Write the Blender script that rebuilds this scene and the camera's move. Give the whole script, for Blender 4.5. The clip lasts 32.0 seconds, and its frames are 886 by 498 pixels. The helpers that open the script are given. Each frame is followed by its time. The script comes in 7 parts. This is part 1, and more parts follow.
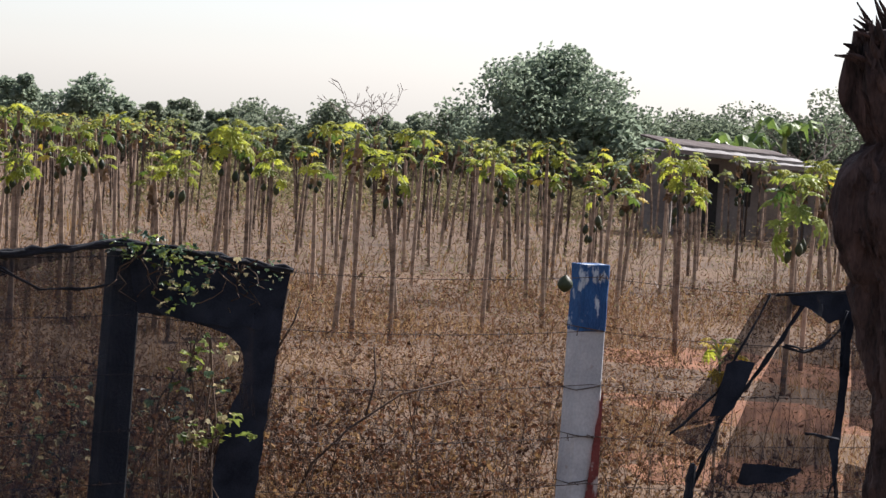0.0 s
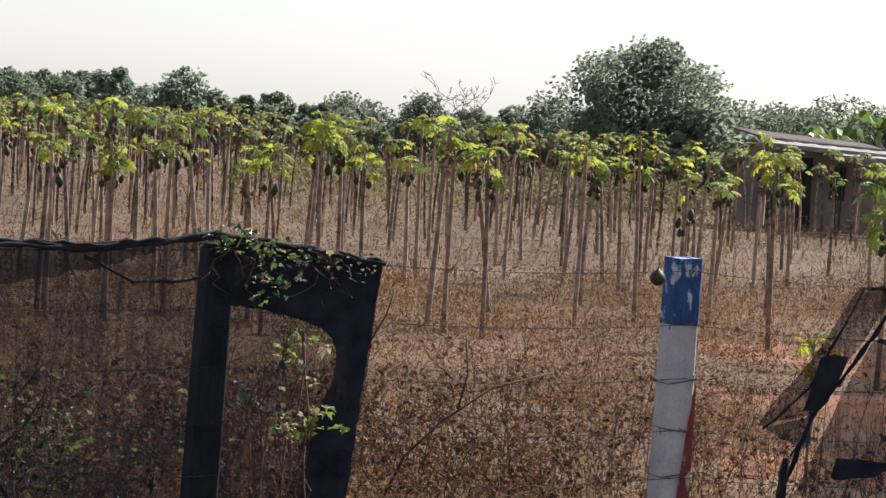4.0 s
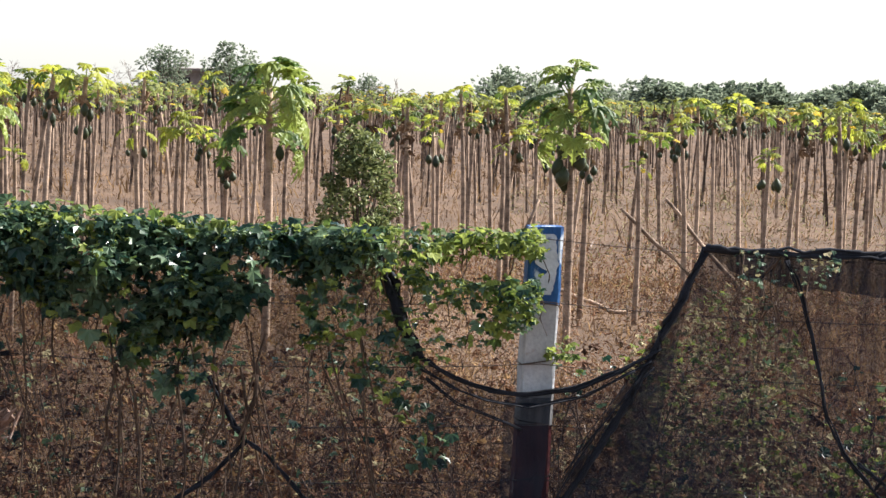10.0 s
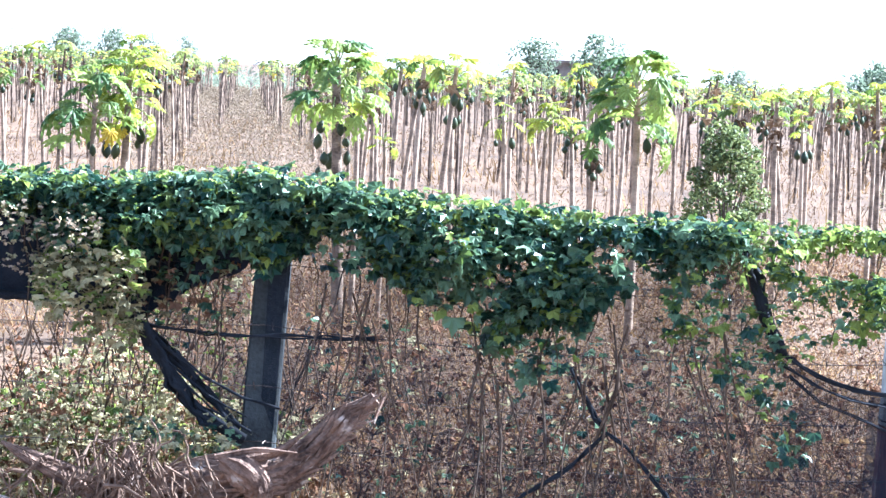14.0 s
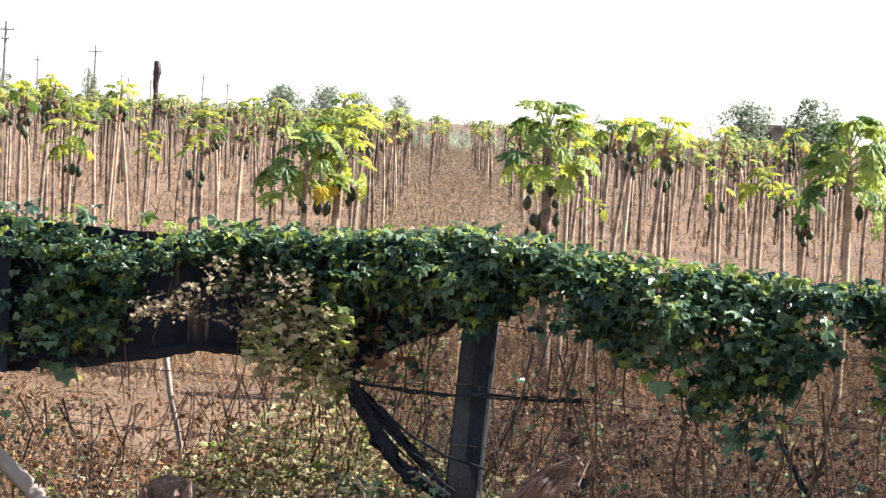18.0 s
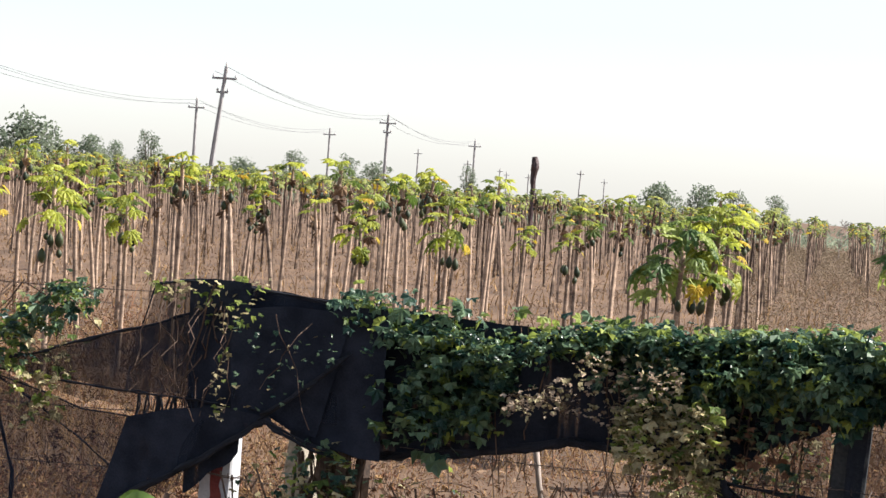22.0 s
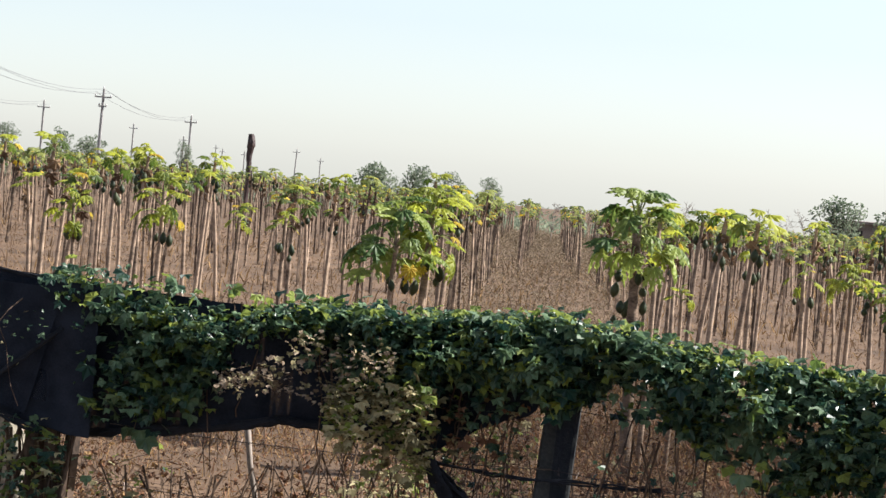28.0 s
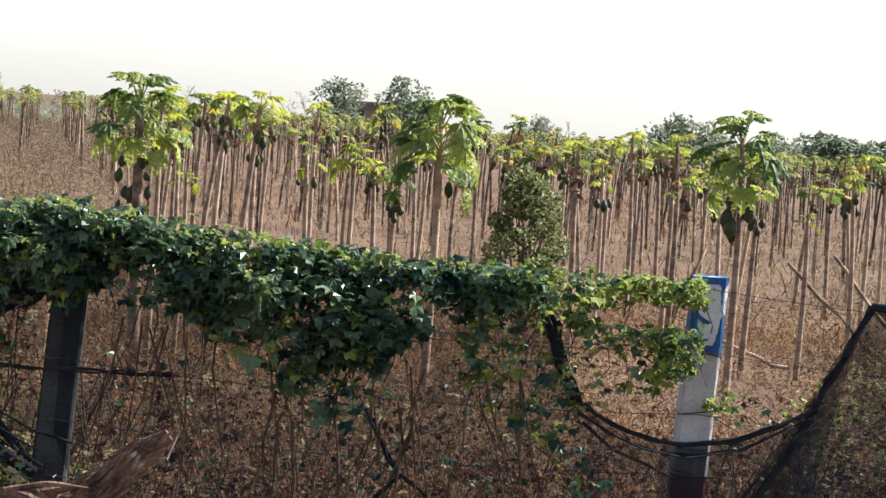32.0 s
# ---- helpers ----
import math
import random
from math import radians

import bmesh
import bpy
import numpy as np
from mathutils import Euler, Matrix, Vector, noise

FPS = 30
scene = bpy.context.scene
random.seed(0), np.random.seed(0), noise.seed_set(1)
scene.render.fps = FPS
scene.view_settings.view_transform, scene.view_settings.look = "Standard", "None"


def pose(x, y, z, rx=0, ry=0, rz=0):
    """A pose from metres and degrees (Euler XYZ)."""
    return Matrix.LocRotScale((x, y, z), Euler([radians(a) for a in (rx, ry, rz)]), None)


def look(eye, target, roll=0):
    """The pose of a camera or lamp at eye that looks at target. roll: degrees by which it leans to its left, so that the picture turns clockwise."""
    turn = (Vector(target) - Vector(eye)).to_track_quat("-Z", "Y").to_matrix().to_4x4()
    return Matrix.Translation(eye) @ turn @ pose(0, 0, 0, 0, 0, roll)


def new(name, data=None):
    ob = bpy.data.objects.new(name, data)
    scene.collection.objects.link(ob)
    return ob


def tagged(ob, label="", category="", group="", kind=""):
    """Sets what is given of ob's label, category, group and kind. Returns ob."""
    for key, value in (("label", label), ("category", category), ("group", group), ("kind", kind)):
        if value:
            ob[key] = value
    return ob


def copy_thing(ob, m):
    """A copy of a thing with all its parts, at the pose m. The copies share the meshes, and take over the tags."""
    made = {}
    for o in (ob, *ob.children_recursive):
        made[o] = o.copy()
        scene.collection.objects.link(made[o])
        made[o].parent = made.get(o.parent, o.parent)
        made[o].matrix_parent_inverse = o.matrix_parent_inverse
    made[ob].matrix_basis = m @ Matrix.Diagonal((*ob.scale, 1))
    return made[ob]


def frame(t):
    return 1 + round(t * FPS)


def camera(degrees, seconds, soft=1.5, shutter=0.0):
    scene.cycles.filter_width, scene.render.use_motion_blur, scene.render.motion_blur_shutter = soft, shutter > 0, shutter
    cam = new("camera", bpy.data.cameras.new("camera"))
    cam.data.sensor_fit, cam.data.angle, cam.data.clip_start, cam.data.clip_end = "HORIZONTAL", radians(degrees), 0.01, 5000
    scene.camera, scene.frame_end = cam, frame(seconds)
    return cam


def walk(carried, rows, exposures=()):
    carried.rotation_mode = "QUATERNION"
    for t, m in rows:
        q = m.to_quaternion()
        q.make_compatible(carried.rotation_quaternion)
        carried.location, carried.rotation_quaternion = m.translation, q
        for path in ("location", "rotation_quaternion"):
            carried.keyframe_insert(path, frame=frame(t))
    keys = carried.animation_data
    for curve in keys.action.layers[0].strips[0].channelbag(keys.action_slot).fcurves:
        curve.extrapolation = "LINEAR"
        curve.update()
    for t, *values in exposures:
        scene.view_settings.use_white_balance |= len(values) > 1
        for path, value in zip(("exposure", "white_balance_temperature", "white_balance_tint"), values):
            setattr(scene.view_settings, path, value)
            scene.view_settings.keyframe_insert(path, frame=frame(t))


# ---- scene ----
# seconds, stops, kelvin, tint
EXPOSURES = [(0.0, 1.0, 6200, 16), (4.8, 1.05, 6200, 15), (6.0, 0.95, 6150, 15), (7.0, 0.88, 6150, 14), (8.5, 1.46, 6200, 12), (10.3, 1.66, 6200, 12), (11.2, 3.35, 4900, 8), (13.2, 3.35, 4900, 8), (14.0, 2.95, 4900, 8), (14.5, 2.9, 4900, 8), (16.5, 1.7, 6200, 12), (18.0, 2.08, 6200, 12), (20.5, 2.1, 6200, 12), (22.0, 1.5, 6250, 13), (23.0, 1.24, 6250, 14), (24.5, 1.26, 6250, 13), (26.5, 0.92, 6120, 10), (27.2, 0.97, 6120, 10), (28.0, 1.32, 6200, 10), (28.7, 1.92, 6200, 12), (29.5, 2.25, 6200, 12), (30.2, 2.05, 6200, 12), (32.0, 1.5, 6200, 12)]

EYE = 2.2

# seconds, yaw, pitch, lean to the left (degrees); the camera stands still and pans
ROWS = [
    (0.0, -28.83, -3.61, 3.29),
    (0.5, -28.72, -3.63, 3.49),
    (1.0, -28.55, -3.76, 3.59),
    (1.5, -28.51, -3.74, 3.56),
    (2.0, -28.52, -3.81, 3.40),
    (2.5, -28.52, -3.77, 3.43),
    (4.5, -26.01, -3.74, 3.20),
    (5.0, -25.19, -3.47, 3.21),
    (5.5, -23.65, -3.55, 3.10),
    (6.0, -22.00, -3.27, 2.96),
    (6.5, -20.49, -3.16, 2.58),
    (7.0, -18.19, -3.41, 2.13),
    (7.5, -15.86, -3.56, 1.97),
    (8.0, -14.33, -4.18, 2.01),
    (8.5, -12.45, -4.11, 1.76),
    (9.0, -10.02, -4.02, 1.45),
    (9.5, -8.79, -4.17, 1.36),
    (10.0, -7.15, -4.34, 1.36),
    (10.5, -4.95, -4.91, 1.48),
    (11.0, -3.27, -5.34, 1.92),
    (11.5, -1.80, -5.49, 2.00),
    (12.0, -0.62, -5.74, 1.81),
    (12.5, -0.09, -5.54, 1.80),
    (13.0, 0.55, -6.03, 1.91),
    (13.5, 0.87, -5.76, 2.07),
    (14.0, 0.93, -4.74, 2.06),
    (14.5, 0.69, -4.25, 2.18),
    (16.5, 2.32, -2.91, 2.82),
    (17.0, 3.27, -3.12, 2.52),
    (17.5, 4.43, -3.42, 2.56),
    (18.0, 5.60, -3.58, 2.83),
    (18.5, 6.61, -3.62, 2.60),
    (19.0, 7.59, -3.95, 2.42),
    (19.5, 8.40, -3.55, 2.55),
    (20.0, 9.42, -3.69, 2.49),
    (20.5, 10.74, -3.56, 3.00),
    (21.0, 12.04, -3.20, 3.19),
    (21.5, 13.01, -2.57, 3.62),
    (22.0, 13.98, -1.91, 3.85),
    (22.5, 14.96, -1.21, 4.32),
    (23.0, 16.41, -1.23, 4.78),
    (23.5, 17.26, -1.24, 5.15),
    (24.0, 18.71, -1.82, 5.31),
    (24.5, 20.82, -1.47, 5.52),
    (25.0, 22.40, -1.35, 5.75),
    (25.5, 22.60, -1.05, 5.95),
    (26.0, 20.00, -0.75, 6.10),
    (26.5, 15.85, -0.66, 6.16),
    (27.0, 12.06, -1.30, 5.21),
    (27.5, 10.36, -1.82, 5.13),
    (28.0, 7.65, -1.90, 5.04),
    (28.5, 5.83, -2.66, 4.99),
    (29.0, 4.53, -3.31, 4.41),
    (29.5, 4.01, -3.96, 4.52),
    (30.0, 2.94, -3.66, 4.70),
    (30.5, 1.48, -3.70, 4.88),
    (31.0, 0.29, -3.31, 4.72),
    (31.5, -1.58, -2.82, 4.67),
    (32.0, -3.46, -3.61, 4.07),
]

cam = camera(19.43, 32.0, soft=1.5)
walk(cam, [(t, pose(0, 0, EYE, 90 + pitch, 0, yaw) @ pose(0, 0, 0, 0, 0, lean)) for t, yaw, pitch, lean in ROWS],
     exposures=EXPOSURES)

# ---- world and sun ----
SUN_AZ, SUN_EL = 72.0, 42.0          # degrees clockwise from the fence's normal (+y), and above the horizon
world = bpy.data.worlds.new("sky")
scene.world = world
world.use_nodes = True
wn = world.node_tree.nodes
sky = wn.new("ShaderNodeTexSky")
sky.sky_type = "NISHITA"
sky.sun_disc = False
sky.sun_elevation = radians(SUN_EL)
sky.sun_rotation = radians(SUN_AZ)
sky.air_density, sky.dust_density, sky.ozone_density = 1.0, 0.3, 4.0
sky.altitude = 0
wn["Background"].inputs["Strength"].default_value = 0.068
haze = wn.new("ShaderNodeHueSaturation")          # dust in the air greys the sky
haze.inputs["Saturation"].default_value = 0.48
world.node_tree.links.new(sky.outputs["Color"], haze.inputs["Color"])
world.node_tree.links.new(haze.outputs["Color"], wn["Background"].inputs["Color"])

sun_data = bpy.data.lights.new("sun", "SUN")
sun_data.energy, sun_data.angle, sun_data.color = 4.95, radians(0.6), (1.0, 0.94, 0.85)
sun = new("sun", sun_data)
sun.matrix_world = look((60 * math.sin(radians(SUN_AZ)), 60 * math.cos(radians(SUN_AZ)), 60 * math.tan(radians(SUN_EL))), (0, 0, 0))


# ---- materials ----
def material(name, dark, light, scale=8.0, rough=0.8, bump=0.3, fine=60.0, island=0.0, obj=0.0, metal=0.0, stretch=(1, 1, 1), stain=None, translucent=0.0, warm=None):
    """Two scales of noise between two colours, with grain in the relief; island/obj: variation from piece to piece; translucent: share of light let through."""
    m = bpy.data.materials.new(name)
    m.use_nodes = True
    nt = m.node_tree
    n, l = nt.nodes, nt.links
    bsdf, out = n["Principled BSDF"], n["Material Output"]
    co = n.new("ShaderNodeTexCoord")
    mp = n.new("ShaderNodeMapping")
    mp.inputs["Scale"].default_value = stretch
    l.new(co.outputs["Object"], mp.inputs["Vector"])
    big, small = n.new("ShaderNodeTexNoise"), n.new("ShaderNodeTexNoise")
    big.inputs["Scale"].default_value, small.inputs["Scale"].default_value = scale, fine
    big.inputs["Detail"].default_value, small.inputs["Detail"].default_value = 4, 3
    for k in (big, small):
        l.new(mp.outputs["Vector"], k.inputs["Vector"])
    add = n.new("ShaderNodeMath")
    add.operation = "MULTIPLY_ADD"
    add.inputs[1].default_value, add.inputs[2].default_value = 0.45, -0.22
    l.new(small.outputs["Fac"], add.inputs[0])
    fac = n.new("ShaderNodeMath")
    fac.operation = "ADD"
    l.new(big.outputs["Fac"], fac.inputs[0])
    l.new(add.outputs[0], fac.inputs[1])
    last = fac.outputs[0]
    for amount, kind, sock in ((island, "ShaderNodeNewGeometry", "Random Per Island"), (obj, "ShaderNodeObjectInfo", "Random")):
        if amount:
            info = n.new(kind)
            k = n.new("ShaderNodeMath")
            k.operation = "MULTIPLY_ADD"
            k.inputs[1].default_value, k.inputs[2].default_value = amount, -amount / 2
            l.new(info.outputs[sock], k.inputs[0])
            s = n.new("ShaderNodeMath")
            s.operation = "ADD"
            l.new(last, s.inputs[0])
            l.new(k.outputs[0], s.inputs[1])
            last = s.outputs[0]
    ramp = n.new("ShaderNodeValToRGB")
    ramp.color_ramp.elements[0].position, ramp.color_ramp.elements[1].position = 0.3, 0.72
    ramp.color_ramp.elements[0].color, ramp.color_ramp.elements[1].color = (*dark, 1), (*light, 1)
    if warm:
        e = ramp.color_ramp.elements.new(warm[0])
        e.color = (*warm[1], 1)
    l.new(last, ramp.inputs["Fac"])
    color = ramp.outputs["Color"]
    if stain:
        sn = n.new("ShaderNodeTexNoise")
        sn.inputs["Scale"].default_value = stain[1]
        sn.inputs["Detail"].default_value = 5
        l.new(mp.outputs["Vector"], sn.inputs["Vector"])
        sr = n.new("ShaderNodeValToRGB")
        sr.color_ramp.elements[0].position, sr.color_ramp.elements[1].position = stain[2], stain[2] + 0.06
        l.new(sn.outputs["Fac"], sr.inputs["Fac"])
        mix = n.new("ShaderNodeMixRGB")
        l.new(sr.outputs["Color"], mix.inputs["Fac"])
        l.new(color, mix.inputs["Color1"])
        mix.inputs["Color2"].default_value = (*stain[0], 1)
        color = mix.outputs["Color"]
    l.new(color, bsdf.inputs["Base Color"])
    bsdf.inputs["Roughness"].default_value = rough
    bsdf.inputs["Metallic"].default_value = metal
    bsdf.inputs["Specular IOR Level"].default_value = 0.3
    if bump:
        b = n.new("ShaderNodeBump")
        b.inputs["Strength"].default_value, b.inputs["Distance"].default_value = bump, 0.02
        l.new(fac.outputs[0], b.inputs["Height"])
        l.new(b.outputs["Normal"], bsdf.inputs["Normal"])
    if translucent:
        tr = n.new("ShaderNodeBsdfTranslucent")
        l.new(color, tr.inputs["Color"])
        mx = n.new("ShaderNodeMixShader")
        mx.inputs[0].default_value = translucent
        l.new(bsdf.outputs[0], mx.inputs[1])
        l.new(tr.outputs[0], mx.inputs[2])
        l.new(mx.outputs[0], out.inputs["Surface"])
    return m


def net_material(name, opacity):
    """Black knitted shade cloth: fine threads with gaps that let the view through."""
    m = material(name, (0.009, 0.012, 0.019), (0.024, 0.029, 0.042), scale=9, rough=0.9, bump=0.2, fine=120)
    m.node_tree.nodes["Principled BSDF"].inputs["Specular IOR Level"].default_value = 0.1
    nt = m.node_tree
    n, l = nt.nodes, nt.links
    bsdf, out = n["Principled BSDF"], n["Material Output"]
    clear = n.new("ShaderNodeBsdfTransparent")
    co = n.new("ShaderNodeTexCoord")
    dirt = n.new("ShaderNodeTexNoise")
    dirt.inputs["Scale"].default_value, dirt.inputs["Detail"].default_value = 4.0, 5
    l.new(co.outputs["Object"], dirt.inputs["Vector"])
    warp = n.new("ShaderNodeMapping")
    warp.inputs["Scale"].default_value = (34, 34, 1.6)
    l.new(co.outputs["Object"], warp.inputs["Vector"])
    run = n.new("ShaderNodeTexNoise")
    run.inputs["Scale"].default_value, run.inputs["Detail"].default_value = 1.0, 4
    l.new(warp.outputs["Vector"], run.inputs["Vector"])
    both = n.new("ShaderNodeMath")
    both.operation = "ADD"
    l.new(dirt.outputs["Fac"], both.inputs[0])
    l.new(run.outputs["Fac"], both.inputs[1])
    k = n.new("ShaderNodeMath")
    k.operation, k.use_clamp = "MULTIPLY_ADD", True
    k.inputs[1].default_value, k.inputs[2].default_value = 0.55, opacity - 0.55
    l.new(both.outputs[0], k.inputs[0])
    mx = n.new("ShaderNodeMixShader")
    l.new(k.outputs[0], mx.inputs[0])
    l.new(clear.outputs[0], mx.inputs[1])
    l.new(bsdf.outputs[0], mx.inputs[2])
    l.new(mx.outputs[0], out.inputs["Surface"])
    return m


M_SOIL = material("dry_red_soil", (0.062, 0.037, 0.021), (0.145, 0.088, 0.050), scale=0.35, fine=9, bump=0.6, rough=0.95)
M_GRASS = material("dry_grass", (0.115, 0.068, 0.033), (0.36, 0.224, 0.102), scale=0.5, fine=14, bump=0, rough=0.9, island=0.5, translucent=0.35)
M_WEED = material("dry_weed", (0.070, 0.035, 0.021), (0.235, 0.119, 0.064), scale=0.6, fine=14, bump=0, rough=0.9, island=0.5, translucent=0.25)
# Paler version of the dry weed colour.
M_WEED_FAR = material("paler_weed", (0.12, 0.076, 0.048), (0.27, 0.182, 0.114), scale=0.6, fine=14, bump=0, rough=0.9, island=0.5, translucent=0.25)
M_TRUNK = material("papaya_bark", (0.060, 0.040, 0.028), (0.41, 0.295, 0.21), scale=3, fine=40, bump=0.5, rough=0.85, island=0.35, obj=0.2, stretch=(1, 1, 2.5))
M_LEAF = material("papaya_leaf", (0.075, 0.12, 0.022), (0.44, 0.47, 0.065), scale=2, fine=20, bump=0.1, rough=0.5, island=0.8, obj=0.3, translucent=0.58)
# Greyer leaf green; haze over the far rows is put into it.
M_LEAF_FAR = material("hazed_papaya_leaf", (0.085, 0.115, 0.035), (0.31, 0.345, 0.095), scale=2, fine=20, bump=0.1, rough=0.6, island=0.8, translucent=0.5)
M_RED_SOIL = material("bare_orange_soil", (0.11, 0.046, 0.022), (0.27, 0.118, 0.058), scale=2.5, fine=40, bump=0.6, rough=0.95)
M_LEAF_RICH = material("papaya_leaf_green", (0.060, 0.115, 0.028), (0.30, 0.36, 0.075), scale=2, fine=20, bump=0.1, rough=0.5, island=0.6, obj=0.6, translucent=0.45)
M_LEAF_YELLOW = material("papaya_leaf_yellow", (0.38, 0.26, 0.02), (0.60, 0.46, 0.05), scale=3, fine=20, bump=0.1, rough=0.55, island=0.5, obj=0.3, translucent=0.45)
M_LEAF_DRY = material("papaya_leaf_dry", (0.07, 0.04, 0.022), (0.22, 0.14, 0.08), scale=3, fine=20, bump=0.1, rough=0.9, island=0.6, obj=0.3, translucent=0.15)
M_STALK = material("papaya_petiole", (0.16, 0.20, 0.06), (0.34, 0.38, 0.13), scale=4, fine=30, bump=0, rough=0.6)
M_FRUIT = material("papaya_fruit", (0.012, 0.022, 0.010), (0.045, 0.055, 0.022), scale=7, fine=50, bump=0.15, rough=0.55, obj=0.4, island=0.4)
# Both tree greens are lightened and cooled: distance haze sits in the colour.
M_TREE = material("hazed_foliage", (0.16, 0.205, 0.15), (0.30, 0.36, 0.26), scale=0.6, fine=3, bump=0, rough=0.85, island=0.5, translucent=0.6)
M_TREE_HAZE = material("far_hazed_foliage", (0.135, 0.17, 0.115), (0.26, 0.30, 0.21), scale=0.3, fine=2, bump=0, rough=0.85, island=0.4, translucent=0.6)
M_BARK = material("tree_bark", (0.05, 0.036, 0.028), (0.16, 0.12, 0.09), scale=3, fine=30, bump=0.6, rough=0.95, stretch=(1, 1, 0.3))
M_TWIG = material("bare_twig", (0.16, 0.13, 0.11), (0.32, 0.27, 0.23), scale=2, fine=20, bump=0, rough=0.9)
M_WHITE = material("chalky_white_paint", (0.33, 0.335, 0.35), (0.53, 0.53, 0.53), scale=5, fine=60, bump=0.4, rough=0.85, stain=((0.33, 0.29, 0.26), 9, 0.63))
M_BLUE = material("flaking_blue_paint", (0.010, 0.048, 0.15), (0.022, 0.105, 0.27), scale=9, fine=60, bump=0.5, rough=0.65, stretch=(1.6, 1, 0.7), stain=((0.46, 0.51, 0.56), 12, 0.56))
M_PEEL = material("bare_whitewash", (0.40, 0.43, 0.46), (0.62, 0.64, 0.66), scale=7, fine=60, bump=0.4, rough=0.85, stain=((0.03, 0.11, 0.27), 16, 0.60))
M_PALE = material("pale_broken_stone", (0.16, 0.14, 0.105), (0.36, 0.32, 0.25), scale=5, fine=40, bump=0.7, rough=0.9)
M_ROOT = material("dry_brown_root", (0.055, 0.032, 0.022), (0.20, 0.130, 0.090), scale=6, fine=50, bump=0.4, rough=0.9)
M_RED = material("red_oxide_paint", (0.11, 0.022, 0.02), (0.22, 0.05, 0.042), scale=6, fine=60, bump=0.4, rough=0.75, stain=((0.42, 0.36, 0.33), 10, 0.56))
# Weathered concrete, darkened further with shade put into the colour.
M_CONC = material("shaded_weathered_concrete", (0.022, 0.026, 0.028), (0.075, 0.078, 0.078), scale=5, fine=70, bump=0.5, rough=0.9)
M_STEEL = material("rusty_wire", (0.05, 0.04, 0.035), (0.16, 0.12, 0.10), scale=20, fine=90, bump=0.2, rough=0.6, metal=0.6)
M_POLE = material("grey_concrete_pole", (0.20, 0.19, 0.185), (0.36, 0.35, 0.34), scale=2, fine=30, bump=0.3, rough=0.9)
M_POLE_DARK = material("dark_steel_pole", (0.035, 0.025, 0.025), (0.09, 0.06, 0.055), scale=2, fine=30, bump=0.3, rough=0.6, metal=0.3)
M_WIRE = material("aluminium_line", (0.08, 0.08, 0.085), (0.16, 0.16, 0.17), scale=2, fine=30, bump=0, rough=0.6, metal=0.4)
M_PORCELAIN = material("white_porcelain", (0.5, 0.48, 0.45), (0.7, 0.69, 0.67), scale=4, fine=30, bump=0, rough=0.3)
M_NET = net_material("shade_net", 0.70)
M_NET_THIN = net_material("worn_shade_net", 0.555)
M_NET_DENSE = net_material("doubled_shade_net", 1.06)
M_HEM = material("rolled_net", (0.007, 0.009, 0.013), (0.021, 0.023, 0.031), scale=12, fine=130, bump=0.4, rough=0.95)
M_VINE = material("creeper_leaf", (0.017, 0.047, 0.032), (0.130, 0.200, 0.108), scale=4, fine=30, bump=0.1, rough=0.36, island=0.8, translucent=0.34)
M_VINE_DRY = material("pale_weed_leaf", (0.18, 0.157, 0.080), (0.53, 0.46, 0.26), scale=4, fine=30, bump=0.1, rough=0.7, island=0.8, translucent=0.4)
M_VINE_LIME = material("lime_creeper_leaf", (0.085, 0.13, 0.030), (0.30, 0.355, 0.080), scale=4, fine=30, bump=0.1, rough=0.55, island=0.8, translucent=0.5)
M_WEED_PINK = material("pinkish_weed_leaf", (0.15, 0.11, 0.07), (0.46, 0.36, 0.26), scale=4, fine=30, bump=0.1, rough=0.8, island=0.9, translucent=0.3)
M_LANE = material("grey_brown_lane_grass", (0.105, 0.078, 0.050), (0.235, 0.178, 0.115), scale=0.6, fine=14, bump=0, rough=0.9, island=0.5, translucent=0.25)
M_OLIVE = material("olive_field_weed", (0.085, 0.080, 0.034), (0.29, 0.26, 0.12), scale=0.5, fine=12, bump=0, rough=0.9, island=0.9, translucent=0.3)
M_SHRUB = material("olive_shrub_leaf", (0.075, 0.10, 0.038), (0.28, 0.31, 0.12), scale=2, fine=10, bump=0, rough=0.6, island=0.7, translucent=0.35)
M_STEM = material("creeper_stem", (0.035, 0.024, 0.018), (0.13, 0.085, 0.058), scale=6, fine=60, bump=0.3, rough=0.9)
M_WOOD = material("weathered_red_wood", (0.045, 0.024, 0.017), (0.26, 0.165, 0.12), scale=9, fine=60, bump=1.0, rough=0.85, stretch=(1, 1, 1.2), stain=((0.40, 0.33, 0.28), 7, 0.61))
# Dark red wood, lowered further so its backlit shade is in the colour.
M_DEAD = material("backlit_dark_deadwood", (0.010, 0.007, 0.007), (0.085, 0.055, 0.050), scale=14, fine=90, bump=1.0, rough=0.9, stretch=(1, 1, 0.3))
# Brown sheet darkened so that the roof's shadow is in its colour.
M_ROOF = material("shaded_brown_sheet", (0.055, 0.042, 0.038), (0.12, 0.095, 0.085), scale=1.2, fine=14, bump=0.3, rough=0.9)
M_WALL = material("bare_block_wall", (0.15, 0.125, 0.11), (0.28, 0.24, 0.21), scale=1.2, fine=14, bump=0.4, rough=0.95)
# Near-black colour that paints the shade inside doors and windows.
M_DARK = material("unlit_inside", (0.02, 0.02, 0.02), (0.05, 0.045, 0.04), scale=2, fine=14, bump=0.2, rough=0.95)
M_BANANA = material("banana_leaf", (0.07, 0.13, 0.03), (0.20, 0.30, 0.07), scale=1.5, fine=12, bump=0.2, rough=0.45, island=0.4, translucent=0.35)


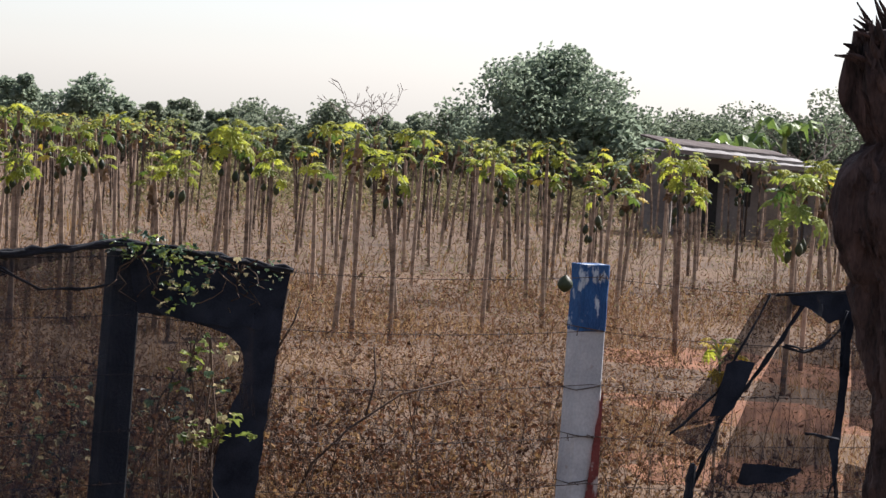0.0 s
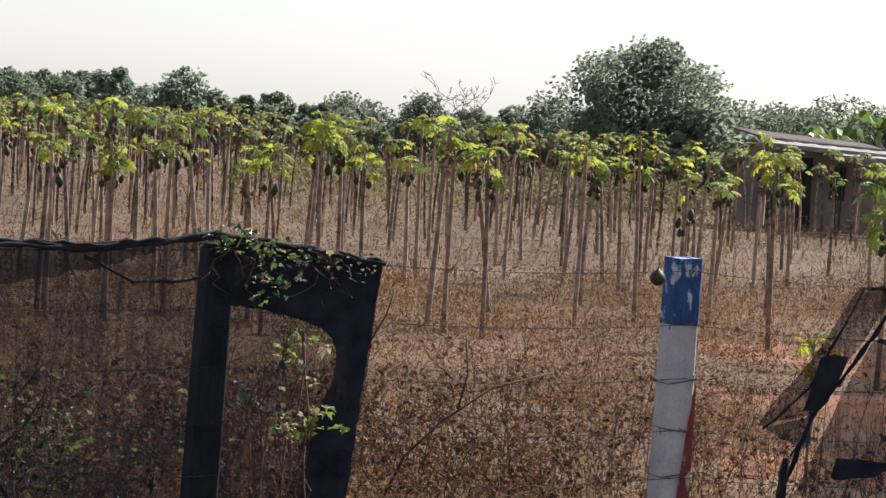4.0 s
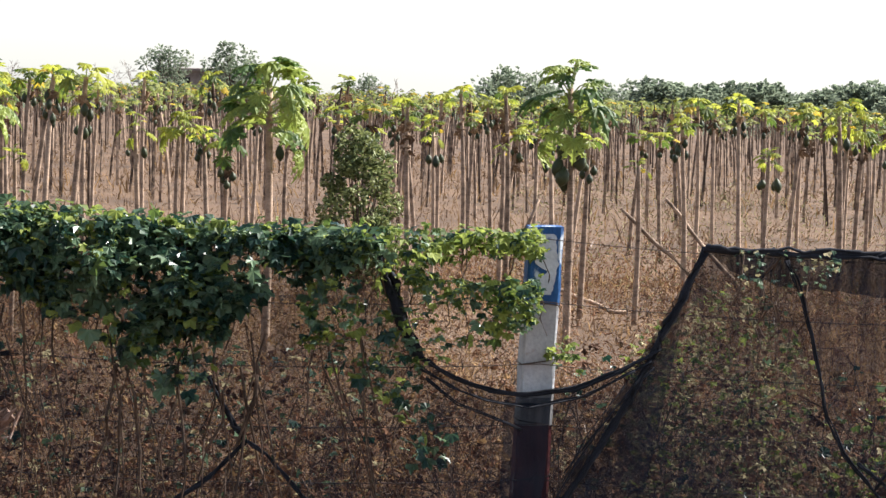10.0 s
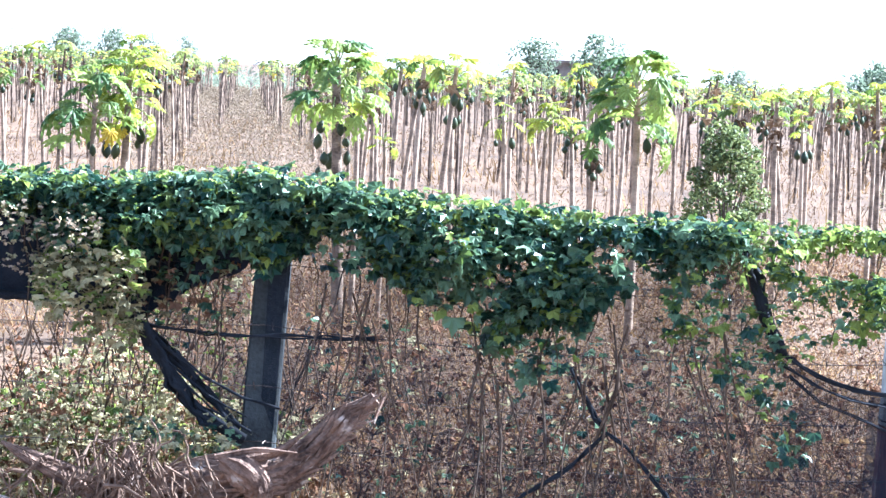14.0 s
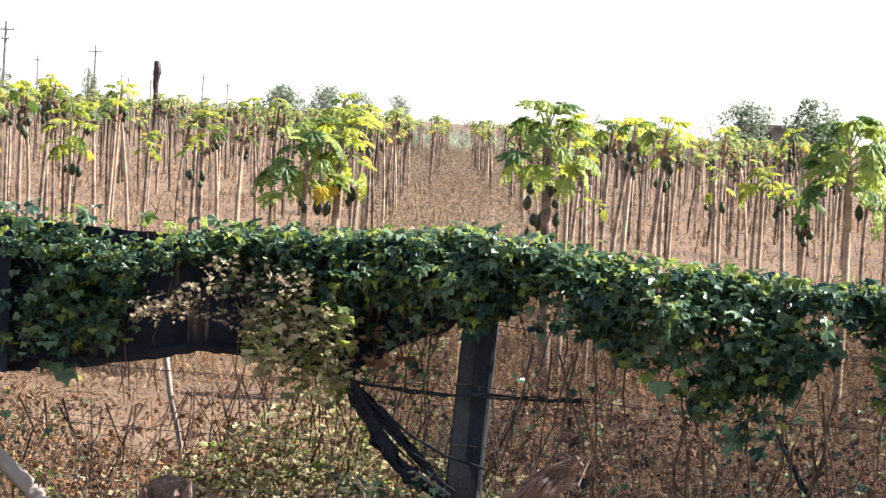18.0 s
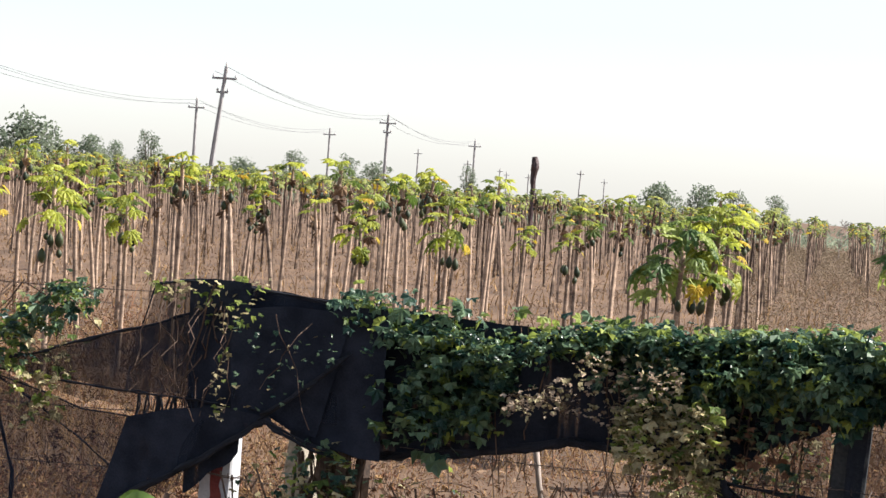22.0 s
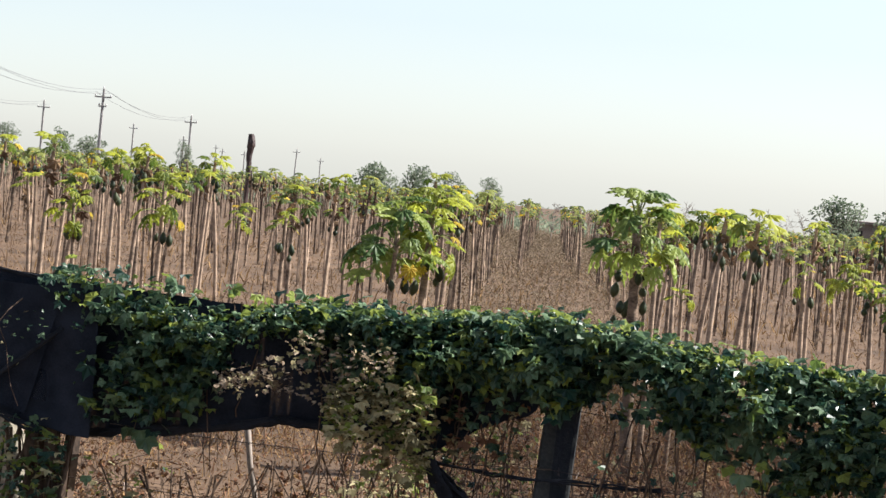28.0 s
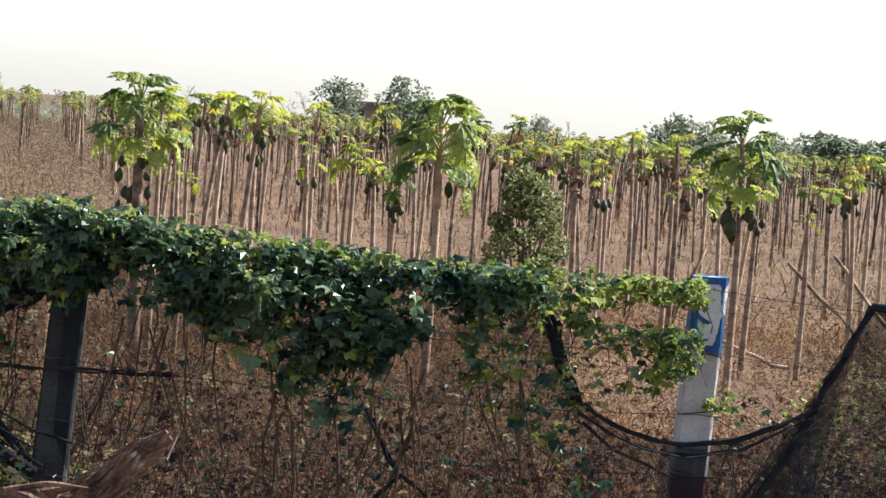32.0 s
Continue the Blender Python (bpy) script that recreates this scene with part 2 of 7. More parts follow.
# ---- geometry helpers ----
class Geo:
    """Collects faces and turns them into one mesh."""

    def __init__(self):
        self.v, self.f, self.m, self.n = [], [], [], 0

    def add(self, verts, faces, mat=0):
        verts = np.asarray(verts, float)
        self.v.append(verts)
        k = self.n
        self.f.extend([tuple(i + k for i in fc) for fc in faces])
        self.m.extend([mat] * len(faces))
        self.n += len(verts)
        return self

    def mesh(self, name, mats, smooth=False):
        me = bpy.data.meshes.new(name)
        me.from_pydata(np.concatenate(self.v).tolist() if self.v else [], [], self.f)
        for m in mats:
            me.materials.append(m)
        me.polygons.foreach_set("material_index", np.array(self.m, dtype=np.int32))
        if smooth:
            me.polygons.foreach_set("use_smooth", np.ones(len(self.f), dtype=bool))
        me.update()
        return me


def part(name, geo, mats, parent=None, label="", smooth=False, at=None):
    """One mesh object from a Geo (or ready mesh), under its thing."""
    mats = mats if isinstance(mats, (list, tuple)) else [mats]
    me = geo if isinstance(geo, bpy.types.Mesh) else geo.mesh(name, mats, smooth)
    ob = new(name, me)
    if at is not None:
        ob.matrix_basis = at
    if parent is not None:
        ob.parent = parent
    if label:
        tagged(ob, label)
    return ob


def thing(name, label, category, at=(0, 0, 0), group="", kind=""):
    ob = new(name)
    ob.empty_display_size = 0.2
    ob.location = at
    return tagged(ob, label, category, group, kind)


def tube(pts, radii, sides=8, cap=True, rough=0.0, rng=random):
    """Verts and faces of a bent, tapered tube."""
    pts = [Vector(p) for p in pts]
    vs, fs = [], []
    for i, p in enumerate(pts):
        d = (pts[min(i + 1, len(pts) - 1)] - pts[max(i - 1, 0)]).normalized()
        a = d.orthogonal().normalized() if abs(d.z) < 0.9 else (Vector((1, 0, 0)) - d * d.x).normalized()
        b = d.cross(a)
        r = radii[i] if hasattr(radii, "__len__") else radii
        for k in range(sides):
            w = 2 * math.pi * k / sides
            rr = r * (1 + rough * rng.uniform(-1, 1))
            vs.append(p + a * (math.cos(w) * rr) + b * (math.sin(w) * rr))
    for i in range(len(pts) - 1):
        for k in range(sides):
            k2 = (k + 1) % sides
            fs.append((i * sides + k, i * sides + k2, (i + 1) * sides + k2, (i + 1) * sides + k))
    if cap:
        fs.append(tuple(range(sides - 1, -1, -1)))
        fs.append(tuple((len(pts) - 1) * sides + k for k in range(sides)))
    return [tuple(v) for v in vs], fs


def box(x0, x1, y0, y1, z0, z1, bevel=0.0):
    """Verts and faces of a box with its upright edges chamfered."""
    c = min(bevel, (x1 - x0) / 3, (y1 - y0) / 3)
    if c > 0:
        ring = [(x0 + c, y0), (x1 - c, y0), (x1, y0 + c), (x1, y1 - c), (x1 - c, y1), (x0 + c, y1), (x0, y1 - c), (x0, y0 + c)]
    else:
        ring = [(x0, y0), (x1, y0), (x1, y1), (x0, y1)]
    n = len(ring)
    vs = [(x, y, z0) for x, y in ring] + [(x, y, z1) for x, y in ring]
    fs = [(k, (k + 1) % n, n + (k + 1) % n, n + k) for k in range(n)]
    fs += [tuple(range(n - 1, -1, -1)), tuple(range(n, 2 * n))]
    return vs, fs


def ground_z(x, y):
    """The field falls gently to one side and away from the fence."""
    return -0.05 - 0.0183 * x - 0.0155 * (y - 11)


def turned(verts, m):
    v = np.asarray(verts, float)
    m = np.array(m)
    return v @ m[:3, :3].T + m[:3, 3]

# ---- ground ----
def ground_sheet():
    xs = sorted(set([-4000, -1500, -600, -300] + [round(-150 + 10 * i, 1) for i in range(31)] + [round(-12 + 0.5 * i, 2) for i in range(57)] + [300, 600, 1500, 4000]))
    ys = sorted(set([-400, -60, -20, -8, -3] + [round(-1 + 0.5 * i, 2) for i in range(72)] + [round(36 + 8 * i, 1) for i in range(24)] + [300, 600, 1200, 2400, 4800]))
    vs = []
    for y in ys:
        for x in xs:
            z = ground_z(x, y)
            if 5 < y < 60 and abs(x) < 60:
                z += 0.05 * noise.noise((x * 0.8, y * 0.8, 0)) + 0.03 * noise.noise((x * 2.6, y * 2.6, 4))
            vs.append((x, y, z))
    w = len(xs)
    fs = [(j * w + i, j * w + i + 1, (j + 1) * w + i + 1, (j + 1) * w + i) for j in range(len(ys) - 1) for i in range(w - 1)]
    g = Geo().add(vs, fs)
    return tagged(part("ground", g, M_SOIL, smooth=True), "dry red-brown soil of the papaya field", "ground", kind="structure")


ground_sheet()


def soil_patch(cx, cy, rx, ry, seed, label):
    """Bare orange soil, swept free of litter, with an uneven rim that sinks into the ground."""
    vs, fs, rings, seg = [(0, 0, 0.03)], [], 7, 44
    for j in range(1, rings + 1):
        u = j / rings
        for k in range(seg):
            w = 2 * math.pi * k / seg
            r = u * (1 + 0.30 * noise.noise((math.cos(w) * 1.6, math.sin(w) * 1.6, seed)) + 0.12 * noise.noise((math.cos(w) * 5, math.sin(w) * 5, seed)))
            x, y = rx * r * math.cos(w), ry * r * math.sin(w)
            lift = 0.05 * noise.noise(((cx + x) * 0.8, (cy + y) * 0.8, 0)) + 0.03 * noise.noise(((cx + x) * 2.6, (cy + y) * 2.6, 4)) if cy + y > 5 else 0
            vs.append((x, y, ground_z(cx + x, cy + y) - ground_z(cx, cy) + lift + 0.035 * (1 - u) ** 0.5 - 0.012 * u + 0.008 * noise.noise((x * 9, y * 9, seed))))
    for k in range(seg):
        fs.append((0, 1 + k, 1 + (k + 1) % seg))
    for j in range(rings - 1):
        for k in range(seg):
            a, b = 1 + j * seg + k, 1 + j * seg + (k + 1) % seg
            fs.append((a, a + seg, b + seg, b))
    ob = part("ground_patch", Geo().add(vs, fs), M_RED_SOIL, smooth=True)
    ob.location = (cx, cy, ground_z(cx, cy))
    return tagged(ob, label, "ground", kind="structure")


soil_patch(10.2, 14.2, 1.0, 1.0, 1, "bare orange soil beyond the painted post")
soil_patch(12.7, 17.4, 1.3, 1.6, 5, "bare orange soil beyond the torn net")
soil_patch(15.7, 21.6, 1.7, 2.2, 6, "bare orange soil between the papaya stems")
soil_patch(-0.42, 11.85, 0.55, 0.65, 3, "bare orange soil behind the stump and net")
soil_patch(1.12, 13.0, 0.22, 0.6, 4, "small bare patch of orange soil behind the net")


# ---- papaya plants ----
def palm_leaf(lobes=7, radius=0.24, droop=0.35, rng=random):
    """A palmate blade, deeply cut, lying in x from its stalk; verts and faces."""
    vs, fs = [(0, 0, 0)], []
    span = math.radians(250)
    for i in range(lobes):
        w = -span / 2 + span * (i + 0.5) / lobes
        long = radius * (0.72 + 0.28 * math.cos(w)) * rng.uniform(0.85, 1.1)
        wl, wr = w - span / lobes * 0.48, w + span / lobes * 0.48
        side = long * 0.70
        tip = (math.cos(w) * long, math.sin(w) * long, -droop * long * long / radius)
        a = (math.cos(wl) * side, math.sin(wl) * side, -droop * side * side / radius - 0.012)
        b = (math.cos(wr) * side, math.sin(wr) * side, -droop * side * side / radius - 0.012)
        mid = (math.cos(w) * side, math.sin(w) * side, -droop * side * side / radius + 0.012)
        k = len(vs)
        vs += [a, mid, b, tip]
        fs += [(0, k, k + 1), (0, k + 1, k + 2), (k, k + 3, k + 1), (k + 1, k + 3, k + 2)]
    return vs, fs


def cut_leaf(lobes=9, radius=0.25, droop=0.3, rng=random):
    """A large papaya blade: every lobe runs out to a point and carries side teeth."""
    vs, fs = [(0, 0, 0)], []
    span = math.radians(285)
    for i in range(lobes):
        w = -span / 2 + span * (i + 0.5) / lobes
        long = radius * (0.70 + 0.30 * math.cos(w)) * rng.uniform(0.88, 1.1)
        bend = rng.uniform(-0.12, 0.12)
        k = len(vs)

        def at(r, off, lift):
            a = w + bend * (r / long) ** 2
            return (math.cos(a) * r - math.sin(a) * off, math.sin(a) * r + math.cos(a) * off, lift - droop * r * r / radius)

        half = radius * 0.145
        for r, off in ((0.25, 0.8), (0.45, 0.62), (0.56, 1.45), (0.66, 0.6), (0.78, 1.1), (0.84, 0.35)):
            vs.extend([at(r * long, off * half, -0.010), at(r * long, 0, 0.012), at(r * long, -off * half, -0.010)])
        vs.append(at(long, 0, 0))
        fs += [(0, k + 1, k), (0, k + 2, k + 1)]
        for j in range(5):
            a, b = k + 3 * j, k + 3 * j + 3
            fs += [(a, a + 1, b + 1, b), (a + 1, a + 2, b + 2, b + 1)]
        e = k + 15
        fs += [(e, e + 1, k + 18), (e + 1, e + 2, k + 18)]
    return vs, fs


def leaf_poses(count, stalk, blade_tilt, rng, low=0.0, flop=0.0, wild=10, tall=0.0):
    """Stalk ends and blade poses round the top of a stem: rising in the middle, hanging at the rim."""
    out = []
    for i in range(count):
        az = i * 2.39996 + rng.uniform(-0.3, 0.3)
        u = (i + 0.5) / count
        rise = math.radians(75 + 12 * tall - (92 + 26 * tall) * u - flop + rng.uniform(-wild, wild))
        ln = stalk * (0.65 + 0.42 * tall + (0.5 - 0.42 * tall) * u) * rng.uniform(0.8, 1.15)
        d = Vector((math.cos(az) * math.cos(rise), math.sin(az) * math.cos(rise), math.sin(rise)))
        end = d * ln + Vector((0, 0, -low * u))
        tilt = -math.degrees(rise) * 0.35 + blade_tilt * (0.5 + u) + rng.uniform(-1.3, 1.3) * wild
        m = Matrix.Translation(end) @ Matrix.Rotation(az, 4, "Z") @ Matrix.Rotation(math.radians(tilt), 4, "Y") @ Matrix.Rotation(rng.uniform(-0.35, 0.35), 4, "X")
        out.append((Vector((0, 0, -low * u)), end, m, u))
    return out


def fruit_shape(length, width, seg=6, rings=5):
    vs, fs = [], []
    for j in range(rings + 1):
        t = j / rings
        r = width / 2 * math.sin(math.pi * min(1, t * 0.96 + 0.02)) ** 0.7 * (0.75 + 0.35 * t)
        for k in range(seg):
            w = 2 * math.pi * k / seg
            vs.append((r * math.cos(w), r * math.sin(w), -length * t))
    for j in range(rings):
        for k in range(seg):
            fs.append((j * seg + k, j * seg + (k + 1) % seg, (j + 1) * seg + (k + 1) % seg, (j + 1) * seg + k))
    return vs, fs


def stem_points(height, bend, rng, steps=7):
    ax, ay = rng.uniform(-bend, bend), rng.uniform(-bend, bend)
    wob = rng.uniform(0, 6.28)
    pts = []
    for i in range(steps):
        t = i / (steps - 1)
        pts.append((ax * t * t + 0.012 * math.sin(wob + 4 * t), ay * t * t + 0.012 * math.cos(wob + 3 * t), height * t))
    return pts


LEAF_MESH = {}


def shared_leaves():
    rng = random.Random(5)
    for key, mat in (("rich", M_LEAF_RICH), ("pale", M_LEAF), ("yellow", M_LEAF_YELLOW), ("dry", M_LEAF_DRY)):
        LEAF_MESH[key] = []
        for i in range(4):
            vs, fs = cut_leaf(9 if i % 2 else 8, 0.26, 0.25 + 0.25 * (i % 3) + (0.5 if key == "dry" else 0), rng)
            LEAF_MESH[key].append(Geo().add(vs, fs).mesh("leaf_blade", [mat]))


shared_leaves()
FRUIT_MESH = [Geo().add(*fruit_shape(0.17, 0.105)).mesh("papaya", [M_FRUIT], True), Geo().add(*fruit_shape(0.12, 0.095)).mesh("papaya", [M_FRUIT], True)]


def papaya(x, y, height, crown=1.0, leaves=12, fruits=6, yellow=1, rich=True, radius=0.05, seed=0, lean=(0, 0), label="", bend=0.05, hang=0.0):
    """One papaya plant: ringed stem, stalks, leaf blades and fruits as parts."""
    rng = random.Random(seed)
    tree = thing("papaya_tree", label or "papaya plant with a bare stem and small leafy top", "papaya tree", (x, y, ground_z(x, y) - 0.05), group="papaya plants of the field")
    pts = [(px + lean[0] * pz / height, py + lean[1] * pz / height, pz) for px, py, pz in stem_points(height, bend, rng, 12)]
    g = Geo().add(*tube(pts, [radius * 0.66 * (1.0 - 0.36 * i / 11) * (1 + 0.05 * (i % 2)) for i in range(12)], 9, rng=rng))
    part("trunk", g, M_TRUNK, tree, smooth=True)
    top = Vector(pts[-1])
    for i, (start, end, m, u) in enumerate(leaf_poses(int(leaves * (1.5 if leaves > 12 else 1.3)), (0.27 if rich else 0.235) * crown, 30, rng, low=(0.16 if crown < 0.9 else 0.25) * crown + hang, flop=2, wild=22, tall=0.45 if crown >= 0.9 else 0.3)):
        mid = (start + end) / 2 + Vector((0, 0, 0.03))
        part("leaf_stalk", Geo().add(*tube([top + start, top + mid, top + end], [0.008, 0.006, 0.005], 4, False)), M_STALK, tree)
        kind = "yellow" if i % 5 == 3 and i >= int(leaves * (1.5 if leaves > 12 else 1.3)) - 5 * yellow else ("rich" if rich else "pale")
        s = crown * (0.92 if rich else 0.80) * rng.uniform(0.55, 0.95) * (0.85 + 0.25 * u) * (0.5 if kind == "yellow" else 1.0)
        leaf = new("leaf", LEAF_MESH[kind][i % 4])
        leaf.parent = tree
        leaf.matrix_basis = Matrix.Translation(top) @ m @ Matrix.Diagonal((s, s, s, 1))
    for i in range(fruits):
        az, lv = i * 2.4 + rng.uniform(-0.4, 0.4), 0.16 + 0.08 * (i // 3 * 1.5) + rng.uniform(0, 0.04)
        f = new("papaya_fruit", FRUIT_MESH[i % 2])
        f.parent = tree
        s = rng.uniform(0.55, 0.85) * (1.7 if fruits == 8 and leaves > 12 else 1.0)
        f.matrix_basis = Matrix.Translation(top + Vector((math.cos(az) * (radius + 0.035), math.sin(az) * (radius + 0.035), -lv - (0.22 * crown if crown >= 0.9 else 0.05)))) @ Euler((rng.uniform(-0.2, 0.2), rng.uniform(-0.2, 0.2), az)).to_matrix().to_4x4() @ Matrix.Diagonal((s, s, s, 1))
    return tree


def papaya_kind(rng, detail=1.0, lush=0.0):
    """Parts of an ordinary field plant, 1 unit of height: stem, top and fruits, with plain counts of faces."""
    stem, top, fruit = Geo(), Geo(), Geo()
    h = 2.1
    pts = stem_points(h, 0.16, rng, 8 if detail >= 1 else 5 if detail > 0.4 else 4)
    n = len(pts)
    stem.add(*tube(pts, [0.031 * (1.1 - 0.45 * i / (n - 1)) for i in range(n)], 4 if detail < 1 else 7, False))
    tp = Vector(pts[-1])
    count = rng.randint(5, 8 if detail > 0.4 else 6) + int(4 * lush * (detail > 0.4))
    for i, (start, end, m, u) in enumerate(leaf_poses(count, 0.145 + 0.06 * lush, 20, rng, low=0.08, flop=-14, wild=20)):
        s = rng.uniform(0.34, 0.60) * (1 + 0.30 * lush)
        lv, lf = palm_leaf(7 if detail >= 1 else 5 if detail > 0.4 else 3, 0.24, 0.6, rng)
        mat = 1 if rng.random() < 0.06 else 0
        top.add(turned(np.array(lv) * s, Matrix.Translation(tp) @ m), lf, mat)
        if detail >= 1:
            top.add(*tube([tp + start, tp + end], [0.006, 0.004], 3, False), 2)
    for i in range(rng.randint(1, 3) if detail > 0.4 else 0):      # withered leaves hang down the stem
        az = rng.uniform(0, 6.28)
        lv, lf = palm_leaf(5, 0.2, 1.2, rng)
        m = Matrix.Translation(tp + Vector((math.cos(az) * 0.07, math.sin(az) * 0.07, -0.16 - 0.12 * i))) @ Matrix.Rotation(az, 4, "Z") @ Matrix.Rotation(1.35, 4, "Y")
        top.add(turned(np.array(lv) * 0.55, m), lf, 3)
    seg, rings = (5, 4) if detail >= 1 else (4, 3)
    for i in range(rng.choice((0, 0, 2, 3, 5, 6) if detail >= 1 else (0, 0, 1, 2, 3) if detail > 0.4 else (0, 0, 1))):
        az = i * 2.4 + rng.uniform(-0.4, 0.4)
        fv, ff = fruit_shape(0.115, 0.08, seg, rings)
        fruit.add(np.array(fv) + np.array((tp.x + 0.06 * math.cos(az), tp.y + 0.06 * math.sin(az), h - 0.17 - 0.045 * i)), ff)
    return stem, top, fruit


ROW_TURN, ROW_GAP, ROW_STEP = math.radians(5.4), 1.75, 1.5


def field_sites(rng):
    """Rows of planting places, with gaps, in the part of the field that lies before the fence's view."""
    c, s = math.cos(ROW_TURN), math.sin(ROW_TURN)
    sites = []
    for r in range(-130, 110):
        for k in range(6, 150):
            u, v = 0.1 + (r + 0.5) * ROW_GAP + rng.uniform(-0.16, 0.16), k * ROW_STEP + rng.uniform(-0.3, 0.3)
            if k < 52:
                u += 0.65 if u > 0.1 else -0.65
            x, y = u * c - v * s, u * s + v * c
            if y < 22.5 or y > 190 or not (-0.72 * y - 2 < x < 0.86 * y + 2):
                continue
            if x > 0.42 * y and y > 62:
                continue
            if rng.random() < (0.62 if y < 27 else 0.42 if y < 34 else 0.25):
                continue
            if y > 110 and rng.random() < 0.3:
                continue
            sites.append((x, y))
    return sites


def plant_field():
    rng = random.Random(11)
    sites = sorted(field_sites(rng), key=lambda p: p[1])
    near = sites[:230]
    kinds = []
    for i in range(7):
        stem, top, fruit = papaya_kind(random.Random(40 + i), 1.0, lush=(0.0, 0.35, 0.1, 0.0, 0.6, 0.0, 0.2)[i])
        tree = thing("papaya_tree", ("papaya plant with a thin bare stem and yellowing leaves", "papaya plant with a small droopy green top", "papaya plant with a few green fruits under its leaves")[i % 3], "papaya tree", (0, 0, -50), group="papaya plants of the field")
        part("trunk", stem, M_TRUNK, tree, smooth=True)
        part("leafy_top", top, [M_LEAF, M_LEAF_YELLOW, M_STALK, M_LEAF_DRY], tree)
        for fv in fruit.v:
            part("papaya_fruit", Geo().add(fv, fruit_shape(0.13, 0.095, 5, 4)[1]), M_FRUIT, tree, smooth=True)
        kinds.append(tree)
    used = set()
    for i, (x, y) in enumerate(near):
        s = rng.uniform(0.76, 1.10)
        m = Matrix.Translation((x, y, ground_z(x, y) - 0.05)) @ Euler((rng.gauss(0, 0.035), rng.gauss(0, 0.035), rng.uniform(0, 6.28))).to_matrix().to_4x4()
        k = rng.randrange(7)
        if k not in used:
            used.add(k)
            ob = kinds[k]
            ob.matrix_basis = m
        else:
            ob = copy_thing(kinds[k], m)
        ob.scale = (1, 1, s)
    far = [papaya_kind(random.Random(70 + i), 0.5 if i < 10 else 0.3, lush=0.4 * (i % 3 == 0)) for i in range(18)]
    packs = []
    for stem, top, fruit in far:
        packs.append([(np.concatenate(g.v), g.f, g.m) if g.n else None for g in (stem, top, fruit)])
    stems, tops, fruits = Geo(), Geo(), Geo()
    for x, y in sites[230:]:
        w, s = rng.uniform(0, 6.28), rng.uniform(0.80, 1.08)
        m = np.array(Matrix.Translation((x, y, ground_z(x, y) - 0.05)) @ Euler((rng.gauss(0, 0.03), rng.gauss(0, 0.03), w)).to_matrix().to_4x4() @ Matrix.Diagonal((1, 1, s, 1)))
        pk = packs[rng.randrange(10) if y < 75 else rng.randrange(10, 18)]
        for geo, one in zip((stems, tops, fruits), pk):
            if one is None:
                continue
            k = geo.n
            geo.v.append(one[0] @ m[:3, :3].T + m[:3, 3])
            geo.f.extend([tuple(i + k for i in fc) for fc in one[1]])
            geo.m.extend(one[2])
            geo.n += len(one[0])
    field = thing("papaya_plantation", "rows of thin papaya plants far across the dry field", "plantation", (0, 0, 0), kind="stuff")
    tagged(part("stems", stems, M_TRUNK, field), kind="stuff")
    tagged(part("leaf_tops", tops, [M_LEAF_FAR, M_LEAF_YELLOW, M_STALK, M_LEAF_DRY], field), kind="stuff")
    tagged(part("fruits", fruits, M_FRUIT, field), kind="stuff")
    print("papaya sites", len(sites))


plant_field()


# ---- dry grass and weeds of the field ----
def scattered(rng, count, x_at, y0, y1, power, bare, seed):
    """Places on the field, thick in some patches and sparse where the soil shows."""
    n = int(count * (1 + 0.9 * bare))
    y = y0 + (y1 - y0) * rng.random(n) ** power
    x = (x_at[0] + (x_at[1] - x_at[0]) * rng.random(n)) * y
    thick = np.array([noise.noise((a * 0.42, b * 0.30, seed)) + 0.6 * noise.noise((a * 1.5, b * 0.9, seed + 3)) for a, b in zip(x, y)])
    bald = np.exp(-((x / y - 0.73) / 0.06) ** 2) * (y < 26) + np.exp(-((x + 0.4) / 0.5) ** 2 - ((y - 11.9) / 0.6) ** 2)
    keep = rng.random(n) > bare * (0.5 - 1.3 * thick) + 0.55 * bald
    return x[keep][:count], y[keep][:count], thick[keep][:count]


def joined(name, verts, faces, mat, label):
    """One mesh of many alike pieces: verts (n, k, 3), and the faces of one piece."""
    count, k = verts.shape[:2]
    me = bpy.data.meshes.new(name)
    base = np.arange(count)[:, None] * k
    loops = np.concatenate([base + np.array(f) for f in faces], 1).reshape(-1)
    sizes = [len(f) for f in faces]
    starts = (np.arange(count)[:, None] * sum(sizes) + np.concatenate([[0], np.cumsum(sizes)[:-1]])).reshape(-1)
    me.vertices.add(count * k)
    me.vertices.foreach_set("co", verts.reshape(-1))
    me.loops.add(len(loops))
    me.loops.foreach_set("vertex_index", loops.astype(np.int32))
    me.polygons.add(len(starts))
    me.polygons.foreach_set("loop_start", starts.astype(np.int32))
    me.polygons.foreach_set("loop_total", np.tile(sizes, count).astype(np.int32))
    me.update(calc_edges=True)
    me.validate()
    me.materials.append(mat)
    return tagged(new(name, me), label, "grass", kind="stuff")


def soil_z(x, y):
    return -0.05 - 0.0183 * x - 0.0155 * (y - 11)


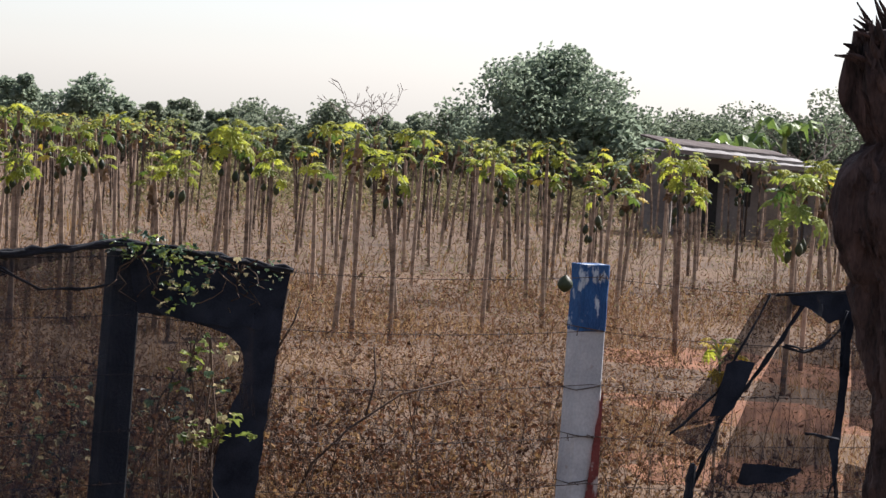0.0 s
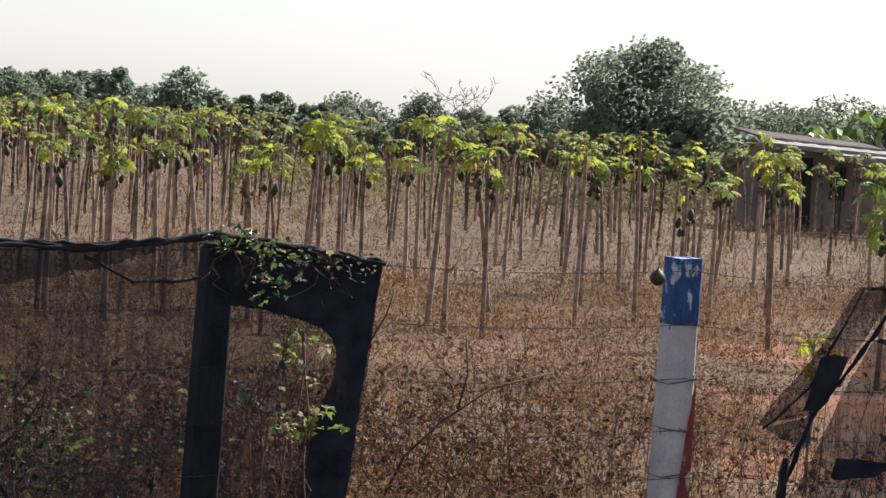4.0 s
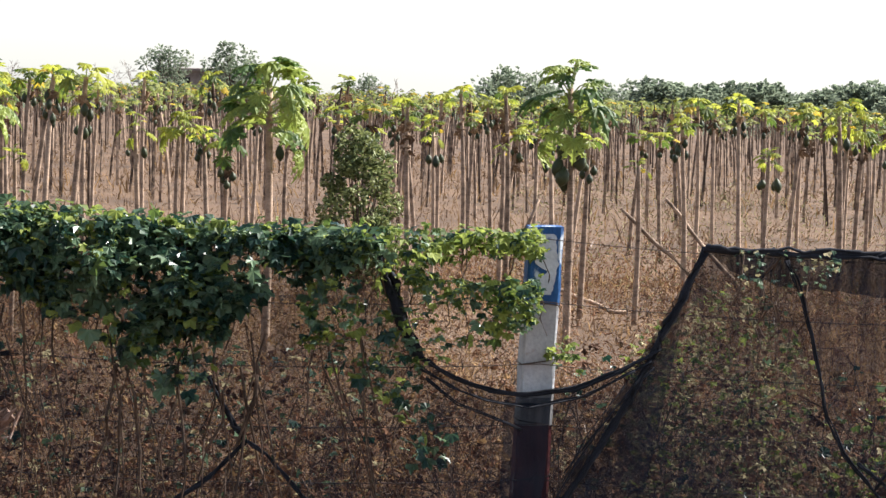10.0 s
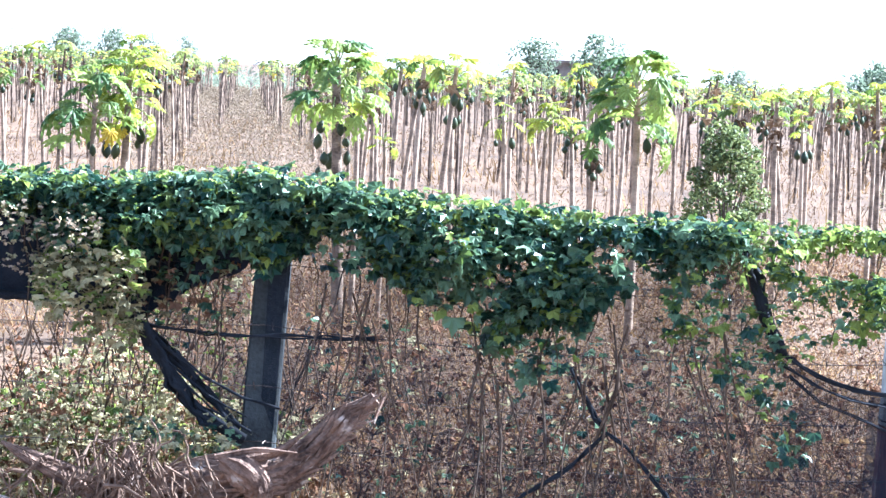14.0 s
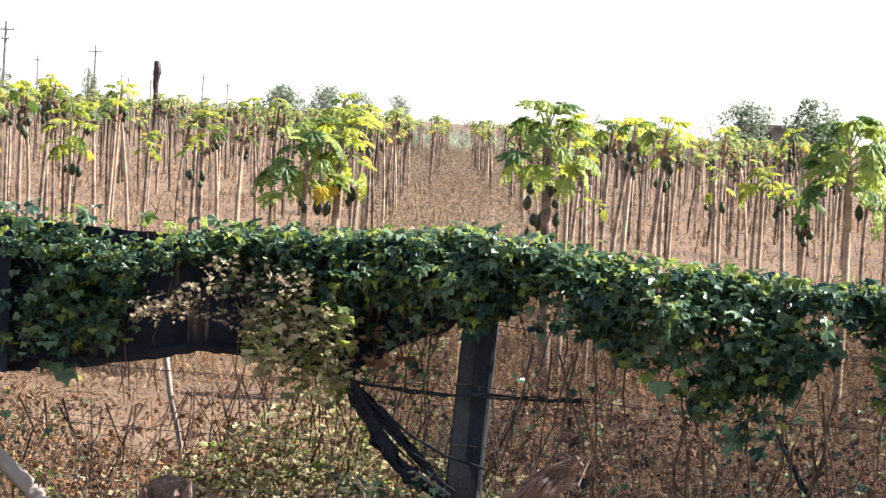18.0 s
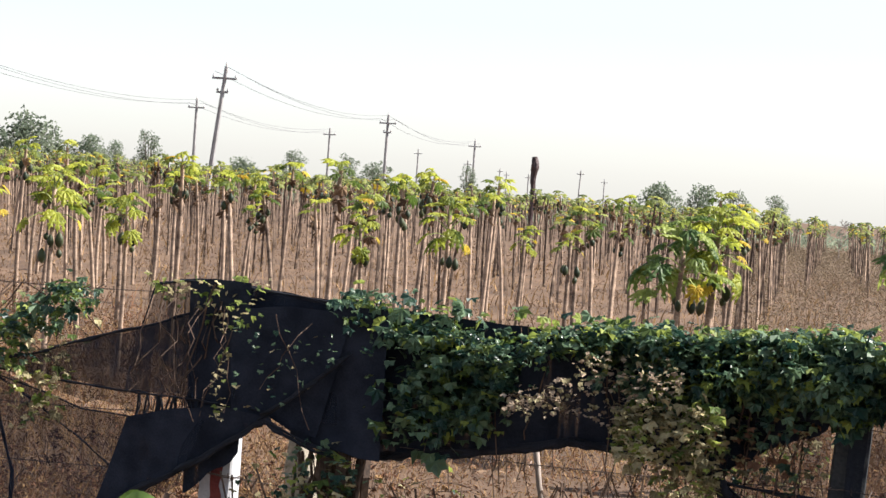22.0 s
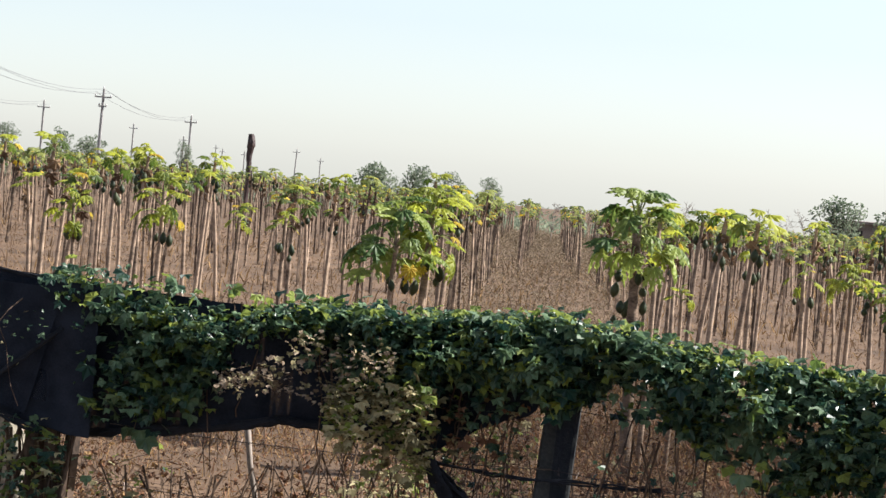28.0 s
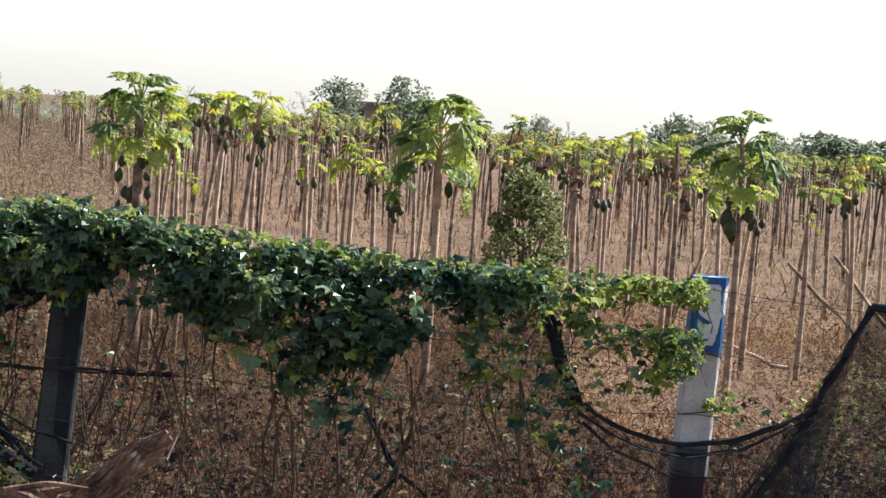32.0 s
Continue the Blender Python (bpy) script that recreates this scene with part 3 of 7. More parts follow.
def blades(rng, count, x_at, y0, y1, tall, wide, mat, name, label, lean=0.5, power=1.0, bare=0.8):
    x, y, thick = scattered(rng, count, x_at, y0, y1, power, bare, 2.0)
    n = len(x)
    h = tall * (0.35 + 0.85 * rng.random(n)) * np.clip(1 + 0.8 * thick, 0.3, 2)
    w = wide * (0.6 + 0.8 * rng.random(n)) * (y / 15)
    az, ln = rng.random(n) * 6.283, lean * rng.random(n)
    z = soil_z(x, y) - 0.05
    fx = rng.random(n) * 6.283
    dx, dy = np.cos(fx) * w / 2, np.sin(fx) * w / 2
    tx, ty = np.cos(az) * ln * h, np.sin(az) * ln * h
    drop = h * np.clip(ln - 0.6, 0, 1) * 0.5
    v = np.stack([np.stack([x - dx, y - dy, z], -1), np.stack([x + dx, y + dy, z], -1),
                  np.stack([x + tx * 0.4 + dx * 0.8, y + ty * 0.4 + dy * 0.8, z + h * 0.6], -1),
                  np.stack([x + tx * 0.4 - dx * 0.8, y + ty * 0.4 - dy * 0.8, z + h * 0.6], -1),
                  np.stack([x + tx, y + ty, z + h - drop], -1)], 1)
    return joined(name, v, [(0, 1, 2, 3), (3, 2, 4)], mat, label)


def flecks(rng, count, x_at, y0, y1, tall, size, mat, name, label, power=1.3, bare=0.8, broad=0.24, seed=9.0, plain=False):
    """Small dry leaves and seed heads scattered through the stalks, creased along the middle."""
    x, y, thick = scattered(rng, count, x_at, y0, y1, power, bare, seed)
    n = len(x)
    z = soil_z(x, y) - 0.02 + tall * rng.random(n) ** 1.3 * np.clip(0.75 + 1.1 * thick, 0.12, 2)
    s = (size * (0.45 + 0.9 * rng.random(n) ** 2) * (y / 15) ** 0.7)[:, None]
    a = rng.normal(size=(n, 3))
    a /= np.linalg.norm(a, axis=1, keepdims=True)
    b = np.cross(a, rng.normal(size=(n, 3)))
    b /= np.linalg.norm(b, axis=1, keepdims=True)
    c = np.cross(a, b)
    p = np.stack([x, y, z], -1)
    if plain:
        return joined(name, np.stack([p - a * s, p + b * s * broad * 1.7, p + a * s], 1), [(0, 1, 2)], mat, label)
    v = np.stack([p - a * s, p + b * s * broad + c * s * 0.25, p + a * s, p - b * s * broad + c * s * 0.25], 1)
    return joined(name, v, [(0, 1, 2), (0, 2, 3)], mat, label)


grass_rng = np.random.default_rng(3)
blades(grass_rng, 46000, (-0.75, 0.9), 11.2, 32, 0.24, 0.006, M_GRASS, "dry_grass", "short dry straw grass between the papaya stems", 1.9, 1.3)
blades(grass_rng, 9000, (-0.72, 0.88), 11.6, 34, 0.40, 0.0045, M_WEED, "dry_weeds", "brown dead weed stalks over the field", 1.1, 1.2)
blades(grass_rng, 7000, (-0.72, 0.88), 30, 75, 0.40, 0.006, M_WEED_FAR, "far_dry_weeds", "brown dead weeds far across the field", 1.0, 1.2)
blades(grass_rng, 9000, (-0.72, 0.88), 30, 90, 0.30, 0.009, M_GRASS, "far_dry_grass", "pale dry grass far across the field", 1.4, 1.2)
flecks(grass_rng, 120000, (-0.75, 0.9), 11.3, 30, 0.46, 0.022, M_GRASS, "straw_litter", "pale dry leaves caught in the dead weeds", 1.5, 0.65, 0.2)
flecks(grass_rng, 150000, (-0.75, 0.9), 11.3, 30, 0.50, 0.021, M_WEED, "weed_litter", "brown withered weed leaves over the field", 1.5, 0.75, 0.24)
flecks(grass_rng, 190000, (-0.72, 0.88), 24, 95, 0.50, 0.019, M_WEED_FAR, "far_weed_litter", "paler withered weeds far across the field", 1.3, 0.6, plain=True)
flecks(grass_rng, 85000, (-0.74, 0.9), 16.0, 33, 0.50, 0.019, M_WEED, "field_weeds", "brown dead weeds between the nearer papaya stems", 1.0, 0.7, plain=True)
flecks(grass_rng, 60000, (-0.72, 0.88), 11.0, 26, 0.08, 0.034, M_WEED_FAR, "ground_litter", "flattened straw and leaf litter on the soil", 1.2, 0.7, 0.3, 14.0, plain=True)
flecks(grass_rng, 40000, (-0.09, 0.43), 11.25, 14.0, 1.05, 0.017, M_WEED_FAR, "weed_tangle", "dry brown weed leaves tangled behind the black net", 1.0, 0.5, 0.22, plain=True)
flecks(grass_rng, 30000, (-0.09, 0.43), 11.25, 14.0, 0.9, 0.017, M_GRASS, "straw_tangle", "pale straw tangled behind the black net", 1.0, 0.5, 0.2, 14.0, plain=True)
flecks(grass_rng, 60000, (-0.14, -0.05), 32, 190, 0.55, 0.017, M_LANE, "lane_weeds", "brown weeds overgrowing the lane between the rows", 1.0, 0.3, plain=True)
flecks(grass_rng, 30000, (-0.14, -0.05), 32, 190, 0.42, 0.017, M_LANE, "lane_grass", "dry grass overgrowing the lane between the rows", 1.0, 0.3, plain=True)
flecks(grass_rng, 26000, (0.15, 0.88), 24, 62, 0.50, 0.022, M_OLIVE, "olive_weeds", "yellowish olive weeds among the papaya stems", 1.2, plain=True)
flecks(grass_rng, 50000, (-0.75, 0.9), 188, 285, 1.5, 0.055, M_TREE_HAZE, "far_scrub", "low haze-coloured scrub beyond the plantation", 1.0, 0.3, plain=True)
flecks(grass_rng, 36000, (0.40, 0.9), 60, 130, 0.9, 0.05, M_OLIVE, "field_edge_scrub", "low olive scrub along the field's edge", 1.0, 0.3, plain=True)


def dead_stems(count, x0, x1, y0, y1, tall, seed, label, bushy=6):
    """Dead weed stems with crooked side twigs and withered leaves, too many to count."""
    rng = random.Random(seed)
    g = Geo()
    for _ in range(count):
        x, y = rng.uniform(x0, x1), rng.uniform(y0, y1)
        z, h = ground_z(x, y) - 0.05, tall * rng.uniform(0.4, 1.2)
        dx, dy = rng.gauss(0, 0.22) * h, rng.gauss(0, 0.22) * h
        pts = [(x + dx * u + rng.gauss(0, 0.014), y + dy * u, z + h * u * (1 - 0.12 * u)) for u in (0, 0.2, 0.4, 0.6, 0.8, 1.0)]
        r = rng.uniform(0.0025, 0.0055)
        g.add(*tube(pts, [r * (1 - 0.12 * k) for k in range(6)], 3, False))
        for k in range(rng.randint(2, bushy)):
            p = Vector(pts[rng.randint(1, 5)])
            q = p + Vector((rng.gauss(0, 0.11), rng.gauss(0, 0.06), rng.uniform(-0.05, 0.13)))
            g.add(*tube([p, p.lerp(q, 0.5) + Vector((rng.gauss(0, 0.01), 0, 0.018)), q], [r * 0.65, r * 0.5, r * 0.3], 3, False))
            for e in range(rng.randint(1, 3)):
                lv, lf = palm_leaf(2, 0.035, 0.8, rng)
                m = Matrix.Translation(p.lerp(q, rng.uniform(0.4, 1.0))) @ Euler((rng.uniform(0, 6.28), rng.uniform(0, 6.28), rng.uniform(0, 6.28))).to_matrix().to_4x4()
                g.add(turned(np.array(lv) * rng.uniform(0.35, 0.95), m), lf, 1 + (rng.random() < 0.3))
    tagged(part("dead_weed_stems", g, [M_STEM, M_WEED, M_GRASS]), label, "weeds", kind="stuff")


dead_stems(330, 4.8, 9.9, 11.4, 17.5, 0.56, 81, "crooked dead brown weeds in the dry grass", 7)
dead_stems(70, 4.8, 9.6, 11.4, 14.5, 0.95, 84, "taller dead brown weed stems in the dry grass", 4)
dead_stems(240, 4.9, 7.3, 11.4, 14.5, 0.62, 86, "thick brown dead brush beside the holed net", 9)
dead_stems(240, -7.5, -3.4, 11.4, 15.5, 0.45, 82, "dead brown weeds below the drooping net")
dead_stems(260, -3.4, -1.0, 11.2, 14.0, 0.62, 85, "reddish brown twiggy weeds below the black fold", 8)
dead_stems(560, -1.0, 4.8, 11.2, 13.5, 0.85, 83, "tangled dead weeds behind the black net", 8)

# ---- fence ----
FENCE_Y = 11.0


def fence_post(x, top, width, kind, lean=0.0, seed=0, y=FENCE_Y, label="", foot_cut=1.02):
    """A square stone post: whitewashed with a blue head and red foot, or bare."""
    foot = ground_z(x, y) - 0.35
    post = thing("fence_post", label, "fence post", (x, y, foot), group="fence posts")
    hgt = top - foot
    hw = width / 2
    rng = random.Random(seed)

    def band(z0, z1, grow=0.0):
        g = Geo()
        n = 5
        vs, fs = [], []
        ring = [(-1, -0.8), (-0.85, -0.95), (0.85, -0.95), (1, -0.8), (1, 0.8), (0.85, 0.95), (-0.85, 0.95), (-1, 0.8)]
        for j in range(n):
            z = z0 + (z1 - z0) * j / (n - 1)
            s = (hw + grow) * (1.12 - 0.12 * z / hgt)
            for px, py in ring:
                vs.append((px * s + lean * z + rng.uniform(-1, 1) * 0.0025, py * s * 0.9 + rng.uniform(-1, 1) * 0.0025, z))
        for j in range(n - 1):
            for k in range(8):
                fs.append((j * 8 + k, j * 8 + (k + 1) % 8, (j + 1) * 8 + (k + 1) % 8, (j + 1) * 8 + k))
        fs.append(tuple(range(7, -1, -1)))
        fs.append(tuple((n - 1) * 8 + k for k in range(8)))
        return g.add(vs, fs)

    if kind == "painted":
        part("red_band", band(0, hgt - foot_cut), M_RED, post, "worn red-oxide painted foot")
        part("white_band", band(hgt - foot_cut, hgt - 0.335), M_WHITE, post, "whitewashed shaft with grey stains")
        part("blue_band", band(hgt - 0.335, hgt, 0.002), M_WHITE if seed == 5 else M_BLUE, post, "stained whitewashed head" if seed == 5 else "flaking blue painted head")
        if seed == 5:
            vs, fs, n = [], [], 16
            for j in range(n + 1):
                z = hgt - 0.60 - 0.75 * j / n
                s = hw * (1.12 - 0.12 * z / hgt) + 0.002
                a, b = s * (-0.25 + 0.25 * noise.noise((j * 0.5, 3, 0))), s * (0.42 + 0.2 * noise.noise((j * 0.6, 8, 0)))
                vs += [(a + lean * z, -s * 0.9 * 0.95 - 0.003, z), (b + lean * z, -s * 0.9 * 0.95 - 0.003, z)]
            fs = [(2 * j, 2 * j + 1, 2 * j + 3, 2 * j + 2) for j in range(n)]
            part("red_streak", Geo().add(vs, fs), M_RED, post, "red-oxide paint streak down the front")
        if seed == 3:
            vs, fs, n = [], [], 26
            for j in range(n + 1):
                u = j / n
                z = hgt - 0.030 - 0.262 * u
                s = hw * (1.12 - 0.12 * z / hgt) + 0.002
                wide = s * 0.72 * math.sin(math.pi * (0.07 + 0.86 * u)) ** 0.35
                a = -wide * (1 - 0.30 * u) + 0.022 * noise.noise((u * 7, 2, 0)) + (0.05 * max(0, 1 - abs(u - 0.62) * 7))
                b = wide + 0.014 * noise.noise((u * 9, 5, 0))
                for px in (a, (a + b) / 2, b):
                    vs += [(px + lean * z, -s * 0.9 * 0.95 - 0.004, z)]
            for j in range(n):
                for i in range(2):
                    k = j * 3 + i
                    fs.append((k, k + 1, k + 4, k + 3))
            part("peeled_patch", Geo().add(vs, fs), M_PEEL, post, "pale bare patch where the blue paint has peeled")
        for k, wz in enumerate((1.19, 0.92, 0.66, 0.42)):
            z = wz - 0.0245 * x - foot + 0.01 * rng.gauss(0, 1)
            s = hw * (1.12 - 0.12 * z / hgt) + 0.004
            loop = [(lean * z + s * cx, s * cy * 0.92, z + 0.012 * cx * (1 if k % 2 else -1)) for cx, cy in ((-1, -0.9), (-0.3, -1), (0.4, -1), (1, -0.9), (1, 0.9), (-1, 0.9), (-1, -0.9))]
            part("wire_tie", Geo().add(*tube(loop, 0.0035, 4, False)), M_STEEL, post, "rusty wire wrapped round the post")
    else:
        part("shaft", band(0, hgt), M_CONC, post)
    return post


fence_post(6.885, 1.35, 0.150, "painted", 0.012, 1, label="stone fence post painted blue, white and red, flaking", foot_cut=1.30)
fence_post(4.35, 1.37, 0.135, "bare", 0.03, 2, label="bare concrete fence post behind the black net")
fence_post(1.753, 1.465, 0.142, "painted", 0.036, 3, label="stone fence post with peeling blue head and red foot", foot_cut=0.86)
fence_post(-0.995, 1.52, 0.142, "bare", 0.062, 4, label="dark concrete fence post under the creeper")
fence_post(-3.72, 1.58, 0.145, "painted", 0.02, 5, label="painted fence post wrapped in torn black net")
fence_post(-6.27, 1.68, 0.155, "painted", -0.035, 6, label="stone fence post with bright blue head beside the net", foot_cut=1.30)
fence_post(-9.05, 1.73, 0.15, "painted", 0.0, 7, label="stone fence post with blue head at the fence's end")
fence_post(9.45, 1.30, 0.15, "painted", 0.0, 8, label="stone fence post behind the dead trunk")


def barbed_wire(z_at, seed):
    rng = random.Random(seed)
    wire = thing("barbed_wire", "thin rusty barbed wire strung from post to post", "wire", (0, FENCE_Y, 0), group="barbed wires of the fence")
    strand = Geo()
    xs = [-9.05, -6.35, -3.72, -0.93, 1.80, 4.40, 6.90, 9.45]
    pts = []
    for a, b in zip(xs, xs[1:]):
        for i in range(10):
            t = i / 10
            x = a + (b - a) * t
            pts.append((x, -0.085 + 0.004 * math.sin(x * 20), z_at - 0.0245 * x - 0.05 * 4 * t * (1 - t)))
    strand.add(*tube(pts, 0.0025, 4, False))
    for i in range(150):
        k = rng.randrange(len(pts) - 1)
        t = rng.random()
        p = Vector(pts[k]).lerp(Vector(pts[k + 1]), t)
        for s in (1, -1):
            d = Vector((rng.uniform(-0.4, 0.4), rng.uniform(-1, 1), rng.uniform(-1, 1))).normalized() * 0.02
            strand.add(*tube([p - d, p + d * s * 1.1], 0.0028, 3, False))
    part("strand", strand, M_STEEL, wire)


for i, z in enumerate((1.46, 1.19, 0.92, 0.66, 0.42)):
    barbed_wire(z, i)


def between(curve, x):
    for (x0, z0), (x1, z1) in zip(curve, curve[1:]):
        if x0 <= x <= x1:
            return z0 + (z1 - z0) * (x - x0) / max(1e-6, x1 - x0)
    return curve[0][1] if x < curve[0][0] else curve[-1][1]


def net_sheet(top, bottom, y=FENCE_Y - 0.10, step=0.04, rows=16, wave=0.025, seed=0):
    """A hanging cloth between an upper and a lower edge, with folds."""
    x0, x1 = top[0][0], top[-1][0]
    b0, b1 = bottom[0][0], bottom[-1][0]
    n = max(4, int((x1 - x0) / step))
    vs, fs = [], []
    for j in range(rows + 1):
        t = j / rows
        for i in range(n + 1):
            u = i / n
            xt, xb = x0 + (x1 - x0) * u, b0 + (b1 - b0) * u
            zt, zb = between(top, xt), between(bottom, xb)
            x, z = xt + (xb - xt) * t, zt + (zb - zt) * t
            fold = wave * (0.4 + t) * (math.sin(x * 9 + 2 * z + seed) + 0.6 * math.sin(x * 23 - 6 * z + seed * 2) + 1.2 * noise.noise((x * 3, z * 3, seed)))
            ragged = (0.022 * t + 0.008) * noise.noise((x * 11, t * 2, seed)) + 0.03 * t * noise.noise((x * 3.5, 0, seed + 5))
            vs.append((x, y - fold * 0.6, z + ragged))
    w = n + 1
    for j in range(rows):
        for i in range(n):
            fs.append((j * w + i, j * w + i + 1, (j + 1) * w + i + 1, (j + 1) * w + i))
    return Geo().add(vs, fs)


def net_strip(left, right, z0, z1, y=FENCE_Y - 0.13, seed=0, cols=10, rows=40):
    """A hanging piece of cloth between two uneven sides, each given as (z, x) from below."""
    vs, fs = [], []
    for j in range(rows + 1):
        z = z0 + (z1 - z0) * j / rows
        a, b = between(left, z) + 0.012 * noise.noise((z * 14, 1, seed)), between(right, z) + 0.010 * noise.noise((z * 14, 7, seed))
        for i in range(cols + 1):
            x = a + (b - a) * i / cols
            vs.append((x, y - 0.02 * math.sin(x * 14 + z * 2 + seed) - 0.03 * noise.noise((x * 5, z * 2, seed)), z))
    w = cols + 1
    for j in range(rows):
        for i in range(cols):
            fs.append((j * w + i, j * w + i + 1, (j + 1) * w + i + 1, (j + 1) * w + i))
    return Geo().add(vs, fs)


def hem(curve, r=0.03, y=FENCE_Y - 0.11, seed=0, step=0.06):
    """A gathered edge of the cloth along a line of (x, z): twisted strands of bunched netting."""
    rng = random.Random(seed + int(r * 1000))
    pts = []
    for (x0, z0), (x1, z1) in zip(curve, curve[1:]):
        n = max(2, int(math.hypot(x1 - x0, z1 - z0) / step))
        pts += [(x0 + (x1 - x0) * i / n, z0 + (z1 - z0) * i / n) for i in range(n)]
    pts.append(curve[-1])
    g = Geo()
    strands = 2 if r < 0.011 else 4 if r < 0.022 else 7
    for k in range(strands):
        a, turn = rng.uniform(0, 6.28), rng.uniform(-0.35, 0.35)
        path, rad = [], []
        for i, (x, z) in enumerate(pts):
            w = r * 0.62 * (0.5 + 0.7 * abs(noise.noise((i * 0.35, k * 3.1, seed))))
            path.append((x + w * math.cos(a + turn * i) * 0.7 + rng.gauss(0, 0.22) * r, y + w * math.sin(a + turn * i), z + w * math.cos(a + turn * i) + rng.gauss(0, 0.25) * r))
            rad.append(r * (0.42 if strands > 2 else 0.6) * rng.uniform(0.6, 1.2))
        g.add(*tube(path, rad, 6, True, 0.40, rng))
    return g


def red_smear(x, top):
    """Spilt red paint down one corner of the painted post."""
    post = thing("paint_smear", "ragged red paint smear down the white post", "paint", (x, FENCE_Y - 0.0775, 0))
    vs, fs = [], []
    n = 12
    for j in range(n + 1):
        t = j / n
        z = top - 0.72 * t
        left = 0.074 - 0.085 * t ** 0.8 - 0.010 * noise.noise((t * 9, 1, 0))
        vs += [(left, 0, z), (0.076, 0, z), (left, -0.003, z), (0.076, -0.003, z)]
    for j in range(n):
        a, b = j * 4, j * 4 + 4
        fs += [(a + 2, a + 3, b + 3, b + 2), (a, b, b + 1, a + 1), (a, a + 2, b + 2, b), (a + 1, b + 1, b + 3, a + 3)]
    part("paint", Geo().add(vs, fs), M_RED, post)


red_smear(6.90, 0.72)


# ---- far trees ----
def leaf_cloud(geo, centers, radii, count, size, rng, mat=0):
    """Many small leaf clumps inside a union of uneven balls."""
    for _ in range(count):
        i = rng.randrange(len(centers))
        c, r = centers[i], radii[i]
        d = Vector((rng.gauss(0, 1), rng.gauss(0, 1), rng.gauss(0, 1))).normalized()
        p = c + Vector((d.x, d.y, d.z * 0.8)) * r * rng.uniform(0.55, 1.08)
        s = size * rng.uniform(0.6, 1.4)
        a = Vector((rng.gauss(0, 1), rng.gauss(0, 1), rng.gauss(0, 0.7))).normalized()
        b = a.orthogonal().normalized()
        e = a.cross(b)
        geo.add([p - a * s, p + b * s * 0.55, p + a * s * 1.1, p - b * s * 0.55, p + e * s * 0.8], [(0, 1, 2, 3), (0, 4, 2)], mat)


def tree(name, label, x, y, height, width, clumps=9, leaves=900, size=0.22, mat=None, seed=0, trunk_share=0.3, base=None, category="tree"):
    rng = random.Random(seed)
    z0 = ground_z(x, y) if base is None else base
    t = thing(name, label, category, (x, y, z0))
    wood = Geo()
    r0 = height * 0.028
    fork = Vector((rng.uniform(-0.1, 0.1) * width, 0, height * trunk_share))
    wood.add(*tube([(0, 0, -0.2), (fork.x * 0.4, 0, fork.z * 0.5), tuple(fork)], [r0 * 1.3, r0, r0 * 0.8], 8, False))
    centers, radii = [], []
    lo = height * trunk_share
    for i in range(clumps):
        az = i * 2.4 + rng.uniform(-0.4, 0.4)
        u = (i + 0.5) / clumps                      # 0 at the crown's skirt, 1 at its top
        ring = math.sqrt(max(0.02, 1 - (1.15 * u - 0.25) ** 2)) * rng.uniform(0.45, 1.0)
        rad = width * rng.uniform(0.10, 0.19)
        rr = max(0.0, width * 0.5 * ring - rad * 0.7)
        c = Vector((math.cos(az) * rr, math.sin(az) * rr, lo + rad * 0.6 + (height - lo - 1.5 * rad) * (0.08 + 0.92 * u) * rng.uniform(0.9, 1.0)))
        centers.append(c)
        radii.append(rad)
        mid = fork.lerp(c, 0.5) + Vector((0, 0, -0.04 * height))
        wood.add(*tube([fork, mid, c], [r0 * 0.5, r0 * 0.32, r0 * 0.12], 5, False))
    part("trunk", wood, M_BARK, t)
    crown = Geo()
    leaf_cloud(crown, centers, radii, leaves, size, rng)
    tagged(part("crown", crown, mat or M_TREE, t), kind="stuff")
    return t


def bare_tree(x, y, height, width, seed, label="leafless grey tree with fine twigs", z=None):
    rng = random.Random(seed)
    t = thing("bare_tree", label, "tree", (x, y, ground_z(x, y) if z is None else z))
    g = Geo()

    def grow(p, d, ln, r, depth):
        q = p + d * ln
        m = p.lerp(q, 0.5) + Vector((rng.uniform(-1, 1), rng.uniform(-1, 1), rng.uniform(-0.5, 1))) * ln * 0.08
        r = max(r, 0.014)
        g.add(*tube([p, m, q], [r, r * 0.8, r * 0.6], 4 if depth > 1 else 6, False))
        if depth < 5:
            for _ in range(2 if depth else 4):
                e = (d + Vector((rng.gauss(0, 0.55), rng.gauss(0, 0.55), rng.gauss(0.05, 0.3)))).normalized()
                grow(q, e, ln * rng.uniform(0.6, 0.82), r * 0.58, depth + 1)

    grow(Vector((0, 0, -0.1)), Vector((0, 0, 1)), height * 0.31, height * 0.014, 0)
    part("branch_work", g, M_TWIG, t)
    return t


# ---- nets along the fence ----
def shade_net(label, sheets=(), hems=(), at_y=0.0, thin=None):
    net = thing("shade_net", label, "shade net", (0, at_y, 0), group="black nets on the fence")
    for i, (top, bottom, dense) in enumerate(sheets):
        g = net_sheet(top, bottom, y=FENCE_Y - 0.10 - 0.012 * i, seed=i + len(label))
        part("doubled_cloth" if dense else "cloth", g, M_NET_DENSE if dense else thin or M_NET, net, "doubled black cloth, nearly opaque" if dense else "thin see-through black cloth", smooth=True)
    for i, (curve, r) in enumerate(hems):
        part("rolled_edge", hem(curve, r, FENCE_Y - 0.12 - 0.01 * i, seed=i), M_HEM, net, smooth=True)
    return net


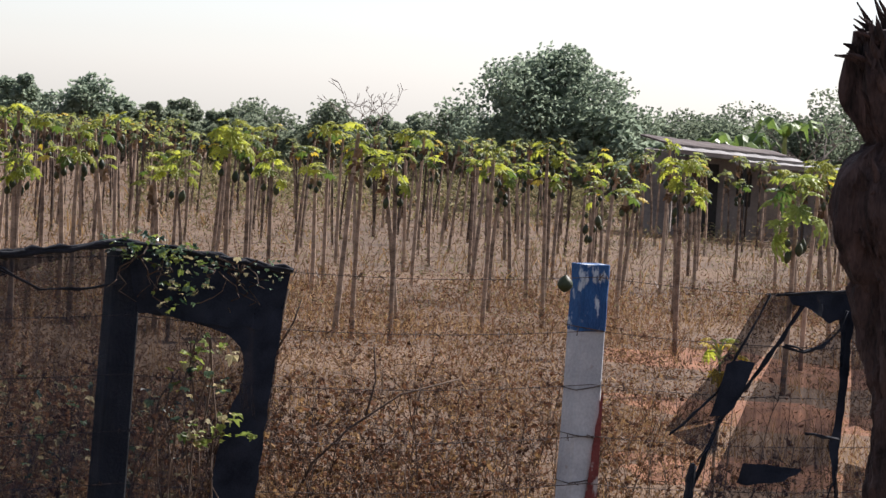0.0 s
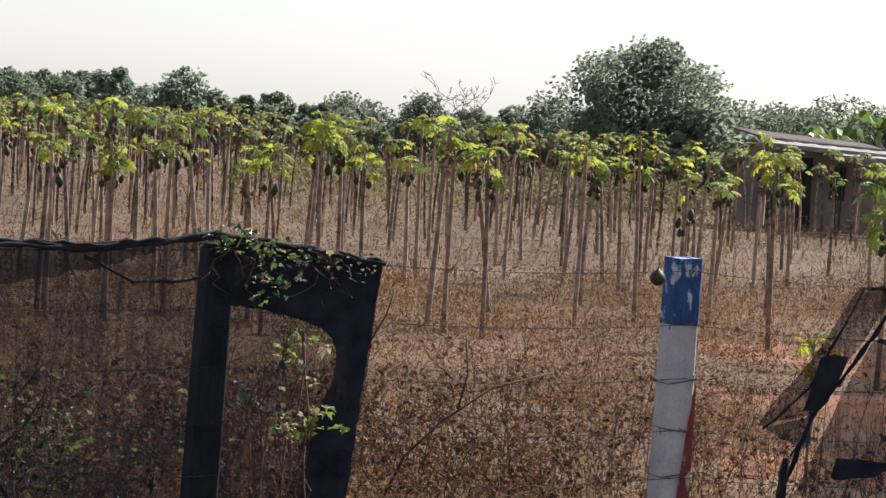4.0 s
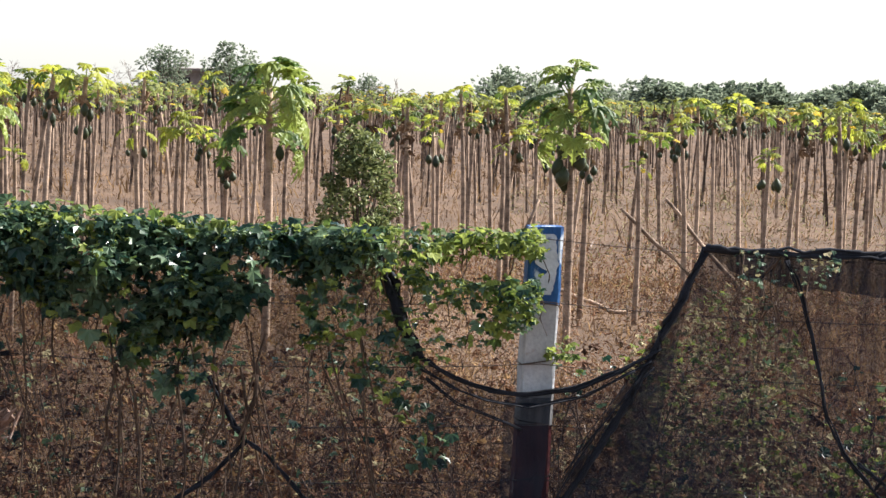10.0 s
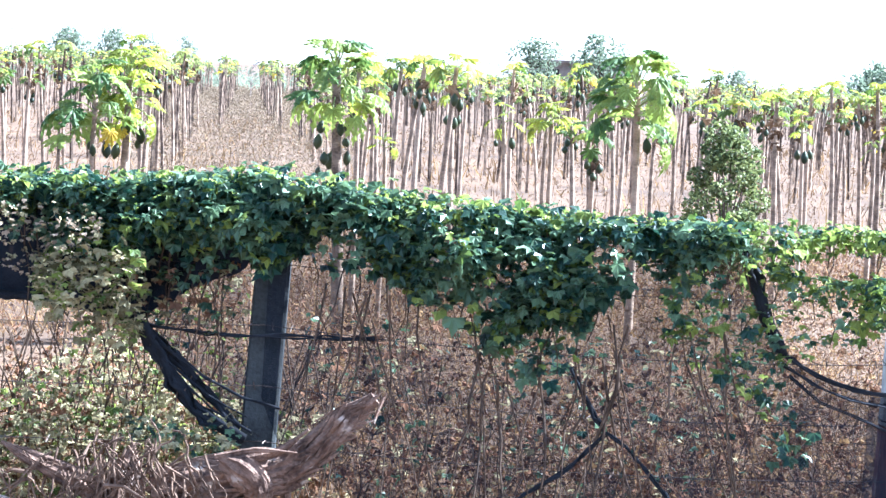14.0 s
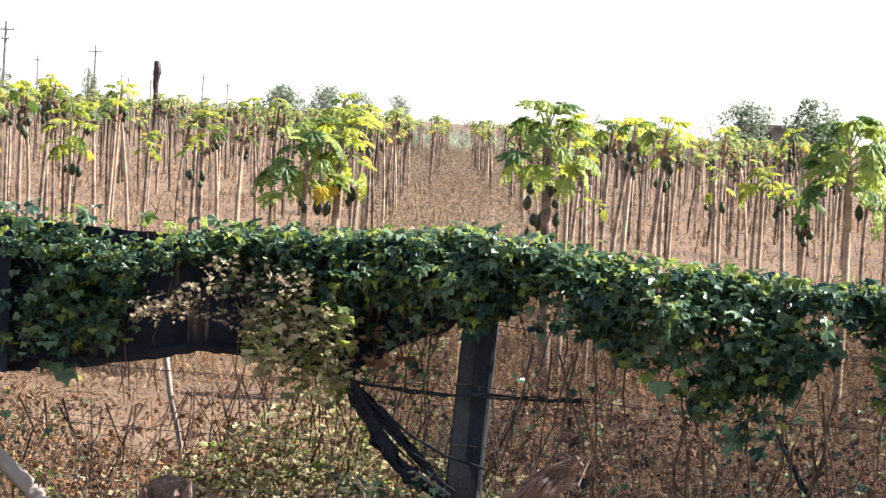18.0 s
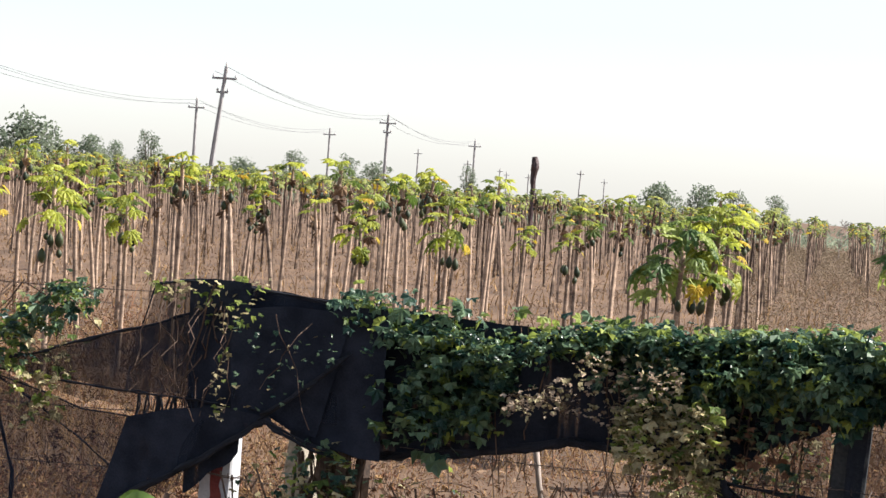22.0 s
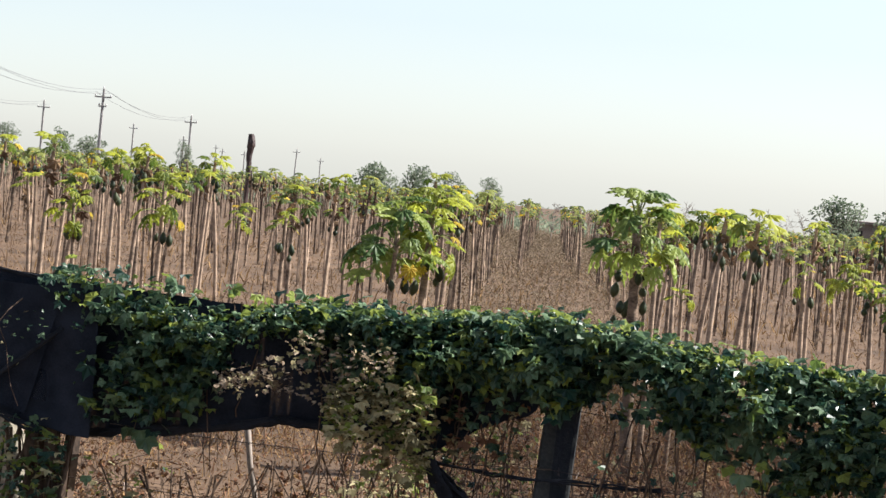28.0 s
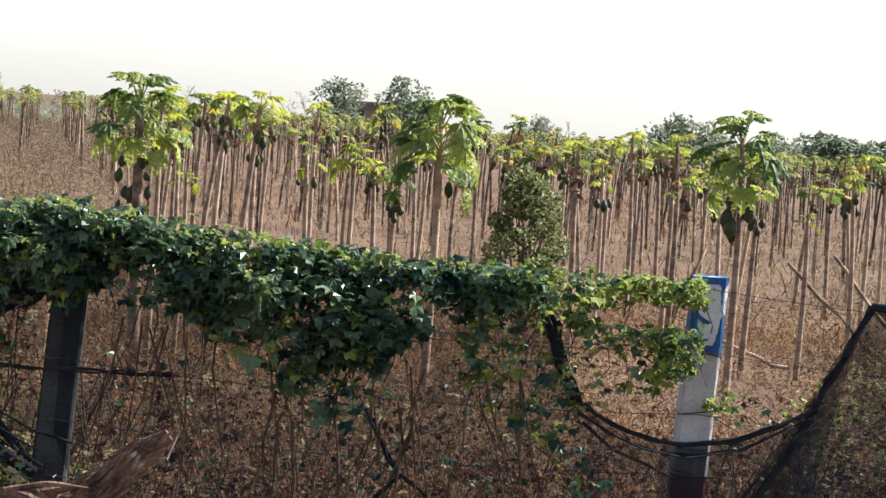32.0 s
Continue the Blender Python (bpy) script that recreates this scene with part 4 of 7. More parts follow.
torn_net = shade_net("torn black shade net with a hole, hung on the wire",
          [([(7.93, 1.222), (8.06, 1.23), (8.17, 1.20)], [(7.36, 0.506), (7.50, 0.53), (7.66, 0.575)], False),
           ([(8.02, 1.230), (8.226, 1.237), (8.56, 1.238), (9.4, 1.22)], [(8.10, 1.15), (8.27, 1.09), (8.50, 1.10), (9.4, 1.0)], True),
           ([(8.013, 0.957), (8.142, 0.927), (8.25, 0.951), (8.371, 1.047), (8.44, 1.14)], [(7.56, 0.16), (7.8, 0.08), (8.1, 0.06), (8.42, 0.05)], False),
           ([(7.36, 0.506), (7.50, 0.53), (7.66, 0.575)], [(7.541, 0.402), (7.60, 0.40), (7.65, 0.40)], False),
           ([(7.811, 0.345), (8.0, 0.33), (8.193, 0.305)], [(7.79, 0.24), (7.98, 0.235), (8.14, 0.285)], True),
           ([(7.66, 0.86), (7.74, 0.885), (7.83, 0.87)], [(7.60, 0.60), (7.66, 0.60), (7.72, 0.64)], True),
           ([(8.44, 1.16), (8.72, 1.16), (9.4, 1.12)], [(8.44, 0.53), (8.58, 0.51), (8.72, 0.53), (9.4, 0.5)], False),
           ([(8.44, 0.34), (8.60, 0.30), (8.75, 0.33), (9.4, 0.3)], [(8.42, 0.02), (9.4, 0.0)], False)],
          [([(8.175, 1.195), (8.028, 0.986), (7.864, 0.794), (7.668, 0.575), (7.594, 0.401), (7.507, 0.163), (7.47, 0.02)], 0.018),
           ([(7.93, 1.222), (7.843, 1.059), (7.748, 0.912), (7.639, 0.722), (7.50, 0.60), (7.36, 0.506)], 0.010),
           ([(7.66, 0.57), (7.60, 0.45), (7.53, 0.36)], 0.010),
           ([(7.50, 0.34), (7.48, 0.16), (7.46, 0.0)], 0.034),
           ([(8.013, 0.957), (8.142, 0.927), (8.25, 0.951), (8.371, 1.047), (8.411, 1.143)], 0.013),
           ([(8.177, 0.495), (8.289, 0.478), (8.40, 0.46)], 0.010),
           ([(8.40, 0.30), (8.36, 0.20), (8.33, 0.12)], 0.008),
           ([(7.93, 1.228), (8.226, 1.242), (8.56, 1.242), (9.4, 1.22)], 0.012)])
part("doubled_cloth", net_strip([(0.05, 8.41), (0.15, 8.42), (0.30, 8.39), (0.44, 8.36), (0.52, 8.40), (0.75, 8.415), (1.0, 8.415), (1.2, 8.38)],
                               [(0.05, 8.43), (0.15, 8.45), (0.30, 8.43), (0.50, 8.45), (0.75, 8.475), (1.0, 8.49), (1.2, 8.52)], 0.05, 1.2, seed=4), M_NET_DENSE, torn_net, "twisted band of doubled black cloth", smooth=True)

holed_net = shade_net("wide panel of black shade net with a rolled upper edge",
          [([(2.50, 1.375), (3.11, 1.365), (3.73, 1.34), (4.33, 1.41), (5.19, 1.30)], [(1.72, 0.02), (3.0, 0.0), (4.0, -0.04), (5.04, -0.06)], False),
           ([(2.52, 1.375), (3.11, 1.365), (3.73, 1.34), (4.05, 1.37)], [(2.62, 1.30), (2.9, 1.21), (3.35, 1.18), (3.9, 1.27), (4.06, 1.34)], False),
           ([(4.36, 1.40), (4.75, 1.37), (5.19, 1.30)], [(4.44, 1.10), (4.60, 1.07), (4.78, 1.05), (5.15, 1.02)], True)],
          [([(2.50, 1.37), (2.38, 1.12), (2.20, 0.74), (1.95, 0.34), (1.72, 0.0)], 0.026),
           ([(2.50, 1.385), (3.11, 1.37), (3.73, 1.345), (4.33, 1.41), (5.19, 1.305)], 0.023),
           ([(3.72, 1.31), (3.95, 1.20), (4.2, 1.21), (4.35, 1.24)], 0.008),
           ([(2.86, 1.34), (2.93, 1.18), (2.98, 1.02), (3.02, 0.85), (3.06, 0.66), (3.14, 0.50), (3.24, 0.38), (3.36, 0.24), (3.48, 0.02)], 0.0125),
           ([(3.56, 0.70), (3.47, 0.56), (3.36, 0.46), (3.28, 0.34)], 0.007),
           ([(3.20, 0.46), (3.34, 0.34), (3.44, 0.18), (3.54, 0.02)], 0.014)])

part("doubled_cloth", net_strip([(-0.06, 4.79), (0.2, 4.83), (0.45, 4.86), (0.62, 4.89), (0.74, 4.945), (0.86, 4.965), (0.95, 4.94), (1.01, 4.86), (1.06, 4.68), (1.10, 4.5)],
                               [(-0.06, 5.02), (0.5, 5.085), (1.0, 5.15), (1.3, 5.19)], -0.06, 1.12), M_NET_DENSE, holed_net, "doubled black cloth beside a torn round hole", smooth=True)

sagging_net = shade_net("sagging black shade net tied low behind the painted post",
          [([(-0.90, 1.45), (0.86, 1.42), (1.08, 1.42), (1.20, 1.10), (1.28, 0.90), (1.5, 0.79), (1.73, 0.745), (2.0, 0.80), (2.30, 0.93), (2.48, 1.34)],
            [(-0.93, 0.62), (-0.85, 0.46), (-0.66, 0.30), (-0.45, 0.19), (-0.28, 0.12), (0.3, 0.06), (1.2, 0.0), (2.2, 0.02)], False)],
          [([(1.06, 1.42), (1.13, 1.25), (1.20, 1.08), (1.27, 0.91)], 0.036),
           ([(1.26, 0.91), (1.42, 0.82), (1.58, 0.765), (1.73, 0.745), (1.95, 0.78), (2.15, 0.85), (2.32, 0.95)], 0.014),
           ([(1.28, 0.86), (1.45, 0.77), (1.62, 0.715), (1.80, 0.71), (2.0, 0.75), (2.28, 0.90)], 0.008),
           ([(1.30, 0.82), (1.44, 0.71), (1.60, 0.65), (1.72, 0.60)], 0.007),
           ([(0.38, 0.82), (0.43, 0.72), (0.49, 0.62), (0.54, 0.54), (0.46, 0.46), (0.34, 0.36), (0.20, 0.27), (0.06, 0.14), (-0.04, 0.07), (-0.28, 0.08)], 0.017),
           ([(0.54, 0.55), (0.63, 0.49), (0.71, 0.40), (0.80, 0.29), (0.86, 0.20), (0.89, 0.12)], 0.011),
           ([(1.27, 0.88), (1.40, 0.79), (1.56, 0.73), (1.74, 0.70), (1.95, 0.74), (2.2, 0.86)], 0.006),
           ([(2.28, 0.88), (2.15, 0.74), (2.02, 0.58), (1.90, 0.42)], 0.005),
           ([(2.22, 0.84), (2.08, 0.66), (1.96, 0.48), (1.86, 0.30)], 0.004),
           ([(2.15, 0.80), (2.0, 0.60), (1.88, 0.36)], 0.004)], thin=M_NET_THIN)
part("cloth", net_strip([(-0.02, 1.62), (0.4, 1.635), (0.735, 1.645)], [(-0.02, 1.80), (0.4, 1.82), (0.735, 1.84)], -0.02, 0.74, y=FENCE_Y - 0.15, seed=6), M_NET_THIN, sagging_net, "second layer of thin black cloth", smooth=True)

folded_net = shade_net("black net hanging in a heavy doubled fold under the creeper",
          [([(-3.62, 1.60), (-3.1, 1.555), (-2.6, 1.53), (-1.92, 1.50), (-0.95, 1.52)],
            [(-3.35, 0.94), (-2.96, 0.89), (-2.4, 0.97), (-2.08, 1.04), (-1.75, 1.02), (-1.46, 0.95), (-1.0, 1.2)], True)],
          [([(-3.30, 0.95), (-2.96, 0.895), (-2.4, 0.975), (-2.08, 1.045), (-1.75, 1.02), (-1.46, 0.95), (-1.25, 0.75), (-1.02, 0.50)], 0.024),
           ([(-1.60, 1.0), (-1.40, 0.93), (-1.10, 0.90), (-0.78, 0.90), (-0.45, 0.905)], 0.012),
           ([(-1.44, 0.93), (-1.28, 0.70), (-1.15, 0.55), (-1.0, 0.45)], 0.040),
           ([(-1.36, 0.86), (-1.16, 0.72), (-1.0, 0.64), (-0.84, 0.60)], 0.009),
           ([(-1.34, 0.80), (-1.14, 0.64), (-0.98, 0.56)], 0.008),
           ([(-1.30, 0.74), (-1.12, 0.58), (-0.96, 0.50)], 0.008)])

part("cloth", net_sheet([(-1.62, 1.34), (-1.3, 1.34), (-0.98, 1.34)], [(-1.48, 0.97), (-1.24, 0.76), (-1.0, 0.50)], y=FENCE_Y - 0.09, seed=12), M_NET_THIN, folded_net, "thin see-through black cloth", smooth=True)

shade_net("layers of torn black net wrapped round the fence post",
          [([(-3.98, 1.575), (-3.86, 1.60), (-3.70, 1.61), (-3.40, 1.58), (-3.10, 1.545)], [(-4.03, 1.38), (-3.9, 1.20), (-3.7, 1.10), (-3.44, 1.05), (-3.04, 1.02)], False),
           ([(-4.74, 1.175), (-4.49, 1.24), (-4.34, 1.30), (-3.93, 1.42), (-3.76, 1.49)], [(-4.74, 1.155), (-4.28, 1.11), (-4.09, 1.10), (-3.75, 1.085), (-3.60, 1.08)], False),
           ([(-4.06, 1.38), (-3.9, 1.43), (-3.76, 1.49), (-3.60, 1.55)], [(-4.10, 1.10), (-3.9, 1.09), (-3.75, 1.08), (-3.55, 1.06)], False),
           ([(-3.82, 1.60), (-3.72, 1.625), (-3.535, 1.615)], [(-3.80, 0.66), (-3.68, 0.76), (-3.545, 0.88)], True),
           ([(-3.14, 1.545), (-3.0, 1.55), (-2.9, 1.55)], [(-3.46, 1.06), (-3.22, 0.93), (-2.9, 0.89)], True),
           ([(-3.62, 1.50), (-3.36, 1.53), (-3.06, 1.52)], [(-3.58, 1.04), (-3.42, 1.03), (-3.2, 0.96)], True),
           ([(-4.75, 1.16), (-4.28, 1.005), (-4.02, 0.99), (-3.70, 1.0)], [(-4.62, 0.10), (-4.45, 0.15), (-4.25, 0.50), (-3.80, 0.72)], False),
           ([(-4.06, 0.985), (-3.94, 1.02), (-3.80, 1.05), (-3.60, 1.07), (-3.42, 1.04)], [(-4.30, 0.26), (-4.16, 0.46), (-3.98, 0.66), (-3.72, 0.82), (-3.44, 1.0)], True)],
          [([(-4.78, 1.17), (-4.49, 1.245), (-4.34, 1.30), (-3.93, 1.42), (-3.76, 1.49)], 0.010),
           ([(-3.98, 1.58), (-3.86, 1.605), (-3.70, 1.615), (-3.40, 1.585), (-3.06, 1.545)], 0.011),
           ([(-4.03, 1.40), (-4.0, 1.50), (-3.98, 1.58)], 0.006),
           ([(-4.75, 1.155), (-4.28, 1.11), (-4.09, 1.10), (-3.75, 1.085), (-3.44, 1.065)], 0.008),
           ([(-4.75, 1.16), (-4.69, 0.98), (-4.65, 0.85), (-4.60, 0.69), (-4.60, 0.10)], 0.011),
           ([(-4.74, 1.14), (-4.52, 1.02), (-4.25, 0.85), (-4.05, 0.70)], 0.006),
           ([(-4.72, 1.13), (-4.45, 1.06), (-4.28, 1.005), (-4.05, 0.99)], 0.005),
           ([(-3.05, 1.36), (-3.2, 1.22), (-3.36, 1.10), (-3.44, 1.04)], 0.020),
           ([(-4.55, 0.20), (-4.30, 0.42), (-4.02, 0.66), (-3.72, 0.82), (-3.46, 1.0), (-3.40, 1.03)], 0.022),
           ([(-3.42, 1.03), (-3.24, 0.945), (-3.1, 0.91)], 0.016)], at_y=-0.07)

# hanging loose threads where the cloth has torn
loose = thing("net_threads", "loose black threads hanging in a tear of the net", "net", (0, -0.07, 0))
thread_rng = random.Random(91)
for k in range(24):
    x = thread_rng.uniform(-4.06, -3.74)
    z = 1.09 + thread_rng.uniform(-0.01, 0.01)
    part("thread", Geo().add(*tube([(x, FENCE_Y - 0.13, z), (x + thread_rng.gauss(0, 0.006), FENCE_Y - 0.13, z - 0.05), (x - 0.012, FENCE_Y - 0.13, z - thread_rng.uniform(0.08, 0.13))], thread_rng.uniform(0.002, 0.006), 4, False)), M_HEM, loose)

shade_net(thin=M_NET_THIN, label="thin black net drooping from the blue-headed post to a tie",
          sheets=[([(-7.6, 1.10), (-6.85, 1.28), (-6.45, 1.40), (-6.2, 1.50), (-6.0, 1.60)], [(-7.6, 0.3), (-6.85, 0.62), (-6.4, 0.98), (-6.2, 1.06), (-6.0, 1.12)], False),
           ([(-6.0, 1.60), (-5.7, 1.50), (-5.35, 1.36), (-5.0, 1.27), (-4.78, 1.18)], [(-5.98, 1.25), (-5.75, 0.98), (-5.62, 1.06), (-5.45, 1.00), (-5.19, 1.06), (-4.8, 1.15)], False),
           ([(-4.82, 1.18), (-4.55, 1.24), (-4.35, 1.30), (-4.0, 1.38)], [(-4.78, 1.14), (-4.4, 1.05), (-4.0, 0.98)], False)],
          hems=[([(-7.6, 1.10), (-6.85, 1.28), (-6.45, 1.40), (-6.0, 1.60)], 0.007),
           ([(-6.0, 1.60), (-5.7, 1.50), (-5.35, 1.36), (-5.0, 1.27), (-4.78, 1.18)], 0.020),
           ([(-6.0, 1.60), (-6.06, 1.40), (-6.02, 1.22), (-6.08, 1.08)], 0.030),
           ([(-5.19, 1.06), (-4.95, 1.13), (-4.72, 1.19)], 0.010)])


# ---- creeper on the fence ----
def creeper_leaf(rng, r):
    """A five-pointed leaf, cupped; verts and faces."""
    vs, fs = [(0, 0, 0)], []
    for i in range(5):
        w = math.radians(-100 + 50 * i)
        k = r * (1.2 if i == 2 else 0.95 if i in (1, 3) else 0.6) * rng.uniform(0.85, 1.15)
        vs.append((math.cos(w) * k, math.sin(w) * k, -0.25 * k * rng.random()))
        if i < 4:
            w2 = w + math.radians(25)
            vs.append((math.cos(w2) * r * 0.76, math.sin(w2) * r * 0.76, 0.10 * r))
    for i in range(1, 9):
        fs.append((0, i, i + 1))
    return vs, fs


def leaf_mass(geo, rng, count, x0, x1, top, bottom, size, y0=10.70, y1=10.98, mats=(0,), edge=0.0, bulge=0.16):
    """Leaves between two curves; they hang shingled and turn to the light."""
    shapes = [creeper_leaf(rng, 1.0) for _ in range(6)]
    made = 0
    while made < count:
        x = rng.uniform(x0, x1)
        zt, zb = between(top, x), between(bottom, x)
        u = rng.random() ** (1.25 if edge else 1.0)
        z = zt - (zt - zb) * u
        if edge and noise.noise((x * 4, z * 4, 7)) < edge * (u - 0.55):
            if rng.random() < 0.85:
                made += 0.2
                continue
        s = size * rng.uniform(0.5, 1.0) * (1.0 if rng.random() < 0.75 else 1.5)
        az = rng.gauss(-math.pi / 2, 1.15)
        tilt = rng.uniform(-0.55, 1.45)
        y = y0 + (y1 - y0) * rng.random() - 0.05 * math.sin(math.pi * u) + bulge * noise.noise((x * 4.5, z * 4.5, 3.0))
        m = Matrix.Translation((x, y, z + 0.02 * rng.gauss(0, 1))) @ Matrix.Rotation(az, 4, "Z") @ Matrix.Rotation(tilt, 4, "Y") @ Matrix.Rotation(rng.gauss(0, 0.4), 4, "X") @ Matrix.Diagonal((s, s, s, 1))
        v, f = shapes[rng.randrange(6)]
        geo.add(turned(v, m), f, rng.choice(mats))
        made += 1


def stems_between(geo, rng, count, x0, x1, top, bottom, r=0.004, y=10.9, wander=0.12):
    for _ in range(count):
        x = rng.uniform(x0, x1)
        z = between(top, x) - 0.05 * rng.random()
        zb = between(bottom, x) - rng.uniform(-0.05, 0.15)
        pts = []
        n = 7
        dx = rng.uniform(-1, 1) * wander
        for i in range(n):
            t = i / (n - 1)
            pts.append((x + dx * t + rng.uniform(-1, 1) * 0.02, y + rng.uniform(-0.08, 0.08), z + (zb - z) * t))
        geo.add(*tube(pts, [r * (1 - 0.5 * i / n) for i in range(n)], 4, False))


def creeper(label, patches, stems, seed, mats, name="creeper"):
    rng = random.Random(seed)
    t = thing(name, label, "climbing plant", (0, 0, 0))
    wood, leaves = Geo(), Geo()
    for args in stems:
        stems_between(wood, rng, *args)
    for args, kw in patches:
        leaf_mass(leaves, rng, *args, **kw)
    if wood.n:
        tagged(part("stem_tangle", wood, M_STEM, t), kind="stuff")
    tagged(part("leaves", leaves, mats, t), kind="stuff")
    return t


VT = [(-3.2, 1.57), (-2.9, 1.60), (-2.6, 1.55), (-2.3, 1.53), (-2.01, 1.53), (-1.5, 1.53), (-0.93, 1.58), (-0.6, 1.53), (0.16, 1.45), (0.6, 1.43), (1.05, 1.41), (1.8, 1.41)]
creeper("dense dark green creeper spilling over the net's top",
        [((230, -3.14, -2.62, [(-3.14, 1.60), (-2.9, 1.62), (-2.62, 1.54)], [(-3.14, 1.52), (-2.9, 1.42), (-2.62, 1.38)], 0.037), dict(mats=(1, 0, 0))),
         ((1200, -2.98, -2.34, [(-2.98, 1.50), (-2.7, 1.42), (-2.34, 1.34)], [(-2.98, 0.98), (-2.8, 0.90), (-2.6, 0.93), (-2.45, 1.0), (-2.34, 1.1)], 0.042), dict(edge=1.3, mats=(0, 0, 0, 0, 0, 0, 1))),
         ((420, -2.66, -1.98, [(-2.66, 1.50), (-2.3, 1.47), (-1.98, 1.55)], [(-2.66, 1.36), (-2.3, 1.28), (-1.98, 1.36)], 0.037), dict(edge=0.9, mats=(0, 0, 0, 1))),
         ((3300, -2.0, -0.85, VT, [(-2.0, 1.33), (-1.7, 1.2), (-1.3, 1.12), (-1.1, 1.2), (-0.85, 1.2)], 0.045), dict(edge=0.7, mats=(0, 0, 0, 0, 0, 0, 0, 1))),
         ((4000, -0.85, 1.1, VT, [(-0.85, 1.24), (-0.58, 1.20), (-0.38, 1.15), (-0.14, 1.03), (0.02, 0.90), (0.12, 0.78), (0.36, 0.76), (0.46, 1.08), (0.66, 1.22), (1.0, 1.34), (1.1, 1.33)], 0.045), dict(edge=0.7, mats=(0, 0, 0, 0, 0, 0, 0, 0, 1))),
         # Top strip: mostly lime leaves paint the sun highlights along the edge.
         ((1150, -2.05, 1.1, [(x, z + 0.04) for x, z in VT], [(x, z - 0.05) for x, z in VT], 0.038), dict(mats=(1, 1, 0), y0=10.75, y1=11.1)),
         ((70, -3.1, -2.0, [(-3.1, 1.62), (-2.0, 1.60)], [(-3.1, 1.52), (-2.0, 1.50)], 0.040), dict(mats=(1, 0), y0=10.8, y1=11.0)),
         ((1400, -0.32, 0.44, [(-0.32, 1.34), (0.44, 1.32)], [(-0.32, 1.12), (-0.14, 1.02), (0.02, 0.90), (0.12, 0.78), (0.36, 0.77), (0.44, 1.02)], 0.040), dict(edge=0.35, mats=(0, 0, 0, 0, 0, 0, 0, 0, 0, 1))),
         ((260, 0.75, 1.3, [(0.75, 1.3), (1.3, 1.1)], [(0.75, 1.0), (1.3, 0.55)], 0.04), dict(mats=(0, 0, 1))),
         ((34, 1.22, 1.42, [(1.22, 0.68), (1.42, 0.66)], [(1.22, 0.46), (1.42, 0.42)], 0.045), dict())],
        [(40, -3.1, 1.1, VT, [(-3.1, 0.9), (1.1, 0.9)], 0.004, 10.9, 0.2), (22, -0.7, 1.25, [(-0.7, 1.15), (1.25, 1.0)], [(-0.7, 0.15), (1.25, 0.1)], 0.0045, 10.82, 0.35), (8, 0.0, 0.6, [(0.0, 0.9), (0.6, 0.9)], [(0.0, 0.2), (0.6, 0.1)], 0.007, 10.82, 0.3)], 21, [M_VINE, M_VINE_LIME])

creeper("lime green creeper hanging in the gap beside the painted post",
        [((520, 1.08, 1.78, [(1.08, 1.48), (1.4, 1.44), (1.78, 1.45)], [(1.08, 1.15), (1.4, 1.36), (1.78, 1.38)], 0.034), dict(mats=(0, 0, 0, 0, 1))),
         ((560, 1.18, 1.76, [(1.18, 1.30), (1.4, 1.22), (1.76, 1.25)], [(1.18, 1.0), (1.35, 0.92), (1.55, 0.98), (1.76, 1.08)], 0.034), dict(mats=(0, 0, 1), edge=0.5)),
         ((30, 1.83, 1.97, [(1.83, 0.96), (1.97, 0.97)], [(1.83, 0.9), (1.97, 0.9)], 0.03), dict(mats=(0,)))],
        [(10, 1.1, 1.76, [(1.1, 1.46), (1.78, 1.44)], [(1.1, 1.0), (1.78, 1.05)], 0.0035, 10.9, 0.15)], 22, [M_VINE_LIME, M_VINE])

creeper("pale flowering weed scrambling over the black net",
        [((480, -2.32, -1.58, [(-2.32, 1.24), (-2.1, 1.31), (-2.0, 1.45), (-1.83, 1.44), (-1.58, 1.40)], [(-2.32, 1.18), (-2.1, 1.20), (-1.9, 1.14), (-1.75, 1.10), (-1.58, 1.33)], 0.019), dict(mats=(2, 2, 0), y0=10.56, y1=10.68)),
         ((760, -1.86, -1.40, [(-1.86, 1.22), (-1.6, 1.30), (-1.40, 1.28)], [(-1.86, 1.06), (-1.7, 0.96), (-1.5, 0.86), (-1.40, 0.92)], 0.030), dict(mats=(0, 0, 0, 1), y0=10.52, y1=10.75))],
        [(9, -2.1, -1.5, [(-2.1, 1.35), (-1.5, 1.25)], [(-2.1, 1.0), (-1.5, 0.6)], 0.004, 10.75, 0.2)], 23, [M_VINE_DRY, M_VINE_LIME, M_WEED_PINK])

creeper("small creeper over the net's rolled edge by the bare post",
        [((130, 4.26, 4.66, [(4.26, 1.42), (4.45, 1.475), (4.66, 1.42)], [(4.26, 1.38), (4.45, 1.33), (4.66, 1.34)], 0.024), dict(mats=(0, 1, 1), y0=10.78, y1=10.98, bulge=0.04)),
         ((75, 4.46, 4.76, [(4.46, 1.38), (4.76, 1.36)], [(4.46, 1.16), (4.62, 1.12), (4.76, 1.26)], 0.024), dict(mats=(0, 1, 2), y0=10.76, y1=10.84, bulge=0.0)),
         ((46, 4.62, 5.10, [(4.62, 1.38), (5.10, 1.34)], [(4.62, 1.26), (5.10, 1.22)], 0.017), dict(mats=(1, 1, 2), y0=10.76, y1=10.86, bulge=0.0))],
        [(16, 4.3, 5.0, [(4.3, 1.42), (5.0, 1.36)], [(4.3, 1.28), (5.0, 1.22)], 0.004, 10.82, 0.22)], 24, [M_VINE_LIME, M_VINE, M_VINE_DRY])

